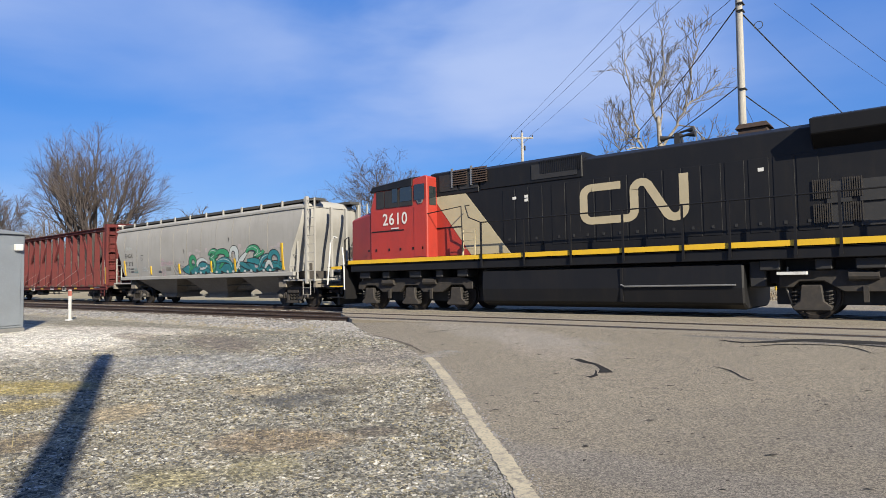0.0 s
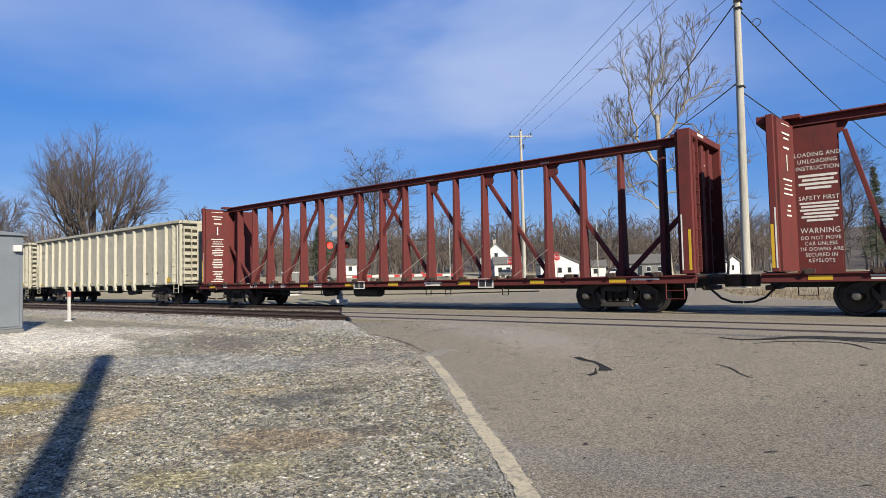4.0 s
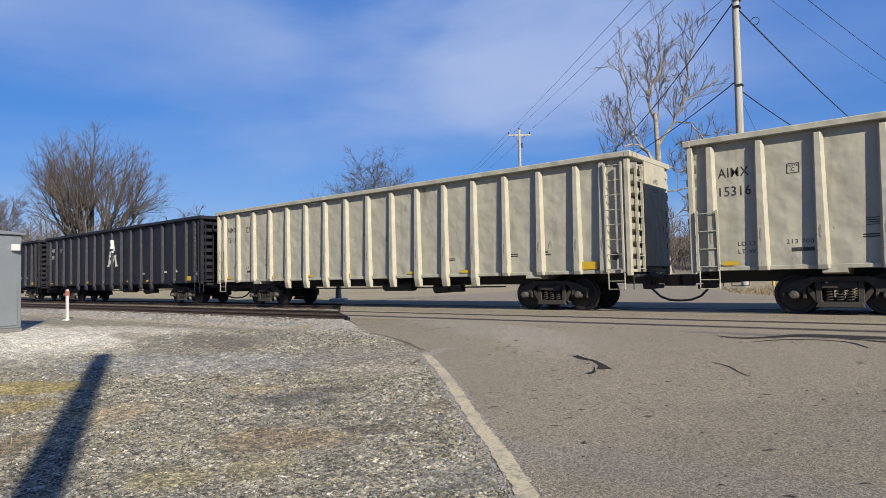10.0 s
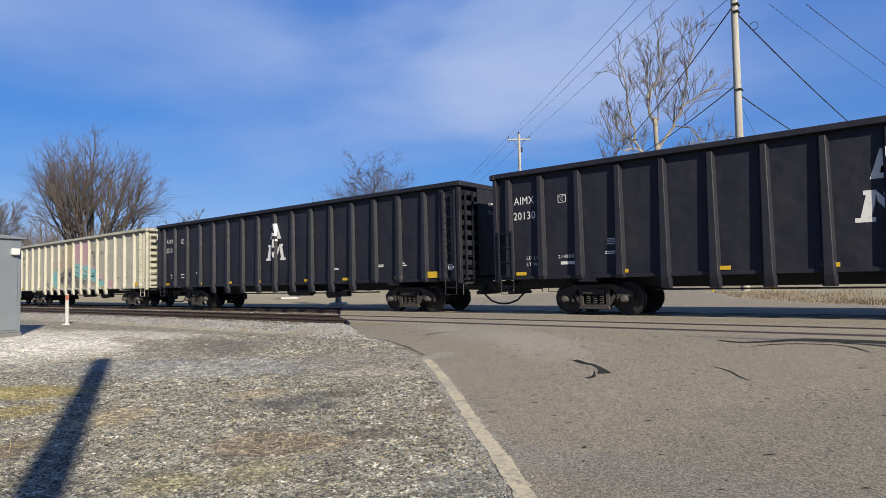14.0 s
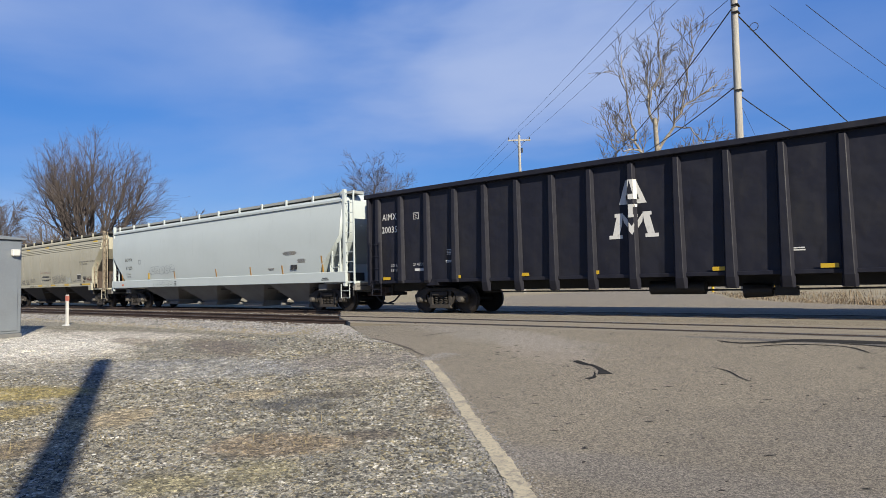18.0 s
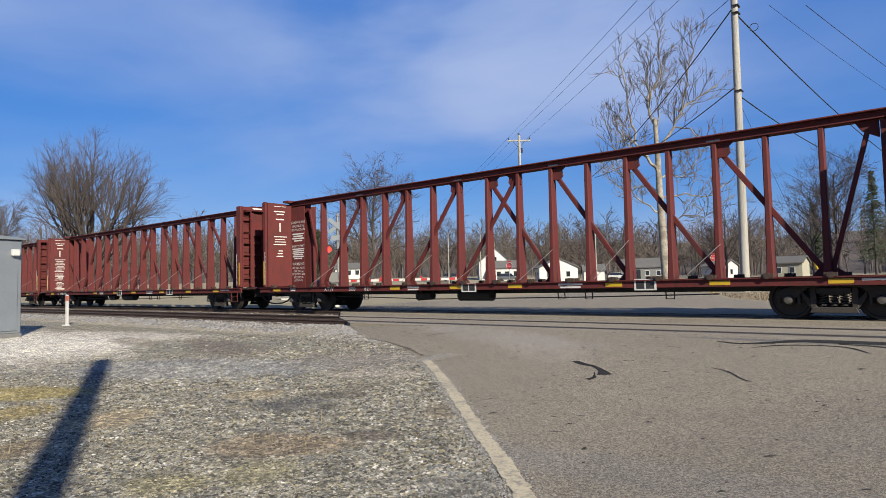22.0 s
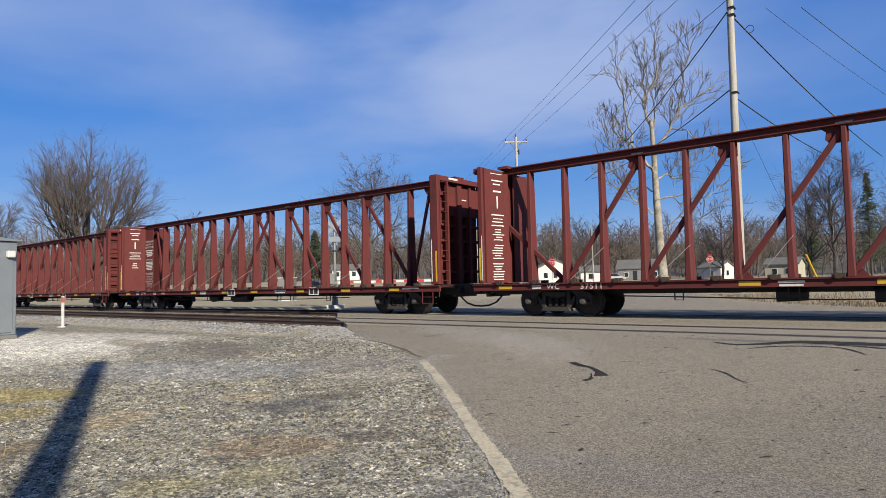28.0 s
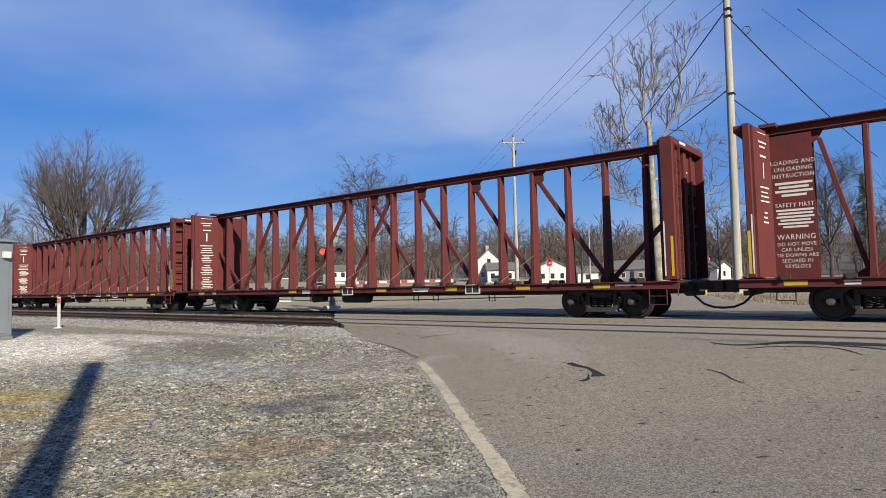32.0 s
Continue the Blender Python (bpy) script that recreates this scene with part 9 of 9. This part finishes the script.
    for x0, x1, z0 in ((2.16, 2.5, 0.75), (7.8, 9.6, 0.6)):
        part("equipment_rack", Shape().box(x0, x1, -1.2, 1.2, z0, 1.41), BLACK_IRON, car, bevel=0.03)
    for xa, xb in ((-10.0, -5.4), (2.6, 8.0)):
        part("traction_gear", Shape().box(xa, xb, -0.62, 0.62, 0.32, 0.845), BLACK_IRON, car, "black motors and gear cases")
    part("tank_strap", Shape().box(-0.72, -0.66, -1.47, 1.47, 0.4, 1.31), LOCO_BLACK, car)
    part("tank_step", Shape().tube([(-0.7, -1.47, 0.85), (-0.6, -1.5, 0.8), (1.95, -1.5, 0.82)], 0.025, 6), STEEL_GREY, car)
    part("air_reservoir", Shape().tube([(-5.0, -1.1, 1.36), (-2.2, -1.1, 1.36)], 0.09, 8), BLACK_IRON, car)
    part("sand_pipe_box", Shape().box(2.75, 3.3, -1.45, -0.9, 1.05, 1.12), STENCIL_WHITE, car, "pale casting")
    # two three-axle trucks
    big = wheel_mesh(0.53)
    for cx in (-7.93, 5.22):
        fr = Shape()
        for sgn in (-1, 1):
            y0, y1 = (sgn * 1.0, sgn * 1.16) if sgn > 0 else (sgn * 1.16, sgn * 1.0)
            fr.prism_y([(-2.68, 0.72), (-2.42, 0.72), (-2.28, 0.86), (-1.78, 0.86), (-1.4, 0.62), (-0.55, 0.62), (-0.3, 0.86), (0.3, 0.86), (0.55, 0.62), (1.4, 0.62), (1.78, 0.86), (2.28, 0.86), (2.42, 0.72), (2.68, 0.72), (2.68, 0.98), (2.3, 1.12), (-2.3, 1.12), (-2.68, 0.98)], y0, y1)
        tr = part("truck", fr, TRUCK_STEEL, car, "grey cast three-axle truck frame", bevel=0.02, at=pose(cx, 0, 0))
        part("cross_member", Shape().box(-0.3, 0.3, -1.0, 1.0, 0.75, 1.1), TRUCK_STEEL, tr)
        part("cross_member", Shape().box(-2.5, -2.3, -1.0, 1.0, 0.75, 1.0), TRUCK_STEEL, tr)
        for ax in (-2.03, 0, 2.03):
            part("wheel_set", big, None, tr, at=pose(ax, 0, 0.53))
            for sgn in (-1, 1):
                box = part("journal_box", Shape().prism_y([(ax - 0.36, 0.2), (ax + 0.36, 0.2), (ax + 0.40, 0.28), (ax + 0.24, 0.42), (ax + 0.2, 0.78), (ax - 0.2, 0.78), (ax - 0.24, 0.42), (ax - 0.40, 0.28)], min(sgn * 1.04, sgn * 1.22), max(sgn * 1.04, sgn * 1.22)), TRUCK_STEEL, tr, bevel=0.02)
                for dx in (-0.33, 0.33):
                    part("coil_spring", Shape().tube([(ax + dx + 0.07 * math.cos(a), sgn * 1.1 + 0.07 * math.sin(a), 0.29 + 0.36 * a / 25.2) for a in [25.2 * k / 32 for k in range(33)]], 0.018, 5), TRUCK_STEEL, tr)
        for ax in (-1.0, 0.95):
            part("brake_cylinder", Shape().tube([(ax - 0.3, -1.2, 0.98), (ax + 0.25, -1.2, 0.98)], [0.12, 0.10], 10), TRUCK_STEEL, tr)
            part("brake_shoe_hanger", Shape().box(ax - 0.05, ax + 0.05, -1.22, -1.16, 0.4, 0.75), TRUCK_STEEL, tr)
        part("sand_pipe", Shape().tube([(-2.5, -1.1, 1.2), (-2.55, -1.05, 0.7), (-2.45, -0.8, 0.2)], 0.02, 5), STEEL_GREY, tr)
    for k, x in ((180, front - 0.8), (0, rear)):
        part("coupler", COUPLER, None, car, "rusty knuckle coupler", at=pose(x, 0, 0, 0, 0, k))
        part("air_hose", HOSE, None, car, "black rubber air hose", at=pose(x, 0, 0, 0, 0, k))
    return car


MOVERS.append((locomotive(), 175.0))

# ---- the cars' true proportions: longer bodies, a little lower; trucks stay as they are ----
LONGER, LOWER = 1.0809, 0.97
grown = {}


def to_size(ob, size):
    turn = ob.matrix_basis.to_quaternion()
    key = (ob.data.name, tuple(round(q, 3) for q in turn))
    if key not in grown:
        me = ob.data.copy()
        me.transform(turn.to_matrix().to_4x4().inverted() @ size @ turn.to_matrix().to_4x4())
        grown[key] = me
    ob.data = grown[key]


def child_size(ob):
    """The same stretch, told in the space of a turned part."""
    b = ob.matrix_basis.to_quaternion().to_matrix().to_4x4()
    return b.inverted() @ Matrix.Diagonal((LONGER, 1, LOWER, 1)) @ b


whole = Matrix.Diagonal((LONGER, 1, LOWER, 1))
for car, s in MOVERS:
    for piece in car.children:
        inner = child_size(piece)
        place = whole @ piece.matrix_basis.translation
        if piece.name.startswith("truck"):
            piece.location = (place.x, place.y, 0)
            continue
        subs = [(sub, inner @ sub.matrix_basis.translation) for sub in piece.children]
        to_size(piece, whole)
        piece.location = place
        for sub, there in subs:
            to_size(sub, inner)
            sub.location = there
MOVERS = [(car, LONGER * s - 5.0575) for car, s in MOVERS]


def way_along(t):
    return SPEED * (t - 13) + SLOWING * (t - 13) ** 2


def motions():
    """The train rolls through from left to right; each wheel set turns as it passes the crossing."""
    for car, s in MOVERS:
        walk(car, [(t, pose(s + way_along(t), TRACK_Y, 0)) for t in (0, 4, 8, 12, 16, 20, 24, 28, 32)])
        for tr in car.children:
            for ws in tr.children:
                if not ws.name.startswith("wheel_set"):
                    continue
                radius, home = ws.location.z, ws.location.copy()
                seen = [k / 20 for k in range(641) if -90 < s + way_along(k / 20) < 18]
                times = ([0] if seen[0] > 0 else []) + seen + ([32] if seen[-1] < 32 else [])
                start = way_along(seen[0])
                rows = []
                for t in times:
                    roll = (way_along(min(max(t, seen[0]), seen[-1])) - start) / radius
                    rows.append((t, Matrix.Translation(home) @ Matrix.Rotation(roll, 4, "Y")))
                walk(ws, rows)


motions()
